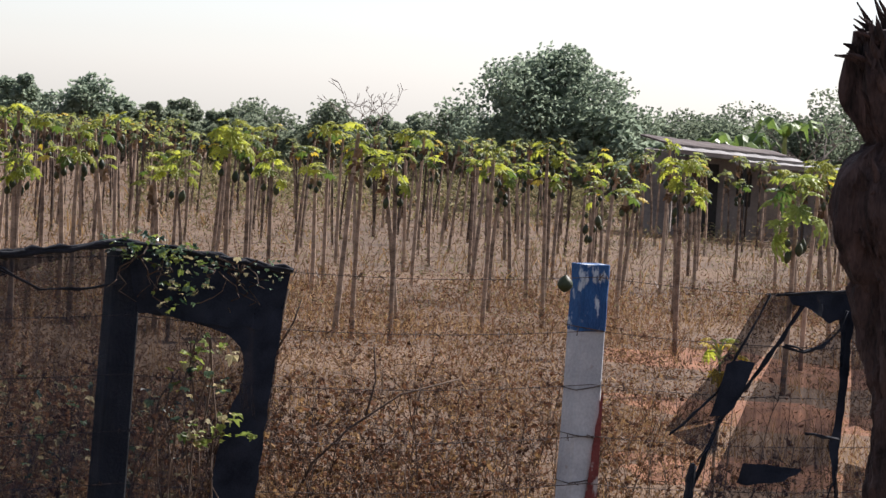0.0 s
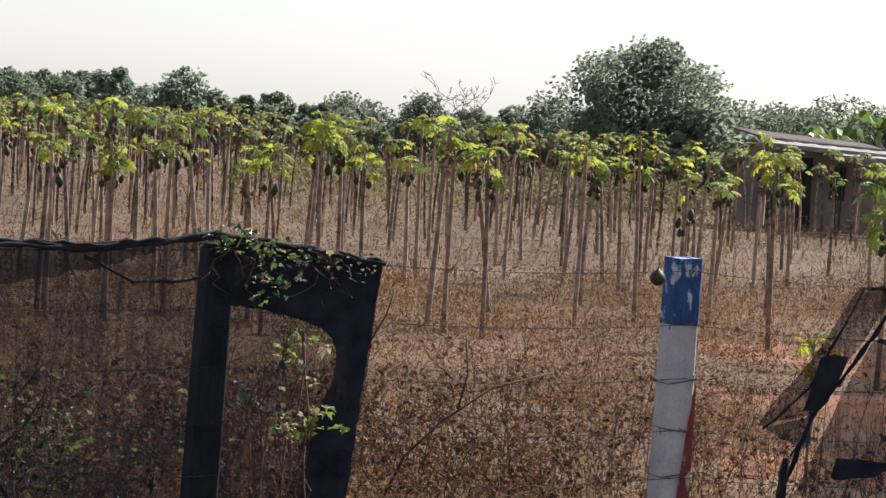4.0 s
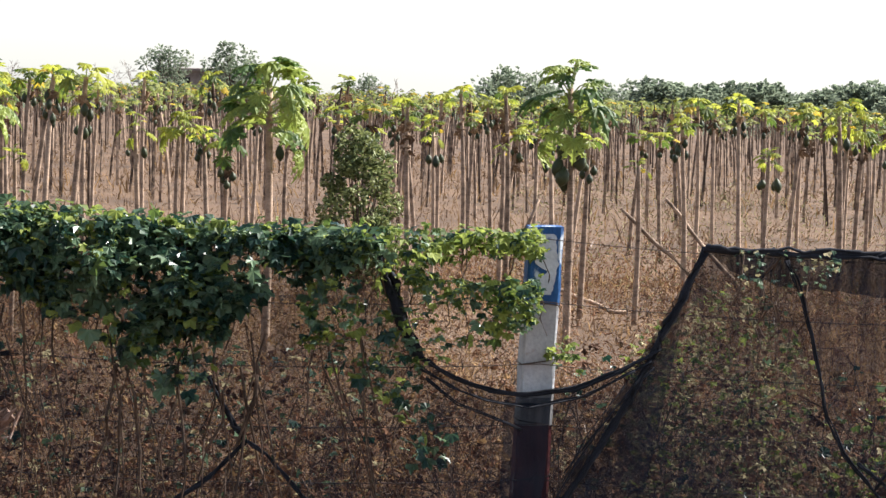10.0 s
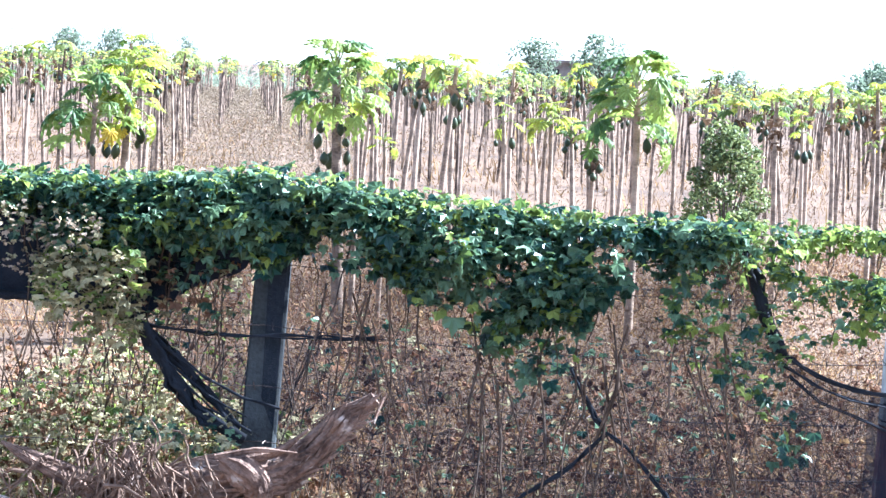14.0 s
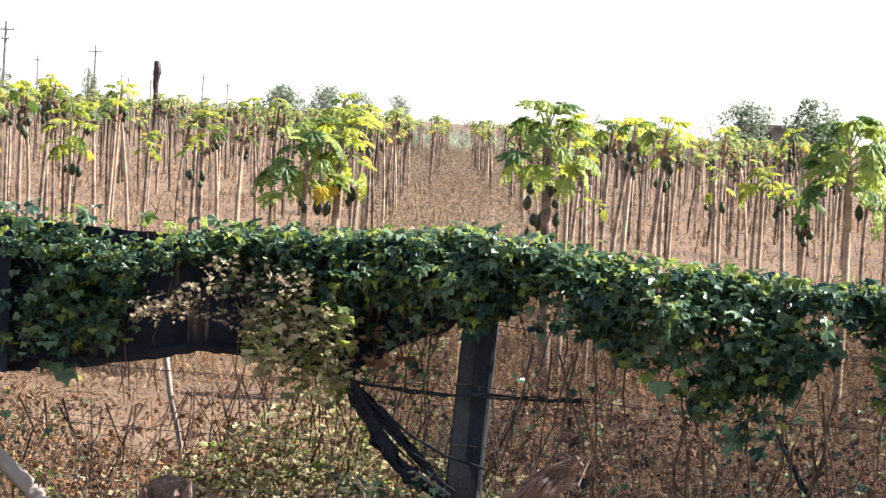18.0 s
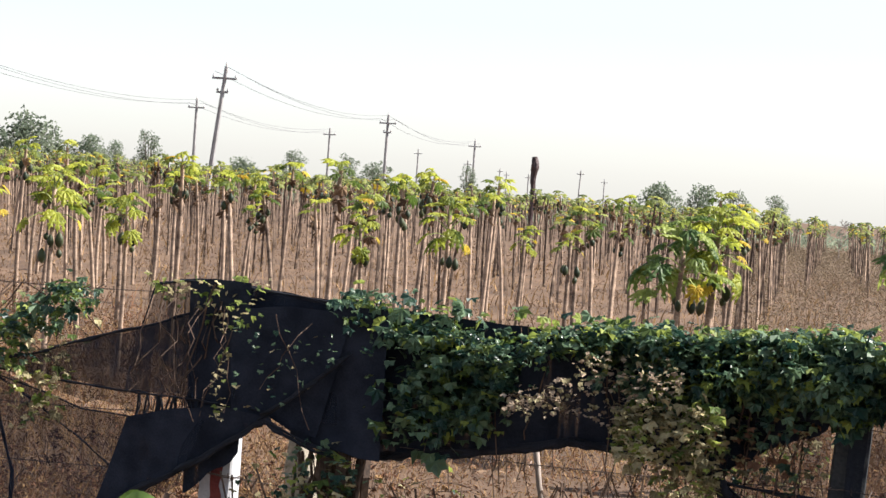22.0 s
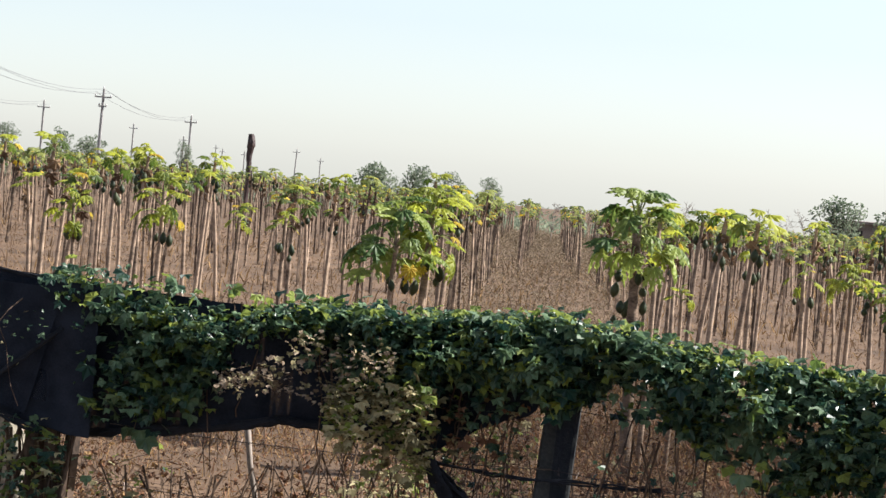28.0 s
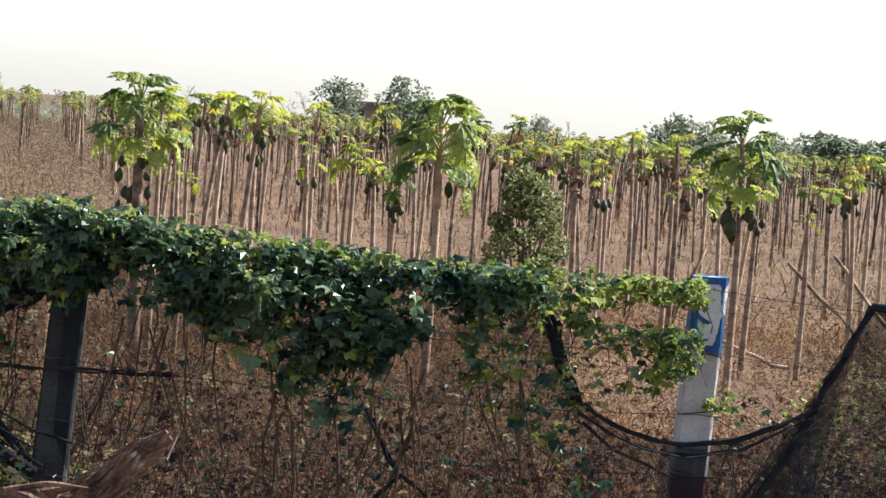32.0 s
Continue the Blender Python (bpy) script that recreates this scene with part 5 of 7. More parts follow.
creeper("slender weed with pale leaves growing up in the net's hole",
        [((22, 4.52, 4.80, [(4.52, 0.92), (4.68, 1.02), (4.80, 0.98)], [(4.52, 0.86), (4.68, 0.95), (4.80, 0.93)], 0.036), dict(mats=(0, 0, 2), y0=10.60, y1=10.72, bulge=0.0)),
         ((26, 4.50, 4.78, [(4.50, 0.88), (4.66, 0.90), (4.78, 0.82)], [(4.50, 0.76), (4.66, 0.78), (4.78, 0.76)], 0.034), dict(mats=(0, 1, 2), y0=10.60, y1=10.72, bulge=0.0)),
         ((40, 4.56, 4.90, [(4.56, 0.62), (4.72, 0.66), (4.90, 0.66)], [(4.56, 0.54), (4.72, 0.50), (4.90, 0.56)], 0.040), dict(mats=(0, 0, 2), y0=10.60, y1=10.72, bulge=0.0))],
        [(5, 4.60, 4.76, [(4.5, 1.0), (4.9, 1.0)], [(4.5, 0.0), (4.9, 0.0)], 0.006, 10.70, 0.12), (6, 4.5, 4.8, [(4.5, 0.64), (4.9, 0.6)], [(4.5, 0.0), (4.9, 0.0)], 0.005, 10.72, 0.2)], 37, [M_VINE_LIME, M_VINE, M_VINE_DRY], name="weed_plant")

creeper("withered creeper strands hanging between the fold and the dark post",
        [((150, -1.56, -1.02, [(-1.56, 1.32), (-1.02, 1.30)], [(-1.56, 1.0), (-1.3, 0.86), (-1.02, 0.95)], 0.030), dict(mats=(0, 0, 1, 2), y0=10.80, y1=10.95, bulge=0.05)),
         ((130, -1.50, -1.0, [(-1.50, 0.62), (-1.2, 0.55), (-1.0, 0.60)], [(-1.50, 0.48), (-1.2, 0.42), (-1.0, 0.42)], 0.030), dict(mats=(0, 0, 1), y0=10.62, y1=10.8, bulge=0.05))],
        [(13, -1.55, -1.0, [(-1.55, 1.3), (-1.0, 1.3)], [(-1.55, 0.85), (-1.0, 0.62)], 0.0045, 10.9, 0.3)], 38, [M_VINE, M_VINE_DRY, M_WEED])

creeper("withered creeper on the net's corner",
        [((130, 2.62, 3.05, [(2.62, 1.40), (3.05, 1.38)], [(2.62, 1.25), (2.8, 1.1), (3.05, 1.30)], 0.018), dict(mats=(0, 1, 1), y0=10.76, y1=10.86))],
        [(6, 2.65, 3.0, [(2.6, 1.38), (3.0, 1.36)], [(2.6, 1.0), (3.0, 1.05)], 0.004, 10.82, 0.1)], 25, [M_VINE_DRY, M_VINE])

creeper("leafy creeper on the wire beside the drooping net",
        [((420, -6.1, -4.9, [(-6.1, 1.58), (-5.7, 1.64), (-5.2, 1.50), (-4.9, 1.38)], [(-6.1, 1.46), (-5.6, 1.38), (-5.2, 1.30), (-4.9, 1.24)], 0.036), dict(mats=(0, 3, 3, 2), y0=10.82, y1=11.05, edge=1.0)),
         ((130, -5.72, -5.40, [(-5.72, 1.66), (-5.55, 1.72), (-5.40, 1.62)], [(-5.72, 1.50), (-5.55, 1.46), (-5.40, 1.48)], 0.040), dict(mats=(0, 0, 3), y0=10.85, y1=11.05)),
         ((170, -6.30, -6.0, [(-6.30, 1.74), (-6.0, 1.66)], [(-6.30, 1.52), (-6.0, 1.48)], 0.040), dict(mats=(0, 2, 3), y0=10.9, y1=11.1)),
         ((230, -4.72, -4.28, [(-4.72, 1.40), (-4.5, 1.54), (-4.28, 1.56)], [(-4.72, 1.28), (-4.5, 1.34), (-4.28, 1.46)], 0.040), dict(mats=(0, 0, 0, 2), y0=10.8, y1=11.0)),
         ((90, -4.80, -4.55, [(-4.80, 1.30), (-4.55, 1.34)], [(-4.80, 1.12), (-4.55, 1.18)], 0.038), dict(mats=(0, 3, 2), y0=10.72, y1=10.82)),
         ((120, -4.62, -4.36, [(-4.62, 1.3), (-4.36, 1.3)], [(-4.62, 0.90), (-4.36, 0.95)], 0.030), dict(mats=(1, 2, 1), y0=10.72, y1=10.84)),
         ((260, -7.2, -4.3, [(-7.2, 1.5), (-4.3, 1.5)], [(-7.2, 1.15), (-4.3, 1.2)], 0.022), dict(mats=(1, 3), y0=10.9, y1=11.2))],
        [(52, -6.8, -4.3, [(-6.8, 1.62), (-5.5, 1.6), (-4.3, 1.55)], [(-6.8, 1.2), (-4.3, 1.15)], 0.004, 10.95, 0.7)], 26, [M_VINE, M_VINE_DRY, M_VINE_LIME, M_SHRUB])

creeper("sparse leaves pressed against the black net by the wrapped post",
        [((60, -3.56, -3.10, [(-3.56, 1.46), (-3.10, 1.42)], [(-3.56, 1.05), (-3.3, 1.12), (-3.10, 1.25)], 0.020), dict(mats=(0, 0, 0, 0, 1), y0=10.62, y1=10.68, bulge=0.0)),
         ((34, -3.62, -3.55, [(-3.62, 1.40), (-3.55, 1.40)], [(-3.62, 1.02), (-3.55, 1.02)], 0.020), dict(mats=(1, 1, 2), y0=10.60, y1=10.66, bulge=0.0))],
        [(10, -3.95, -3.2, [(-3.95, 1.56), (-3.2, 1.5)], [(-3.95, 1.15), (-3.2, 1.15)], 0.003, 10.62, 0.25)], 39, [M_VINE, M_VINE_DRY, M_VINE_LIME])

creeper("thin creeper stems over the wrapped post",
        [((110, -4.0, -3.45, [(-4.0, 1.62), (-3.45, 1.64)], [(-4.0, 1.54), (-3.6, 1.40), (-3.45, 1.48)], 0.026), dict(mats=(0, 1), y0=10.74, y1=10.84))],
        [(9, -3.95, -3.5, [(-4.0, 1.6), (-3.4, 1.62)], [(-4.0, 1.2), (-3.4, 1.05)], 0.005, 10.8, 0.3)], 27, [M_VINE_DRY, M_VINE_LIME])

creeper("shrubby stems climbing out of the weeds below the fold",
        [((300, -3.55, -2.55, [(-3.55, 0.85), (-3.1, 0.95), (-2.55, 0.8)], [(-3.55, 0.2), (-3.1, 0.05), (-2.55, 0.3)], 0.026), dict(mats=(0, 1, 2), y0=10.6, y1=10.95)),
         ((560, -3.36, -3.0, [(-3.36, 0.90), (-3.2, 0.94), (-3.0, 0.92)], [(-3.36, 0.0), (-3.0, 0.0)], 0.034), dict(mats=(0, 0, 1, 2), y0=10.62, y1=10.85))],
        [(9, -3.20, -3.0, [(-3.4, 0.97), (-2.8, 0.97)], [(-3.4, 0.0), (-2.8, 0.0)], 0.026, 10.9, 0.05), (16, -3.32, -2.98, [(-3.4, 0.95), (-2.8, 0.95)], [(-3.4, 0.0), (-2.8, 0.0)], 0.008, 10.85, 0.12), (18, -3.7, -2.3, [(-3.7, 0.8), (-2.3, 0.8)], [(-3.7, 0.0), (-2.3, 0.0)], 0.005, 10.8, 0.5)], 28, [M_VINE, M_VINE_DRY, M_VINE_LIME])

creeper("yellowish green weeds sprawling behind the fence",
        [((2600, -2.45, -0.75, [(-2.45, 0.30), (-2.1, 0.58), (-1.75, 0.80), (-1.5, 0.84), (-1.2, 0.62), (-0.75, 0.45)], [(-2.45, 0.0), (-0.75, 0.0)], 0.027), dict(mats=(0, 0, 0, 0, 1, 2), y0=11.0, y1=11.7, edge=1.0)),
         ((3600, -2.2, -0.85, [(-2.2, 0.36), (-1.8, 0.60), (-1.4, 0.62), (-0.85, 0.42)], [(-2.2, 0.0), (-0.85, 0.0)], 0.025), dict(mats=(0, 0, 0, 0, 1, 2), y0=11.0, y1=11.8)),
         ((900, -3.0, -2.1, [(-3.0, 0.35), (-2.6, 0.42), (-2.1, 0.50)], [(-3.0, 0.0), (-2.1, 0.0)], 0.025), dict(mats=(0, 2, 2), y0=10.9, y1=11.7, edge=1.2)),
         ((700, -1.75, -0.9, [(-1.75, 1.15), (-0.9, 1.15)], [(-1.75, 0.7), (-0.9, 0.6)], 0.020), dict(mats=(0, 1, 2), y0=11.1, y1=11.6))],
        [(60, -2.6, -0.7, [(-2.6, 0.7), (-1.6, 1.0), (-0.7, 0.9)], [(-2.6, 0.0), (-0.7, 0.0)], 0.004, 11.3, 0.4)], 29, [M_VINE_DRY, M_VINE_LIME, M_WEED], name="weed_patch")

creeper("green weeds growing behind the black net",
        [((2600, 2.3, 3.1, [(2.3, 0.9), (2.7, 1.2), (3.1, 0.9)], [(2.3, 0.05), (3.1, 0.05)], 0.024), dict(mats=(0, 0, 1, 2), y0=11.15, y1=11.7)),
         ((500, 3.2, 3.9, [(3.2, 0.5), (3.55, 0.72), (3.9, 0.5)], [(3.2, 0.1), (3.9, 0.1)], 0.026), dict(mats=(2, 2, 1), y0=11.15, y1=11.6)),
         ((1500, -0.8, 1.2, [(-0.8, 0.95), (1.2, 0.8)], [(-0.8, 0.0), (1.2, 0.0)], 0.030), dict(mats=(1, 1, 0, 3), y0=11.15, y1=12.2)),
         ((1700, 2.0, 5.0, [(2.0, 0.8), (5.0, 0.7)], [(2.0, 0.0), (5.0, 0.0)], 0.030), dict(mats=(1, 1, 0, 3), y0=11.15, y1=12.2))],
        [(26, -0.8, 5.0, [(-0.8, 0.7), (5.0, 0.8)], [(-0.8, 0.0), (5.0, 0.0)], 0.0035, 11.3, 0.35)], 30, [M_VINE_DRY, M_WEED, M_VINE_LIME, M_VINE], name="weed_patch")


creeper("low grey-green weeds at the net's foot",
        [((520, 0.55, 1.75, [(0.55, 0.14), (0.9, 0.20), (1.4, 0.18), (1.75, 0.16)], [(0.55, -0.02), (1.75, -0.02)], 0.028), dict(mats=(0, 0, 1), y0=10.5, y1=10.8))],
        [(14, 0.55, 1.75, [(0.55, 0.2), (1.75, 0.2)], [(0.55, 0.0), (1.75, 0.0)], 0.005, 10.6, 0.3)], 31, [M_VINE_DRY, M_VINE_LIME], name="weed_patch")


def bare_branch(label, curves, seed, mat=None):
    b = thing("branch", label, "branch", (0, 0, 0))
    rng = random.Random(seed)
    for pts, r in curves:
        n = len(pts)
        part("limb", Geo().add(*tube(pts, [r * (1 - 0.6 * i / n) for i in range(n)], 7, True, 0.12, rng)), mat or M_STEM, b, smooth=True)
    return b


bare_branch("thin dry branch rising out of the grass", [([(5.80, 12.0, 0.0), (5.9, 12.0, 0.2), (6.1, 12.0, 0.38), (6.4, 12.0, 0.56), (6.75, 12.0, 0.64)], 0.009), ([(6.2, 12.0, 0.45), (6.3, 12.1, 0.62), (6.28, 12.1, 0.8)], 0.007)], 3)
bare_branch("tall thin dead stem beside the net", [([(5.25, 11.6, 0.0), (5.36, 11.6, 0.4), (5.45, 11.6, 0.8), (5.52, 11.6, 1.15)], 0.014), ([(5.45, 11.6, 0.8), (5.56, 11.6, 0.98), (5.6, 11.6, 1.1)], 0.006)], 4)


bare_branch("dry grey branch lying along the net's foot", [([(0.42, 10.6, 0.10), (0.70, 10.58, 0.17), (0.98, 10.56, 0.15), (1.3, 10.56, 0.17), (1.62, 10.55, 0.13)], 0.013), ([(0.70, 10.58, 0.17), (0.62, 10.55, 0.08), (0.55, 10.55, 0.0)], 0.009)], 8, M_ROOT)


# ---- uprooted stump, logs and dead trunk before the fence ----
def gnarled(pts, rad, seed, sides=22):
    """A bent limb with flutes, knots and hollows that run along it."""
    rng = random.Random(seed)
    line, radii = [], []
    for k in range(len(pts) - 1):
        n = max(4, int((Vector(pts[k + 1]) - Vector(pts[k])).length / 0.025))
        for j in range(n):
            u = j / n
            line.append(Vector(pts[k]).lerp(Vector(pts[k + 1]), u))
            radii.append(rad[k] + (rad[k + 1] - rad[k]) * (3 * u * u - 2 * u ** 3))
    line.append(Vector(pts[-1]))
    radii.append(rad[-1])
    for _ in range(3):
        line = [line[0]] + [(line[i - 1] + line[i] * 2 + line[i + 1]) / 4 for i in range(1, len(line) - 1)] + [line[-1]]
    vs, fs = [], []
    for i, p in enumerate(line):
        d = (line[min(i + 1, len(line) - 1)] - line[max(i - 1, 0)]).normalized()
        ref = Vector((0, 1, 0)) if abs(d.y) < 0.9 else Vector((1, 0, 0))
        a = (ref - d * ref.dot(d)).normalized()
        b = d.cross(a)
        for k in range(sides):
            w = 2 * math.pi * k / sides
            cx, cy = math.cos(w), math.sin(w)
            s = i * 0.025
            r = radii[i] * (1 + 0.30 * noise.noise((cx * 1.6, cy * 1.6, s * 3 + seed)) + 0.22 * noise.noise((cx * 4, cy * 4, s * 2.2 + seed)) + 0.15 * noise.noise((cx * 9, cy * 9, s * 6 + seed)) + 0.10 * noise.noise((cx * 17, cy * 17, s * 15 + seed)))
            vs.append(p + a * (cx * r) + b * (cy * r))
    for i in range(len(line) - 1):
        for k in range(sides):
            fs.append((i * sides + k, i * sides + (k + 1) % sides, (i + 1) * sides + (k + 1) % sides, (i + 1) * sides + k))
    fs.append(tuple(range(sides - 1, -1, -1)))
    fs.append(tuple((len(line) - 1) * sides + k for k in range(sides)))
    return [tuple(v) for v in vs], fs


def log(label, name, limbs, mat, seed, category="stump", sides=24):
    rng = random.Random(seed)
    t = thing(name, label, category, (0, 0, 0))
    for i, (pts, rad, nm) in enumerate(limbs):
        part(nm, Geo().add(*gnarled(pts, rad, seed * 10 + i, 12 if max(rad) < 0.03 else sides)), mat, t, smooth=0.03 < max(rad) and sides < 40)
    return t


log("weathered red-brown uprooted stump with a raised broken limb", "tree_stump",
    [([(-1.28, 10.35, 0.27), (-1.12, 10.35, 0.33), (-0.95, 10.38, 0.37), (-0.78, 10.4, 0.41), (-0.66, 10.4, 0.49), (-0.55, 10.4, 0.62), (-0.42, 10.4, 0.72)], [0.12, 0.125, 0.115, 0.085, 0.060, 0.052, 0.028], "trunk"),
     ([(-1.42, 10.3, 0.20), (-1.41, 10.28, 0.38), (-1.38, 10.28, 0.52)], [0.11, 0.07, 0.010], "root"),
     ([(-1.40, 10.32, 0.24), (-1.62, 10.3, 0.36), (-1.80, 10.3, 0.44), (-1.92, 10.3, 0.50)], [0.07, 0.045, 0.03, 0.008], "root"),
     ([(-1.02, 10.28, 0.47), (-0.93, 10.25, 0.43), (-0.86, 10.26, 0.36), (-0.90, 10.28, 0.26)], [0.03, 0.06, 0.06, 0.03], "root"),
     ([(-1.18, 10.26, 0.10), (-1.38, 10.22, 0.15), (-1.52, 10.2, 0.14), (-1.72, 10.2, 0.19), (-2.05, 10.2, 0.28)], [0.05, 0.06, 0.055, 0.055, 0.05], "root"),
     ([(-1.2, 10.28, 0.02), (-1.5, 10.2, 0.0), (-1.8, 10.18, 0.03), (-2.1, 10.2, 0.08)], [0.07, 0.07, 0.07, 0.06], "root"),
     ([(-1.30, 10.36, 0.20), (-1.26, 10.38, 0.0), (-1.25, 10.4, -0.12)], [0.10, 0.08, 0.09], "root"),
     ([(-0.78, 10.44, 0.34), (-0.765, 10.45, 0.1), (-0.76, 10.45, -0.1)], [0.022, 0.026, 0.028], "root"),
     ([(-0.95, 10.28, 0.46), (-0.80, 10.28, 0.50), (-0.68, 10.28, 0.60)], [0.022, 0.016, 0.006], "root"),
     ([(-1.05, 10.26, 0.48), (-0.88, 10.24, 0.52), (-0.72, 10.24, 0.51)], [0.012, 0.012, 0.004], "root")], M_WOOD, 5, sides=42)


def rootlets(seed):
    rng = random.Random(seed)
    t = thing("root_tangle", "tangle of thin brown roots hanging from the stump", "roots", (0, 0, 0))
    for i in range(95):
        x = rng.gauss(-1.42, 0.16) if i < 70 else rng.uniform(-2.0, -1.1)
        z = 0.50 - 0.22 * abs(x + 1.42) + rng.gauss(0, 0.05)
        y = 10.17 + rng.uniform(-0.05, 0.10)
        pts, dx, dz = [(x, y, z)], rng.gauss(0, 0.014), -rng.uniform(0.01, 0.03)
        for k in range(rng.randint(7, 14)):
            dx, dz = dx * 0.8 + rng.gauss(0, 0.010), dz * 0.9 - 0.003 + rng.gauss(0, 0.006)
            x, z = x + dx, z + dz
            pts.append((x, y - 0.004 * k + rng.gauss(0, 0.004), z))
        part("rootlet", Geo().add(*tube(pts, [0.0055 * (1 - 0.6 * k / len(pts)) for k in range(len(pts))], 4, False)), M_ROOT, t)
    for i in range(26):
        x, y, z = rng.uniform(-2.1, -0.9), 10.2 + rng.uniform(-0.1, 0.1), rng.uniform(0.0, 0.4)
        d = Vector((rng.gauss(0, 1), rng.gauss(0, 0.5), rng.gauss(0.4, 0.6))).normalized() * rng.uniform(0.1, 0.3)
        part("rootlet", Geo().add(*tube([(x, y, z), (x + d.x * 0.5, y + d.y * 0.5, z + d.z * 0.5 + 0.02), (x + d.x, y + d.y, z + d.z)], [0.010, 0.007, 0.003], 5, False)), M_ROOT, t)


rootlets(3)
log("grey-brown weathered log end standing in the weeds", "log_end",
    [([(-2.16, 10.5, -0.1), (-2.12, 10.42, 0.2), (-2.10, 10.38, 0.40), (-2.08, 10.36, 0.50), (-2.07, 10.35, 0.54)], [0.14, 0.14, 0.13, 0.10, 0.05], "trunk"),
     ([(-2.16, 10.30, 0.34), (-2.17, 10.29, 0.46), (-2.19, 10.29, 0.53)], [0.045, 0.035, 0.006], "splinter"),
     ([(-2.02, 10.28, 0.36), (-2.00, 10.27, 0.48), (-1.99, 10.27, 0.56)], [0.040, 0.028, 0.005], "splinter"),
     ([(-2.22, 10.36, 0.20), (-2.24, 10.35, 0.36), (-2.25, 10.35, 0.44)], [0.035, 0.026, 0.005], "splinter")], M_WOOD, 6, "log", 42)
log("pale slanting plank among the weeds", "plank",
    [([(-2.95, 10.75, 0.56), (-2.55, 10.7, 0.2), (-2.3, 10.65, -0.05)], [0.034, 0.034, 0.034], "board")], M_TWIG, 7, "plank")
log("pale broken slab leaning under the net fold", "slab",
    [([(-3.37, 11.25, -0.1), (-3.35, 11.25, 0.4), (-3.38, 11.25, 0.72), (-3.43, 11.25, 0.96)], [0.10, 0.10, 0.08, 0.03], "block"), ([(-3.27, 11.2, -0.1), (-3.26, 11.2, 0.3), (-3.29, 11.2, 0.55)], [0.07, 0.07, 0.03], "block")], M_PALE, 8, "slab")
bare_branch("forked dry branch leaning before the painted post foot", [([(-4.1, 10.5, 0.22), (-3.9, 10.5, 0.34), (-3.80, 10.5, 0.50), (-3.76, 10.5, 0.70)], 0.024), ([(-3.86, 10.5, 0.40), (-3.70, 10.5, 0.38), (-3.52, 10.5, 0.31)], 0.016), ([(-3.80, 10.5, 0.50), (-3.72, 10.5, 0.56), (-3.70, 10.5, 0.62)], 0.012)], 5, M_ROOT)
bare_branch("pale thin stick standing in the weeds", [([(-2.40, 11.6, 1.0), (-2.36, 11.6, 0.75), (-2.30, 11.6, 0.50), (-2.28, 11.6, 0.0)], 0.016)], 6, M_TWIG)


def bark_strips(path, radius, count, seed, mat, label):
    """Loose strips of bark and fibre that lie along a limb on the side seen from the road."""
    rng = random.Random(seed)
    t = thing("loose_bark", label, "bark", (0, 0, 0))
    pts = [Vector(p) for p in path]
    for _ in range(count):
        k = rng.randrange(len(pts) - 1)
        u = rng.random()
        p, d = pts[k].lerp(pts[k + 1], u), (pts[k + 1] - pts[k]).normalized()
        side = d.cross(Vector((0, -1, 0))).normalized()
        w = rng.uniform(-1.35, 1.35)
        r = (radius[k] + (radius[k + 1] - radius[k]) * u) * rng.uniform(0.92, 1.12)
        q = p + (side * math.sin(w) + Vector((0, -1, 0)) * math.cos(w)) * r
        ln, wd = rng.uniform(0.05, 0.16), rng.uniform(0.005, 0.014)
        e = (d + Vector((rng.gauss(0, 0.18), rng.gauss(0, 0.08), rng.gauss(0, 0.18)))).normalized()
        lift = Vector((0, -1, 0)) * rng.uniform(0.0, 0.02) + side * math.sin(w) * rng.uniform(0, 0.02)
        part("bark_strip", Geo().add(*tube([q - e * ln * 0.5, q, q + e * ln * 0.35 + lift * 0.4, q + e * ln * 0.6 + lift], [wd * 0.5, wd, wd * 0.8, 0.001], 4, False, 0.2, rng)), mat, t)


bark_strips([(-1.28, 10.35, 0.27), (-1.12, 10.35, 0.33), (-0.95, 10.38, 0.37), (-0.78, 10.4, 0.41), (-0.66, 10.4, 0.49), (-0.55, 10.4, 0.62), (-0.42, 10.4, 0.72)], [0.13, 0.135, 0.115, 0.085, 0.065, 0.060, 0.042], 90, 51, M_WOOD, "flaking strips of grey-brown bark on the stump")
DEAD_LINE = [(7.66, 9.3, 0.0), (7.64, 9.3, 0.5), (7.60, 9.3, 0.90), (7.52, 9.3, 1.17), (7.48, 9.3, 1.47), (7.40, 9.3, 1.62), (7.33, 9.3, 1.75), (7.34, 9.3, 1.86), (7.42, 9.3, 1.95), (7.46, 9.3, 2.01), (7.44, 9.3, 2.09), (7.37, 9.3, 2.19), (7.31, 9.3, 2.31), (7.30, 9.3, 2.43), (7.28, 9.3, 2.56)]
DEAD_WIDE = [0.17, 0.17, 0.17, 0.17, 0.175, 0.18, 0.185, 0.185, 0.165, 0.155, 0.155, 0.15, 0.15, 0.15, 0.12]
bark_strips(DEAD_LINE[2:], DEAD_WIDE[2:], 190, 52, M_DEAD, "torn dark fibres along the dead trunk")
SPLIT = random.Random(77)
SPLINTERS = []
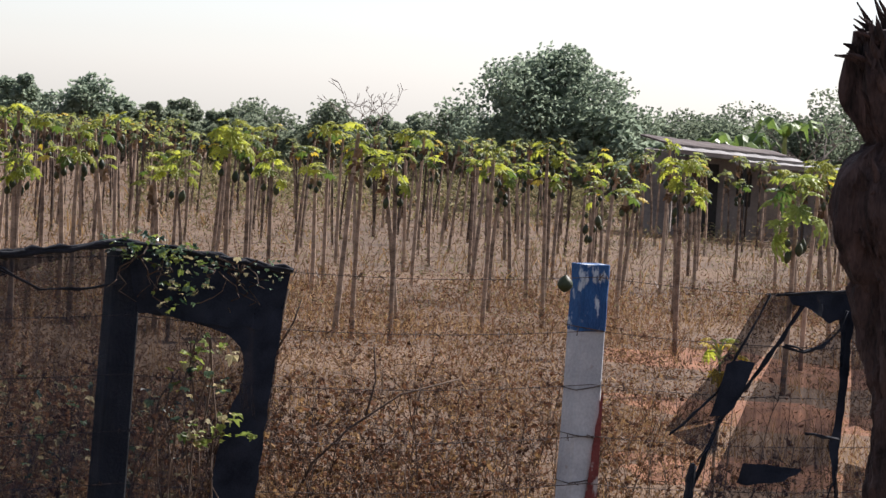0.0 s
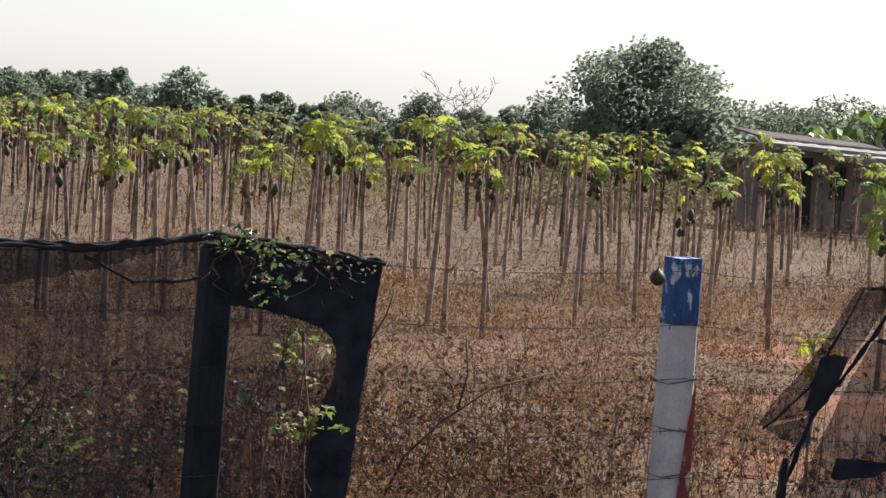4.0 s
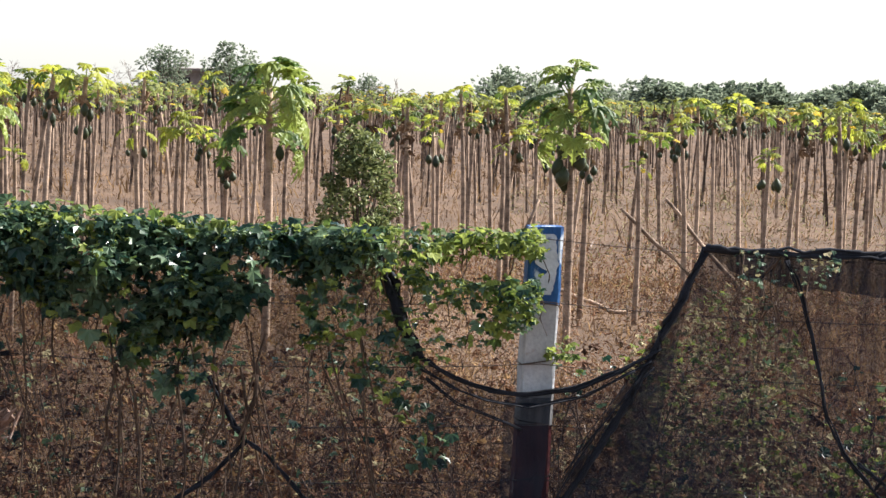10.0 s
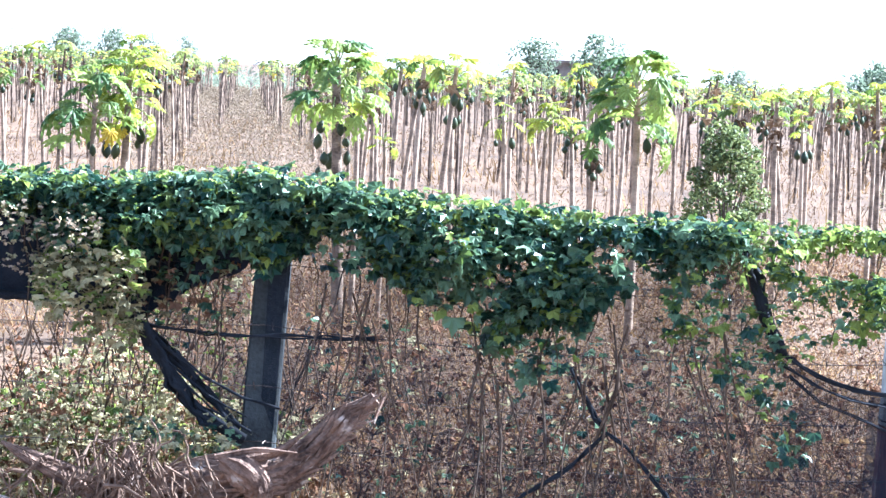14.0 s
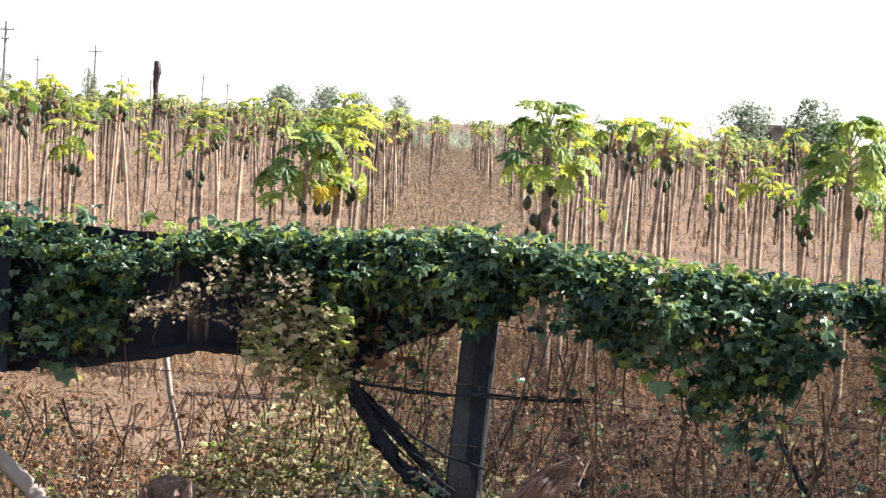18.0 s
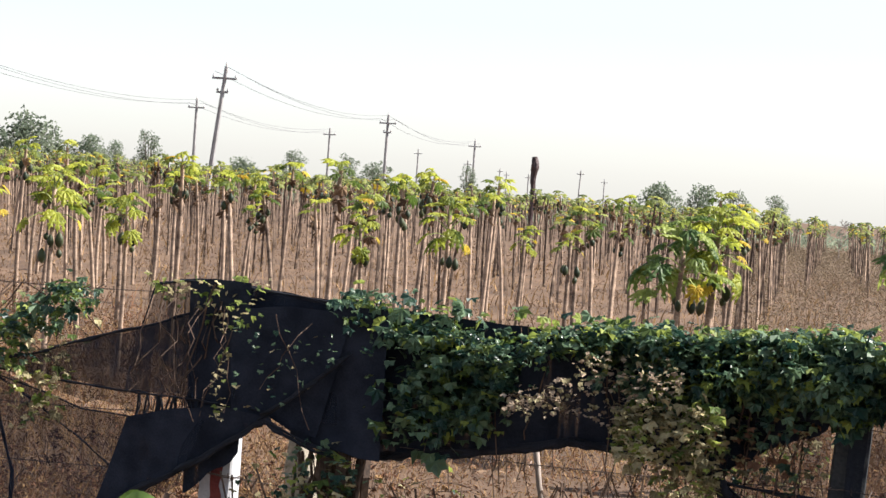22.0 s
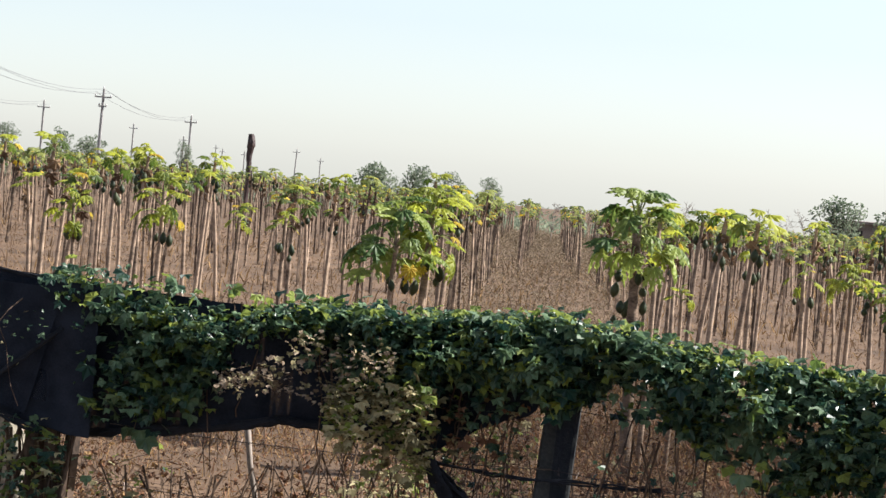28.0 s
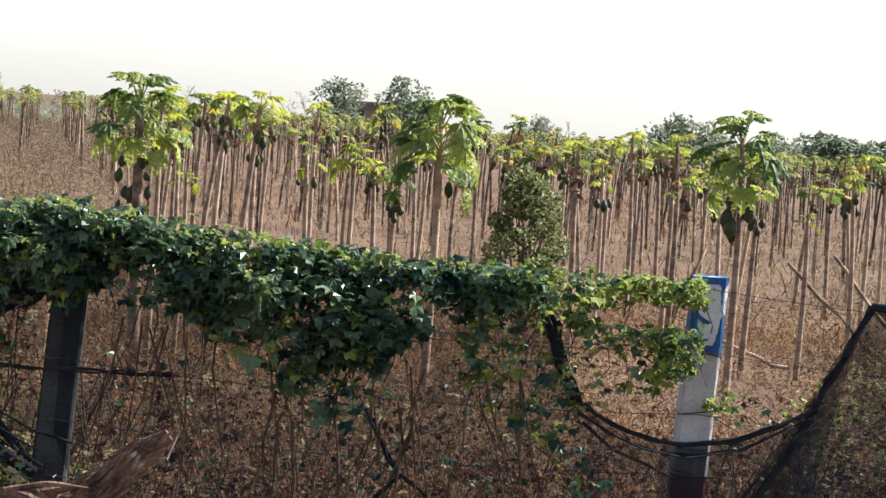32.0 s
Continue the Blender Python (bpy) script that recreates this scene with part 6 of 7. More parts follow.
for k in range(24):
    u = k / 23
    bx, bz = 7.17 + 0.28 * u + SPLIT.gauss(0, 0.012), 2.46 + 0.12 * u + SPLIT.gauss(0, 0.03)
    lean_ = -0.13 * (1 - u) - 0.04 + SPLIT.gauss(0, 0.03)
    up_ = 0.02 + 0.16 * u + SPLIT.uniform(-0.04, 0.10)
    yy = 9.24 + SPLIT.uniform(-0.06, 0.08)
    SPLINTERS.append(([(bx + 0.08, yy, bz - 0.08), (bx + lean_ * 0.4, yy, bz + up_ * 0.5), (bx + lean_, yy, bz + up_)], [0.034, 0.011, 0.003], "splinter"))
for k in range(26):
    a = SPLIT.randrange(3, len(DEAD_LINE) - 1)
    p = Vector(DEAD_LINE[a]).lerp(Vector(DEAD_LINE[a + 1]), SPLIT.random())
    edge = p.x - DEAD_WIDE[a] * 0.95
    yy = 9.2 + SPLIT.uniform(-0.05, 0.06)
    SPLINTERS.append(([(edge + 0.05, yy, p.z), (edge + SPLIT.uniform(-0.005, 0.02), yy - 0.02, p.z + 0.05), (edge + SPLIT.uniform(-0.035, 0.015), yy - 0.02, p.z + 0.10)], [0.022, 0.012, 0.002], "splinter"))
log("dark red dead trunk with a splintered top", "dead_tree", [(DEAD_LINE, DEAD_WIDE, "trunk")] + SPLINTERS, M_DEAD, 9, "dead tree", 44)


# ---- papaya plants near the fence ----
HEROES = [
    (3.60, 20.50, 2.15, 1.02, 16, 8, 0, 1, 0.052, "tall papaya plant with drooping green leaves and hanging fruits"),
    (1.10, 19.50, 2.05, 1.06, 18, 1, 0, 1, 0.055, "full green papaya plant with big drooping leaves"),
    (-1.09, 19.00, 2.04, 0.92, 13, 12, 0, 1, 0.075, "stout papaya plant with fruits down its stem"),
    (-2.85, 20.00, 1.90, 1.0, 16, 5, 3, 0, 0.055, "bushy papaya plant with yellowing leaves"),
    (-3.05, 19.60, 1.76, 0.95, 14, 3, 1, 1, 0.042, "green papaya plant leaning out of a thick clump"),
    (-5.72, 23.00, 1.81, 0.95, 12, 3, 2, 0, 0.045, "papaya plant with one bright yellow leaf"),
    (-1.06, 20.50, 2.03, 0.80, 9, 4, 1, 0, 0.040, "slender papaya plant beside a stouter one"),
    (-6.77, 24.00, 1.61, 0.80, 9, 3, 2, 0, 0.040, ""),
    (-9.40, 21.00, 1.71, 0.95, 12, 2, 2, 0, 0.042, "papaya plant with yellow lower leaves"),
    (-8.52, 20.50, 1.77, 0.95, 11, 5, 1, 0, 0.042, "papaya plant with long green fruits on its stem"),
    (-10.10, 22.00, 1.59, 0.90, 10, 3, 2, 0, 0.042, ""),
    (-8.83, 23.00, 1.64, 0.75, 9, 4, 1, 0, 0.040, ""),
    (-9.62, 18.60, 1.67, 0.75, 9, 1, 2, 0, 0.036, "small papaya plant with yellow-green leaves"),
    (12.12, 23.00, 1.84, 0.80, 9, 6, 0, 0, 0.042, "papaya plant with a cluster of green fruits"),
    (12.19, 24.00, 1.89, 0.85, 11, 1, 1, 0, 0.042, "papaya plant with a bright yellow-green top"),
    (9.68, 23.00, 1.69, 0.70, 9, 3, 0, 0, 0.034, "small papaya plant with a curved stem"),
    (15.03, 24.00, 1.65, 0.50, 6, 8, 2, 0, 0.042, "sparse papaya plant heavy with dark fruits"),
    (15.21, 22.50, 1.91, 0.85, 11, 7, 0, 0, 0.045, "papaya plant with pale leaves and many fruits"),
    (14.06, 19.00, 1.77, 0.95, 12, 5, 1, 1, 0.042, "papaya plant with bright leaves and round fruits"),
    (15.76, 21.00, 2.00, 0.80, 9, 0, 1, 0, 0.040, ""),
    (14.32, 25.00, 1.94, 0.70, 9, 3, 0, 0, 0.042, ""),
    (15.68, 26.00, 2.08, 0.70, 9, 2, 2, 0, 0.042, ""),
    (11.59, 26.00, 2.00, 0.95, 12, 2, 0, 0, 0.045, "taller papaya plant with a light green top"),
    (11.66, 25.00, 1.74, 0.75, 9, 4, 0, 0, 0.042, ""),
    (9.42, 25.00, 1.82, 0.75, 9, 4, 1, 0, 0.045, ""),
    (8.44, 24.00, 1.66, 0.70, 8, 2, 0, 0, 0.042, ""),
    (6.35, 25.00, 1.61, 0.50, 6, 2, 1, 0, 0.040, "thin papaya plant with one hanging fruit"),
    (8.16, 25.00, 1.71, 0.60, 7, 2, 2, 0, 0.042, ""),
    (7.98, 28.00, 2.06, 0.90, 10, 1, 2, 0, 0.045, ""),
    (8.44, 24.00, 1.61, 0.60, 8, 2, 1, 0, 0.040, ""),
    (0.54, 23.00, 1.78, 0.60, 8, 0, 1, 0, 0.042, ""),
    (0.16, 24.00, 1.73, 0.60, 6, 2, 1, 0, 0.045, ""),
    (4.86, 24.00, 1.53, 0.45, 5, 0, 1, 0, 0.045, ""),
    (3.85, 26.00, 1.61, 0.40, 4, 0, 2, 0, 0.042, ""),
    (2.96, 24.50, 1.77, 0.50, 6, 3, 2, 0, 0.036, ""),
    (6.09, 24.00, 1.66, 0.50, 6, 2, 1, 0, 0.038, ""),
    (8.22, 27.00, 1.83, 0.65, 8, 2, 1, 0, 0.040, ""),
    (7.39, 26.00, 2.05, 0.60, 8, 2, 1, 0, 0.050, ""),
    (7.86, 24.00, 1.67, 0.50, 7, 1, 1, 0, 0.036, ""),
    (-0.32, 24.00, 1.92, 0.55, 7, 3, 1, 0, 0.045, ""),
    (0.49, 23.00, 1.73, 0.65, 8, 0, 1, 0, 0.040, ""),
    (-0.85, 21.00, 1.52, 0.40, 5, 0, 0, 0, 0.035, "low papaya plant with a few small leaves"),
    (-4.99, 23.00, 1.70, 0.50, 6, 0, 2, 0, 0.036, ""),
    (-4.77, 24.00, 1.71, 0.55, 7, 4, 1, 0, 0.040, ""),
]
for i, (x, y, h, crown, leaves, fruits, yellow, rich, radius, label) in enumerate(HEROES):
    papaya(x, y, h + 0.10 * crown, crown, leaves, fruits, yellow, bool(rich), radius, seed=100 + i, label=label or ("papaya plant with a ringed grey stem and sparse top" if i % 2 else "thin papaya plant with pale leaves and dark fruits"), hang=0.03 if leaves > 12 else 0.0)


def leaning_stick(x, y, dx, dz, r, label, seed):
    s = thing("fallen_papaya", label, "dead papaya", (x, y, ground_z(x, y)), group="fallen papaya stems")
    rng = random.Random(seed)
    pts = [(dx * t / 6, 0.1 * t / 6, dz * t / 6 + 0.02 * rng.gauss(0, 1)) for t in range(7)]
    part("shaft", Geo().add(*tube(pts, [r * (1 - 0.06 * t) for t in range(7)], 7, True, 0.08, rng)), M_TRUNK, s, smooth=True)


for i, (x, y, dx, dz, r) in enumerate(((6.4, 27, -1.1, 1.0, 0.03), (6.9, 28, -0.9, 1.1, 0.03), (5.0, 25, -1.0, 0.35, 0.025), (2.2, 28, 0.5, 0.35, 0.035), (4.5, 30, 0.4, 0.9, 0.03), (-6.6, 26, 0.5, 0.6, 0.03), (9.0, 26, -0.5, 0.9, 0.025))):
    leaning_stick(x, y, dx, dz, r, "dead papaya stem leaning among the plants", i)

for i, (x, y, top) in enumerate(((-7.79, 15.0, 1.25), (-7.25, 15.0, 1.02), (-7.15, 16.0, 0.80), (-9.35, 17.0, 1.25))):
    leaning_stick(x, y, 0.06, top - ground_z(x, y), 0.034, "topless pale papaya stem standing behind the net", 20 + i)

# shrub among the plants, and a young plant with yellow leaves by the net
def shrub(x, y, height, width, label, seed):
    rng = random.Random(seed)
    t = thing("shrub", label, "shrub", (x, y, ground_z(x, y)))
    wood, crown, centers, radii = Geo(), Geo(), [], []
    for i in range(26):
        u = (i + 0.5) / 26
        ring = width * 0.5 * math.sin(math.pi * min(0.97, 0.18 + 0.78 * u)) ** 0.8
        az = i * 2.4
        c = Vector((math.cos(az) * ring * 0.72, math.sin(az) * ring * 0.72, height * (0.12 + 0.82 * u)))
        centers.append(c)
        radii.append(width * rng.uniform(0.13, 0.2))
        wood.add(*tube([(0, 0, 0), (c.x * 0.4, c.y * 0.4, c.z * 0.6), tuple(c)], [0.014, 0.009, 0.003], 5, False))
    part("branch_work", wood, M_BARK, t)
    leaf_cloud(crown, centers, radii, 5200, 0.026, rng)
    tagged(part("crown", crown, M_SHRUB, t), kind="stuff")


shrub(2.40, 26.0, 1.78, 0.90, "dense olive green shrub standing among the papaya plants", 61)
YOUNG = papaya(9.15, 13.0, 0.98, 0.55, 7, 1, 5, False, 0.018, seed=200, label="young papaya plant with yellow leaves behind the torn net")
for k, leaf_ob in enumerate([c for c in YOUNG.children if c.name.startswith("leaf") and not c.name.startswith("leaf_stalk")]):
    if k % 3:
        leaf_ob.data = LEAF_MESH["yellow"][k % 4]


def broad_leaf(x, y, z, length, width, label):
    """A wide bright leaf on a bent stalk, ribbed along the middle."""
    t = thing("broad_leaf_plant", label, "plant", (x, y, ground_z(x, y)))
    base = z - ground_z(x, y)
    part("stalk", Geo().add(*tube([(0, 0, -0.05), (-0.05, 0, base * 0.6), (-0.2, 0, base)], [0.012, 0.01, 0.008], 6, False)), M_STALK, t)
    for k, (az, roll, sc) in enumerate(((0.1, 0.5, 1.0), (0.35, -0.5, 0.8))):
        g, vs, fs = Geo(), [], []
        n = 9
        for i in range(n):
            u = i / (n - 1)
            w = width / 2 * math.sin(math.pi * min(0.98, 0.06 + 0.92 * u)) ** 0.6
            for v in (-1, -0.5, 0, 0.5, 1):
                vs.append((length * u, w * v, 0.10 * math.sin(math.pi * u) + 0.05 * abs(v) + 0.006 * math.sin(12 * u + 3 * v)))
        for i in range(n - 1):
            for j in range(4):
                fs.append((i * 5 + j, i * 5 + j + 1, (i + 1) * 5 + j + 1, (i + 1) * 5 + j))
        m = Matrix.Translation((-0.2, 0, base + 0.03 * k)) @ Matrix.Rotation(az, 4, "Z") @ Matrix.Rotation(roll, 4, "X") @ Matrix.Diagonal((sc, sc, sc, 1))
        part("leaf", g.add(turned(vs, m), fs), M_BANANA, t, smooth=True)


broad_leaf(-3.58, 9.5, 0.62, 0.34, 0.16, "low plant with broad bright green leaves before the fence")
broad_leaf(-3.50, 9.62, 0.66, 0.30, 0.13, "low plant with darker broad leaves beside a brighter one")


def gourd(x, z, seed):
    t = thing("wild_gourd", "small round green gourd hanging on the barbed wire", "gourd", (x, FENCE_Y - 0.10, z))
    part("fruit", Geo().add(np.array(fruit_shape(0.085, 0.085, 12, 9)[0]), fruit_shape(0.085, 0.085, 12, 9)[1]), M_FRUIT, t, smooth=True)
    part("tendril", Geo().add(*tube([(0, 0, -0.005), (0.006, 0, 0.02), (0, 0, 0.05)], 0.003, 4, False)), M_STEM, t)


gourd(6.70, 1.30, 1)


# ---- hut beyond the field ----
def polar(bearing, dist):
    """Place on the ground at a bearing (degrees left of the fence's normal) and distance."""
    b = math.radians(bearing)
    return -dist * math.sin(b), dist * math.cos(b)


def hut():
    x0, y0 = polar(-33.0, 70)
    x1, y1 = polar(-37.7, 70)
    z = ground_z((x0 + x1) / 2, (y0 + y1) / 2)
    h = thing("field_hut", "low block hut with brown sheet roofs behind the plants", "hut", (x0, y0, z))
    h.rotation_euler = (0, 0, math.atan2(y1 - y0, x1 - x0))

    def slab(name, a, b, y_a, y_b, z_a, z_b, thick, mat, label=""):
        vs = [(a, y_a, z_a), (b, y_a, z_b), (b, y_b, z_b), (a, y_b, z_a), (a, y_a, z_a + thick), (b, y_a, z_b + thick), (b, y_b, z_b + thick), (a, y_b, z_a + thick)]
        fs = [(3, 2, 1, 0), (4, 5, 6, 7), (0, 1, 5, 4), (1, 2, 6, 5), (2, 3, 7, 6), (3, 0, 4, 7)]
        return part(name, Geo().add(vs, fs), mat, h, label)

    def roof(back, front, label="", mat=M_ROOF):
        """A sloping sheet with battens showing at its edges; a pale strip paints the sunlit front."""
        (bx0, bz0, bx1, bz1, by), (fx0, fz0, fx1, fz1, fy) = back, front
        vs, fs, n = [], [], 14
        for k in range(n + 1):
            u = k / n
            lift = 0.02 * (k % 2)
            b = (bx0 + (bx1 - bx0) * u, by, bz0 + (bz1 - bz0) * u + lift)
            f = (fx0 + (fx1 - fx0) * u, fy, fz0 + (fz1 - fz0) * u + lift)
            vs += [b, f, (b[0], b[1], b[2] - 0.05), (f[0], f[1], f[2] - 0.05)]
        for k in range(n):
            a, c = 4 * k, 4 * k + 4
            fs += [(a, a + 1, c + 1, c), (a + 2, c + 2, c + 3, a + 3), (a + 1, a + 3, c + 3, c + 1), (a, c, c + 2, a + 2)]
        fs += [(0, 2, 3, 1), (4 * n, 4 * n + 1, 4 * n + 3, 4 * n + 2)]
        part("roof", Geo().add(vs, fs), mat, h, label)
        # Added pale strip: sunlight on the roof's front line, done in colour.
        edge = [(fx0, fy - 0.02, fz0 - 0.08), (fx1, fy - 0.02, fz1 - 0.08), (fx1, fy - 0.02, fz1 + 0.035), (fx0, fy - 0.02, fz0 + 0.035)]
        edge += [(x, y - 0.03, z) for x, y, z in edge]
        part("fascia", Geo().add(edge, [(0, 1, 2, 3), (7, 6, 5, 4), (0, 4, 5, 1), (1, 5, 6, 2), (2, 6, 7, 3), (3, 7, 4, 0)]), M_TWIG, h, "pale strip standing in for the sunlit roof edge")

    roof((-0.1, 2.66, 3.7, 2.40, 3.4), (1.0, 2.46, 4.2, 2.30, 0.5), "brown sheet roof with its shadow in the colour")
    # These two sheets use a lighter grey that paints sun on their tops.
    roof((1.0, 2.42, 4.3, 2.27, 0.48), (1.05, 2.34, 4.5, 2.19, -0.9), "lower grey lean-to sheet roof", M_POLE)
    roof((2.6, 2.20, 6.3, 2.10, -0.95), (2.65, 2.15, 6.4, 2.04, -1.9), "lowest grey sheet roof", M_POLE)
    slab("gable_wall", 0.15, 0.95, 0.62, 3.2, 0.0, 0.0, 2.30, M_WALL)
    slab("wall", 1.0, 4.1, 0.55, 0.70, 0.0, 0.0, 2.16, M_WALL)
    slab("wall", 4.15, 6.1, -0.30, -0.14, 0.0, 0.0, 2.0, M_WALL)
    # Dark panels on the solid wall paint the shade of its openings.
    slab("doorway", 1.5, 2.2, 0.515, 0.545, 0.0, 0.0, 2.0, M_DARK, "dark panel standing in for the unlit doorway")
    slab("doorway", 2.7, 3.1, 0.515, 0.545, 0.9, 0.9, 0.9, M_DARK, "dark panel standing in for the unlit window")
    for px in (1.2, 2.9, 4.5):
        part("roof_post", Geo().add(*tube([(px, -0.75, 0), (px, -0.75, 2.1)], 0.05, 7)), M_CONC, h)


hut()

# ---- far trees ----
def far_tree(bearing, top, width, dist, leaves, seed, mat=None, label="rounded dark green tree beyond the field", size=None, trunk=0.18, clumps=11, name="tree"):
    """top, width: degrees above eye level and across."""
    x, y = polar(bearing, dist)
    z0 = ground_z(x, y)
    h = EYE + dist * math.tan(math.radians(top)) - z0
    w = dist * math.radians(width)
    return tree(name, label, x, y, h * 1.12, w * 1.3, clumps, leaves, size or 0.055 * w, mat or M_TREE, seed, trunk)


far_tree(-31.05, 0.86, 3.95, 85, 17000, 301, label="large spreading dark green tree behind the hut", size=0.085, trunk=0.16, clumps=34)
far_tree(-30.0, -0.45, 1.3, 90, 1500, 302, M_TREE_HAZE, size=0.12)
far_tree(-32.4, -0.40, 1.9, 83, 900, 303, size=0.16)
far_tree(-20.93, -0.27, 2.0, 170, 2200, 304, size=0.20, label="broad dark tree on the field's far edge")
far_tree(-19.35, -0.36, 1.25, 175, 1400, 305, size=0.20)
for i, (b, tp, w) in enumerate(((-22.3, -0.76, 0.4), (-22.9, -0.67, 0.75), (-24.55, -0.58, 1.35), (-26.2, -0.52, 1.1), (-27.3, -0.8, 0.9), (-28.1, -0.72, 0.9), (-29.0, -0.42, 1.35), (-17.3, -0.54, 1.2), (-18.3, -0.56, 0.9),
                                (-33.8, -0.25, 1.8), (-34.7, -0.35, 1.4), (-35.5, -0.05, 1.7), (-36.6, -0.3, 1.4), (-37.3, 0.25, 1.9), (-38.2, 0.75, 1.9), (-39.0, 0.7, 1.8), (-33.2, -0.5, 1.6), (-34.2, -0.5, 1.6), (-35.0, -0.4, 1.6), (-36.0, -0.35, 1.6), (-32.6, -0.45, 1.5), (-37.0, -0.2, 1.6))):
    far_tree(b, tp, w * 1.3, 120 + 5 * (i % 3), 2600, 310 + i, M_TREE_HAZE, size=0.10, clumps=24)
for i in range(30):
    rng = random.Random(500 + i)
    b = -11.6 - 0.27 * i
    far_tree(b, -0.62 + rng.uniform(-0.12, 0.20), rng.uniform(0.9, 1.4), 250 + rng.uniform(-12, 12), 900, 340 + i, M_TREE_HAZE, "haze-coloured green tree of the distant wood", size=0.26)
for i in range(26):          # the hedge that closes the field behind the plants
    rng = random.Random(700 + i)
    far_tree(-21.6 - 0.46 * i, -0.95 + rng.uniform(-0.12, 0.16), rng.uniform(0.9, 1.4), 128 + rng.uniform(-6, 6), 1500, 720 + i, M_TREE_HAZE, "low haze-coloured tree of the hedge behind the field", size=0.11, trunk=0.05)
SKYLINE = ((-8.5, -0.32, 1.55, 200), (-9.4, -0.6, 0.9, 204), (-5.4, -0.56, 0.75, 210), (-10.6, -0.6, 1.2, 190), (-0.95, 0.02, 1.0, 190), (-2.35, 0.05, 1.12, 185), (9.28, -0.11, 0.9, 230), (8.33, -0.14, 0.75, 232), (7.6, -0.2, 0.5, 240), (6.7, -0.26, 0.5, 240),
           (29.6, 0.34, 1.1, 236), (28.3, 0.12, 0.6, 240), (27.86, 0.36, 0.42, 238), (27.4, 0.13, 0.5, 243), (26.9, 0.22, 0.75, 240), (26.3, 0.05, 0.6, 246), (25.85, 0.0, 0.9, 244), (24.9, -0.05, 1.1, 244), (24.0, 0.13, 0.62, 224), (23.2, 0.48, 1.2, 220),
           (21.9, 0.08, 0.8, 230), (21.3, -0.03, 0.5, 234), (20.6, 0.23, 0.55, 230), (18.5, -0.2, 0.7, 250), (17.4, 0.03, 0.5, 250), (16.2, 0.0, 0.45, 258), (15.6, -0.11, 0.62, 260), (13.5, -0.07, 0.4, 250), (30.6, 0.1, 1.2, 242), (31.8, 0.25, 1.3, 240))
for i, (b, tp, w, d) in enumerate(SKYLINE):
    far_tree(b, tp, w * 1.3, d, 1700, 380 + i, M_TREE_HAZE, "lone haze-coloured tree on the skyline", size=0.036 * d * math.radians(w), clumps=26, trunk=0.06)
for b, top, w, d, sd in ((-27.2, 0.55, 1.7, 95, 1), (-0.3, -0.2, 0.9, 150, 2), (0.5, -0.35, 0.8, 150, 3), (2.6, -0.2, 0.9, 150, 4), (5.3, -0.5, 0.7, 150, 5), (-5.9, -0.45, 0.8, 150, 6), (-36.9, 0.5, 1.4, 100, 7)):
    x, y = polar(b, d)
    bare_tree(x, y, EYE + d * math.tan(math.radians(top)) - ground_z(x, y), 3, sd)


def palm_top(b, tp, d, seed):
    """A banana plant: stout stem and long torn leaves."""
    x, y = polar(b, d)
    rng = random.Random(seed)
    t = thing("banana_plant", "banana plant with long arching leaves beyond the hut", "banana plant", (x, y, ground_z(x, y)))
    h = EYE + d * math.tan(math.radians(tp)) - ground_z(x, y) - 1.0
    part("trunk", Geo().add(*tube([(0, 0, -0.1), (0, 0, h * 0.6), (0, 0, h)], [0.14, 0.12, 0.07], 8)), M_STALK, t)
    for i in range(9):
        az, g, vs, fs = i * 2.4, Geo(), [], []
        for k in range(8):
            u = k / 7
            r, z = 1.5 * u, h + 1.1 * math.sin(1.9 * u) * (0.5 + 0.5 * rng.random()) - 0.7 * u * u
            w = 0.22 * math.sin(math.pi * min(0.97, 0.1 + 0.88 * u))
            for v in (-1, 0, 1):
                vs.append((math.cos(az) * r - math.sin(az) * w * v, math.sin(az) * r + math.cos(az) * w * v, z - 0.08 * abs(v)))
        for k in range(7):
            for v in range(2):
                fs.append((k * 3 + v, k * 3 + v + 1, k * 3 + v + 4, k * 3 + v + 3))
        part("leaf", g.add(vs, fs), M_BANANA, t)


palm_top(-36.2, -0.05, 92, 1)
palm_top(-35.2, -0.45, 90, 2)

# flat-roofed house between the far trees
hx, hy = polar(-1.95, 205)
house = thing("farm_house", "distant low flat-roofed farm house between two trees", "house", (hx, hy, ground_z(hx, hy)))
hz = EYE + 205 * math.tan(math.radians(-0.47)) - ground_z(hx, hy)
part("wall", Geo().add(*box(-4.2, 4.2, -2.5, 2.5, 0, hz - 0.2, 0.05)), M_WALL, house)
part("roof", Geo().add(*box(-4.6, 4.6, -2.9, 2.9, hz - 0.2, hz, 0.05)), M_WALL, house)
# Dark boxes on the wall paint unlit windows.
for k in (-2.2, 1.8):
    part("window", Geo().add(*box(k - 0.5, k + 0.5, -2.54, -2.50, hz - 1.6, hz - 0.7)), M_DARK, house)

# brick cistern half hidden by the stems
cis = thing("cistern", "low brown brick cistern among the far stems", "cistern", (-34.0, 60.0, ground_z(-34.0, 60.0)))
part("wall", Geo().add(*box(-0.55, 0.55, -0.5, 0.5, 0, 1.25, 0.08)), M_BARK, cis)
part("rim", Geo().add(*box(-0.60, 0.60, -0.55, 0.55, 1.25, 1.36, 0.08)), M_WALL, cis)

# tall charred stem above the field
dx_, dy_ = polar(12.12, 120)
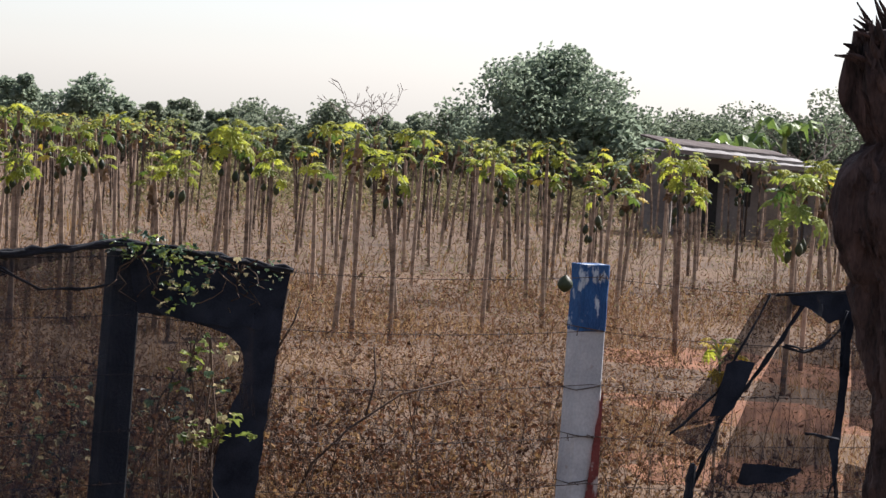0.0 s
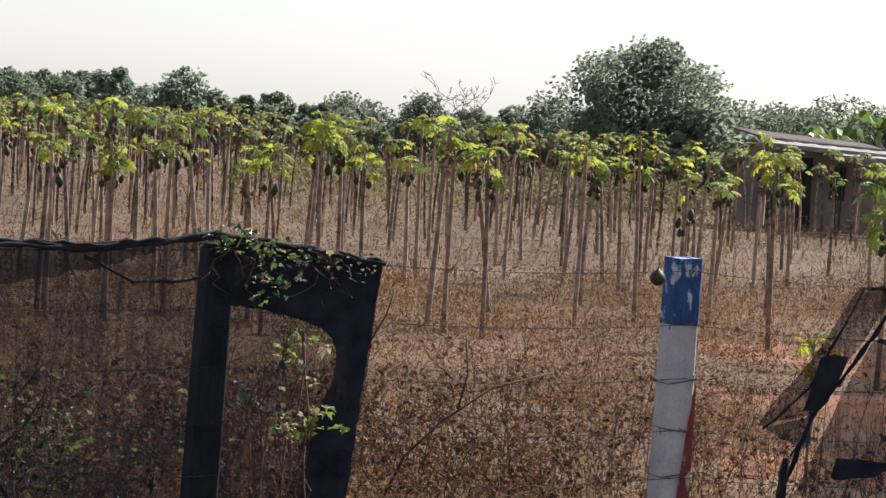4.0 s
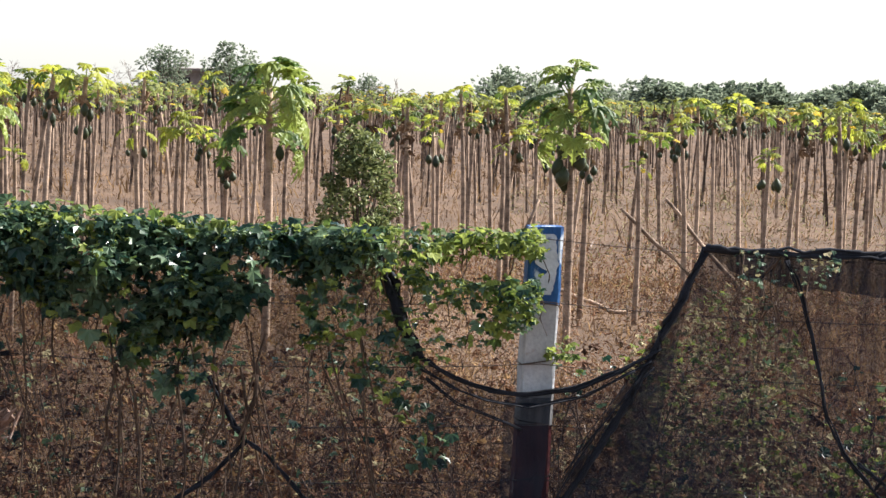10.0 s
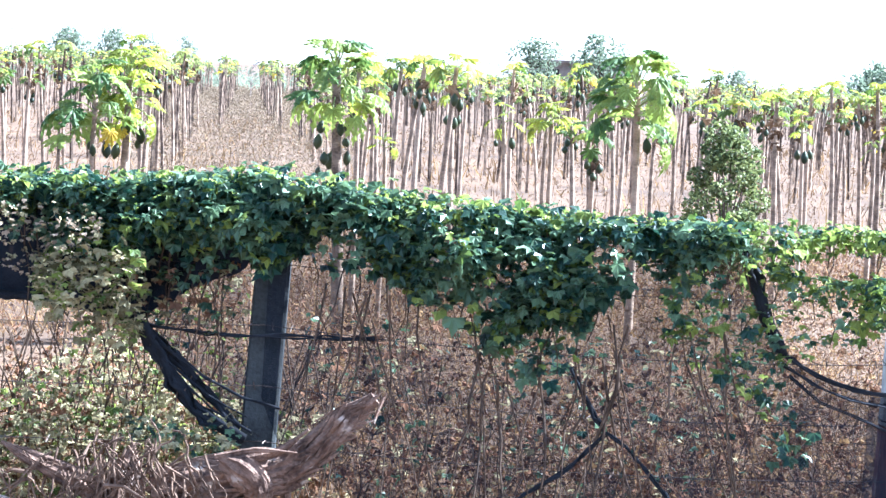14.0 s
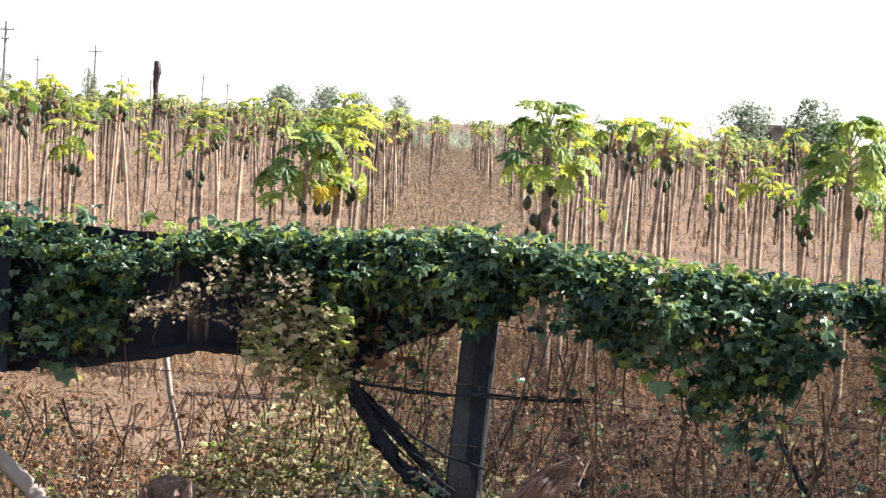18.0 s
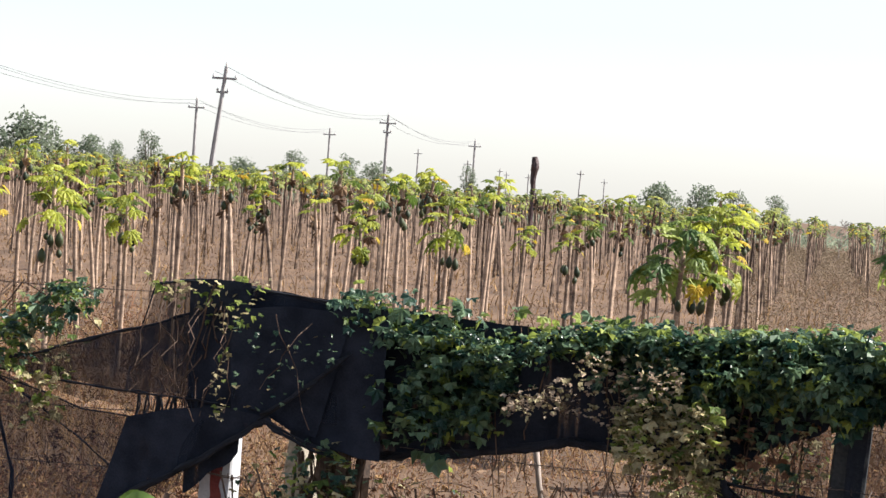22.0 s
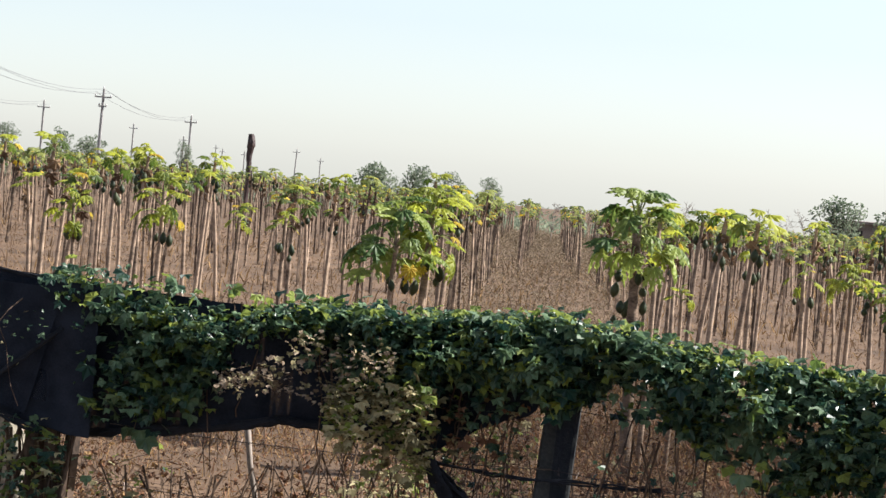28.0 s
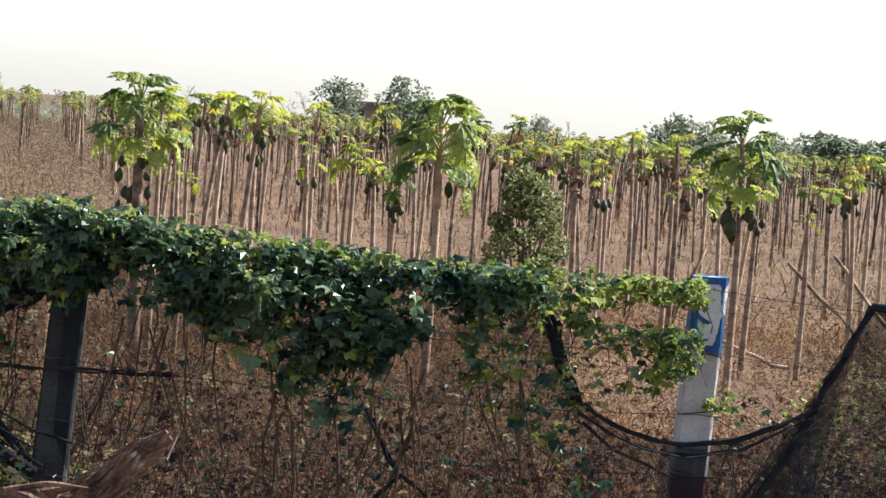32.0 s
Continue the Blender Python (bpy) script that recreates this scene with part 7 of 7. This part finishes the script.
log("tall dark dead stem wrapped in withered growth", "dead_palm", [([(dx_, dy_, ground_z(dx_, dy_)), (dx_ + 0.1, dy_, 0.8), (dx_ + 0.05, dy_, 1.7), (dx_ + 0.12, dy_, 2.3), (dx_ + 0.06, dy_, 2.75)], [0.10, 0.11, 0.12, 0.19, 0.12], "trunk")], M_POLE_DARK, 12, "dead tree")


# ---- power lines ----
def power_pole(b, top, d, lean=0.0, arms=1, dark=False, seed=0):
    x, y = polar(b, d)
    z0 = ground_z(x, y)
    h = EYE + d * math.tan(math.radians(top)) - z0
    mat = M_POLE_DARK if dark else M_POLE
    p = thing("power_pole", "dark steel power pole with crossarms and a bracket" if dark else "slim grey concrete power pole with a crossarm", "power pole", (x, y, z0), group="poles of the power lines")
    part("shaft", Geo().add(*tube([(0, 0, -0.3), (lean * h * 0.5, 0, h * 0.5), (lean * h, 0, h)], [0.17, 0.14, 0.11], 8)), mat, p)
    for k in range(arms):
        z = h - 0.7 - 0.8 * k
        half = 0.75 if not k else 0.35
        arm = part("crossarm", Geo().add(*box(-half + lean * z, half + lean * z, -0.07, 0.07, z - 0.06, z + 0.06)), mat, p)
        for s in (-1, 1):
            part("insulator", Geo().add(*tube([(lean * z + s * half * 0.9, 0, z + 0.06), (lean * z + s * half * 0.9, 0, z + 0.14), (lean * z + s * half * 0.9, 0, z + 0.24)], [0.05, 0.075, 0.03], 7)), M_PORCELAIN, arm)
    part("insulator", Geo().add(*tube([(lean * h, 0, h), (lean * h, 0, h + 0.12), (lean * h, 0, h + 0.22)], [0.05, 0.075, 0.03], 7)), M_PORCELAIN, p)
    if dark:
        for s, zz in ((-1, 1.35), (1, 0.95)):
            part("brace", Geo().add(*tube([(lean * h, 0, h - 1.9), (lean * h + s * 0.42, 0, h - zz)], 0.06, 6)), mat, p)
        part("bracket", Geo().add(*box(-1.25, -0.35, -0.1, 0.1, h - 0.62, h - 0.55)), mat, p)
        part("rod", Geo().add(*tube([(-0.72, 0, h - 0.9), (-0.72, 0, h - 0.58)], 0.06, 6)), M_PORCELAIN, p)
    return Vector((x + lean * h, y, z0 + h))


POLE_LINE_A = [power_pole(28.9, 3.06, 99, 0.01, 2, True), power_pole(25.45, 1.89, 150), power_pole(19.61, 1.02, 225), power_pole(16.65, 0.58, 305), power_pole(14.67, 0.25, 440), power_pole(12.84, -0.05, 640)]
POLE_LINE_B = [power_pole(19.30, 1.79, 150, 0.10, 2), power_pole(15.40, 0.96, 225, 0.01, 2), power_pole(13.43, 0.53, 305), power_pole(12.2, -0.13, 520), power_pole(12.69, -0.12, 620)]
for b, tp, d in ((13.56, 0.08, 470), (11.08, 0.02, 520), (10.52, -0.14, 600)):
    power_pole(b, tp, d, 0.03 if b > 11 and b < 11.5 else 0.0)


def line_wire(a, b, sag, off):
    t = thing("power_line", "thin sagging power line between two poles", "power line", (0, 0, 0), group="wires of the power lines")
    pts = []
    for i in range(13):
        u = i / 12
        p = a.lerp(b, u)
        pts.append((p.x + off, p.y, p.z - 0.45 * abs(off) - 4 * sag * u * (1 - u)))
    part("strand", Geo().add(*tube(pts, 0.016, 4, False)), M_WIRE, t)


BEYOND = POLE_LINE_A[0] + Vector((-60, -25, 0.5))
for pts in ([BEYOND] + POLE_LINE_A[:4], POLE_LINE_B[:3]):
    for a, b in zip(pts, pts[1:]):
        for off in (-0.68, 0.0, 0.68):
            line_wire(a, b, (b - a).length * 0.012, off)
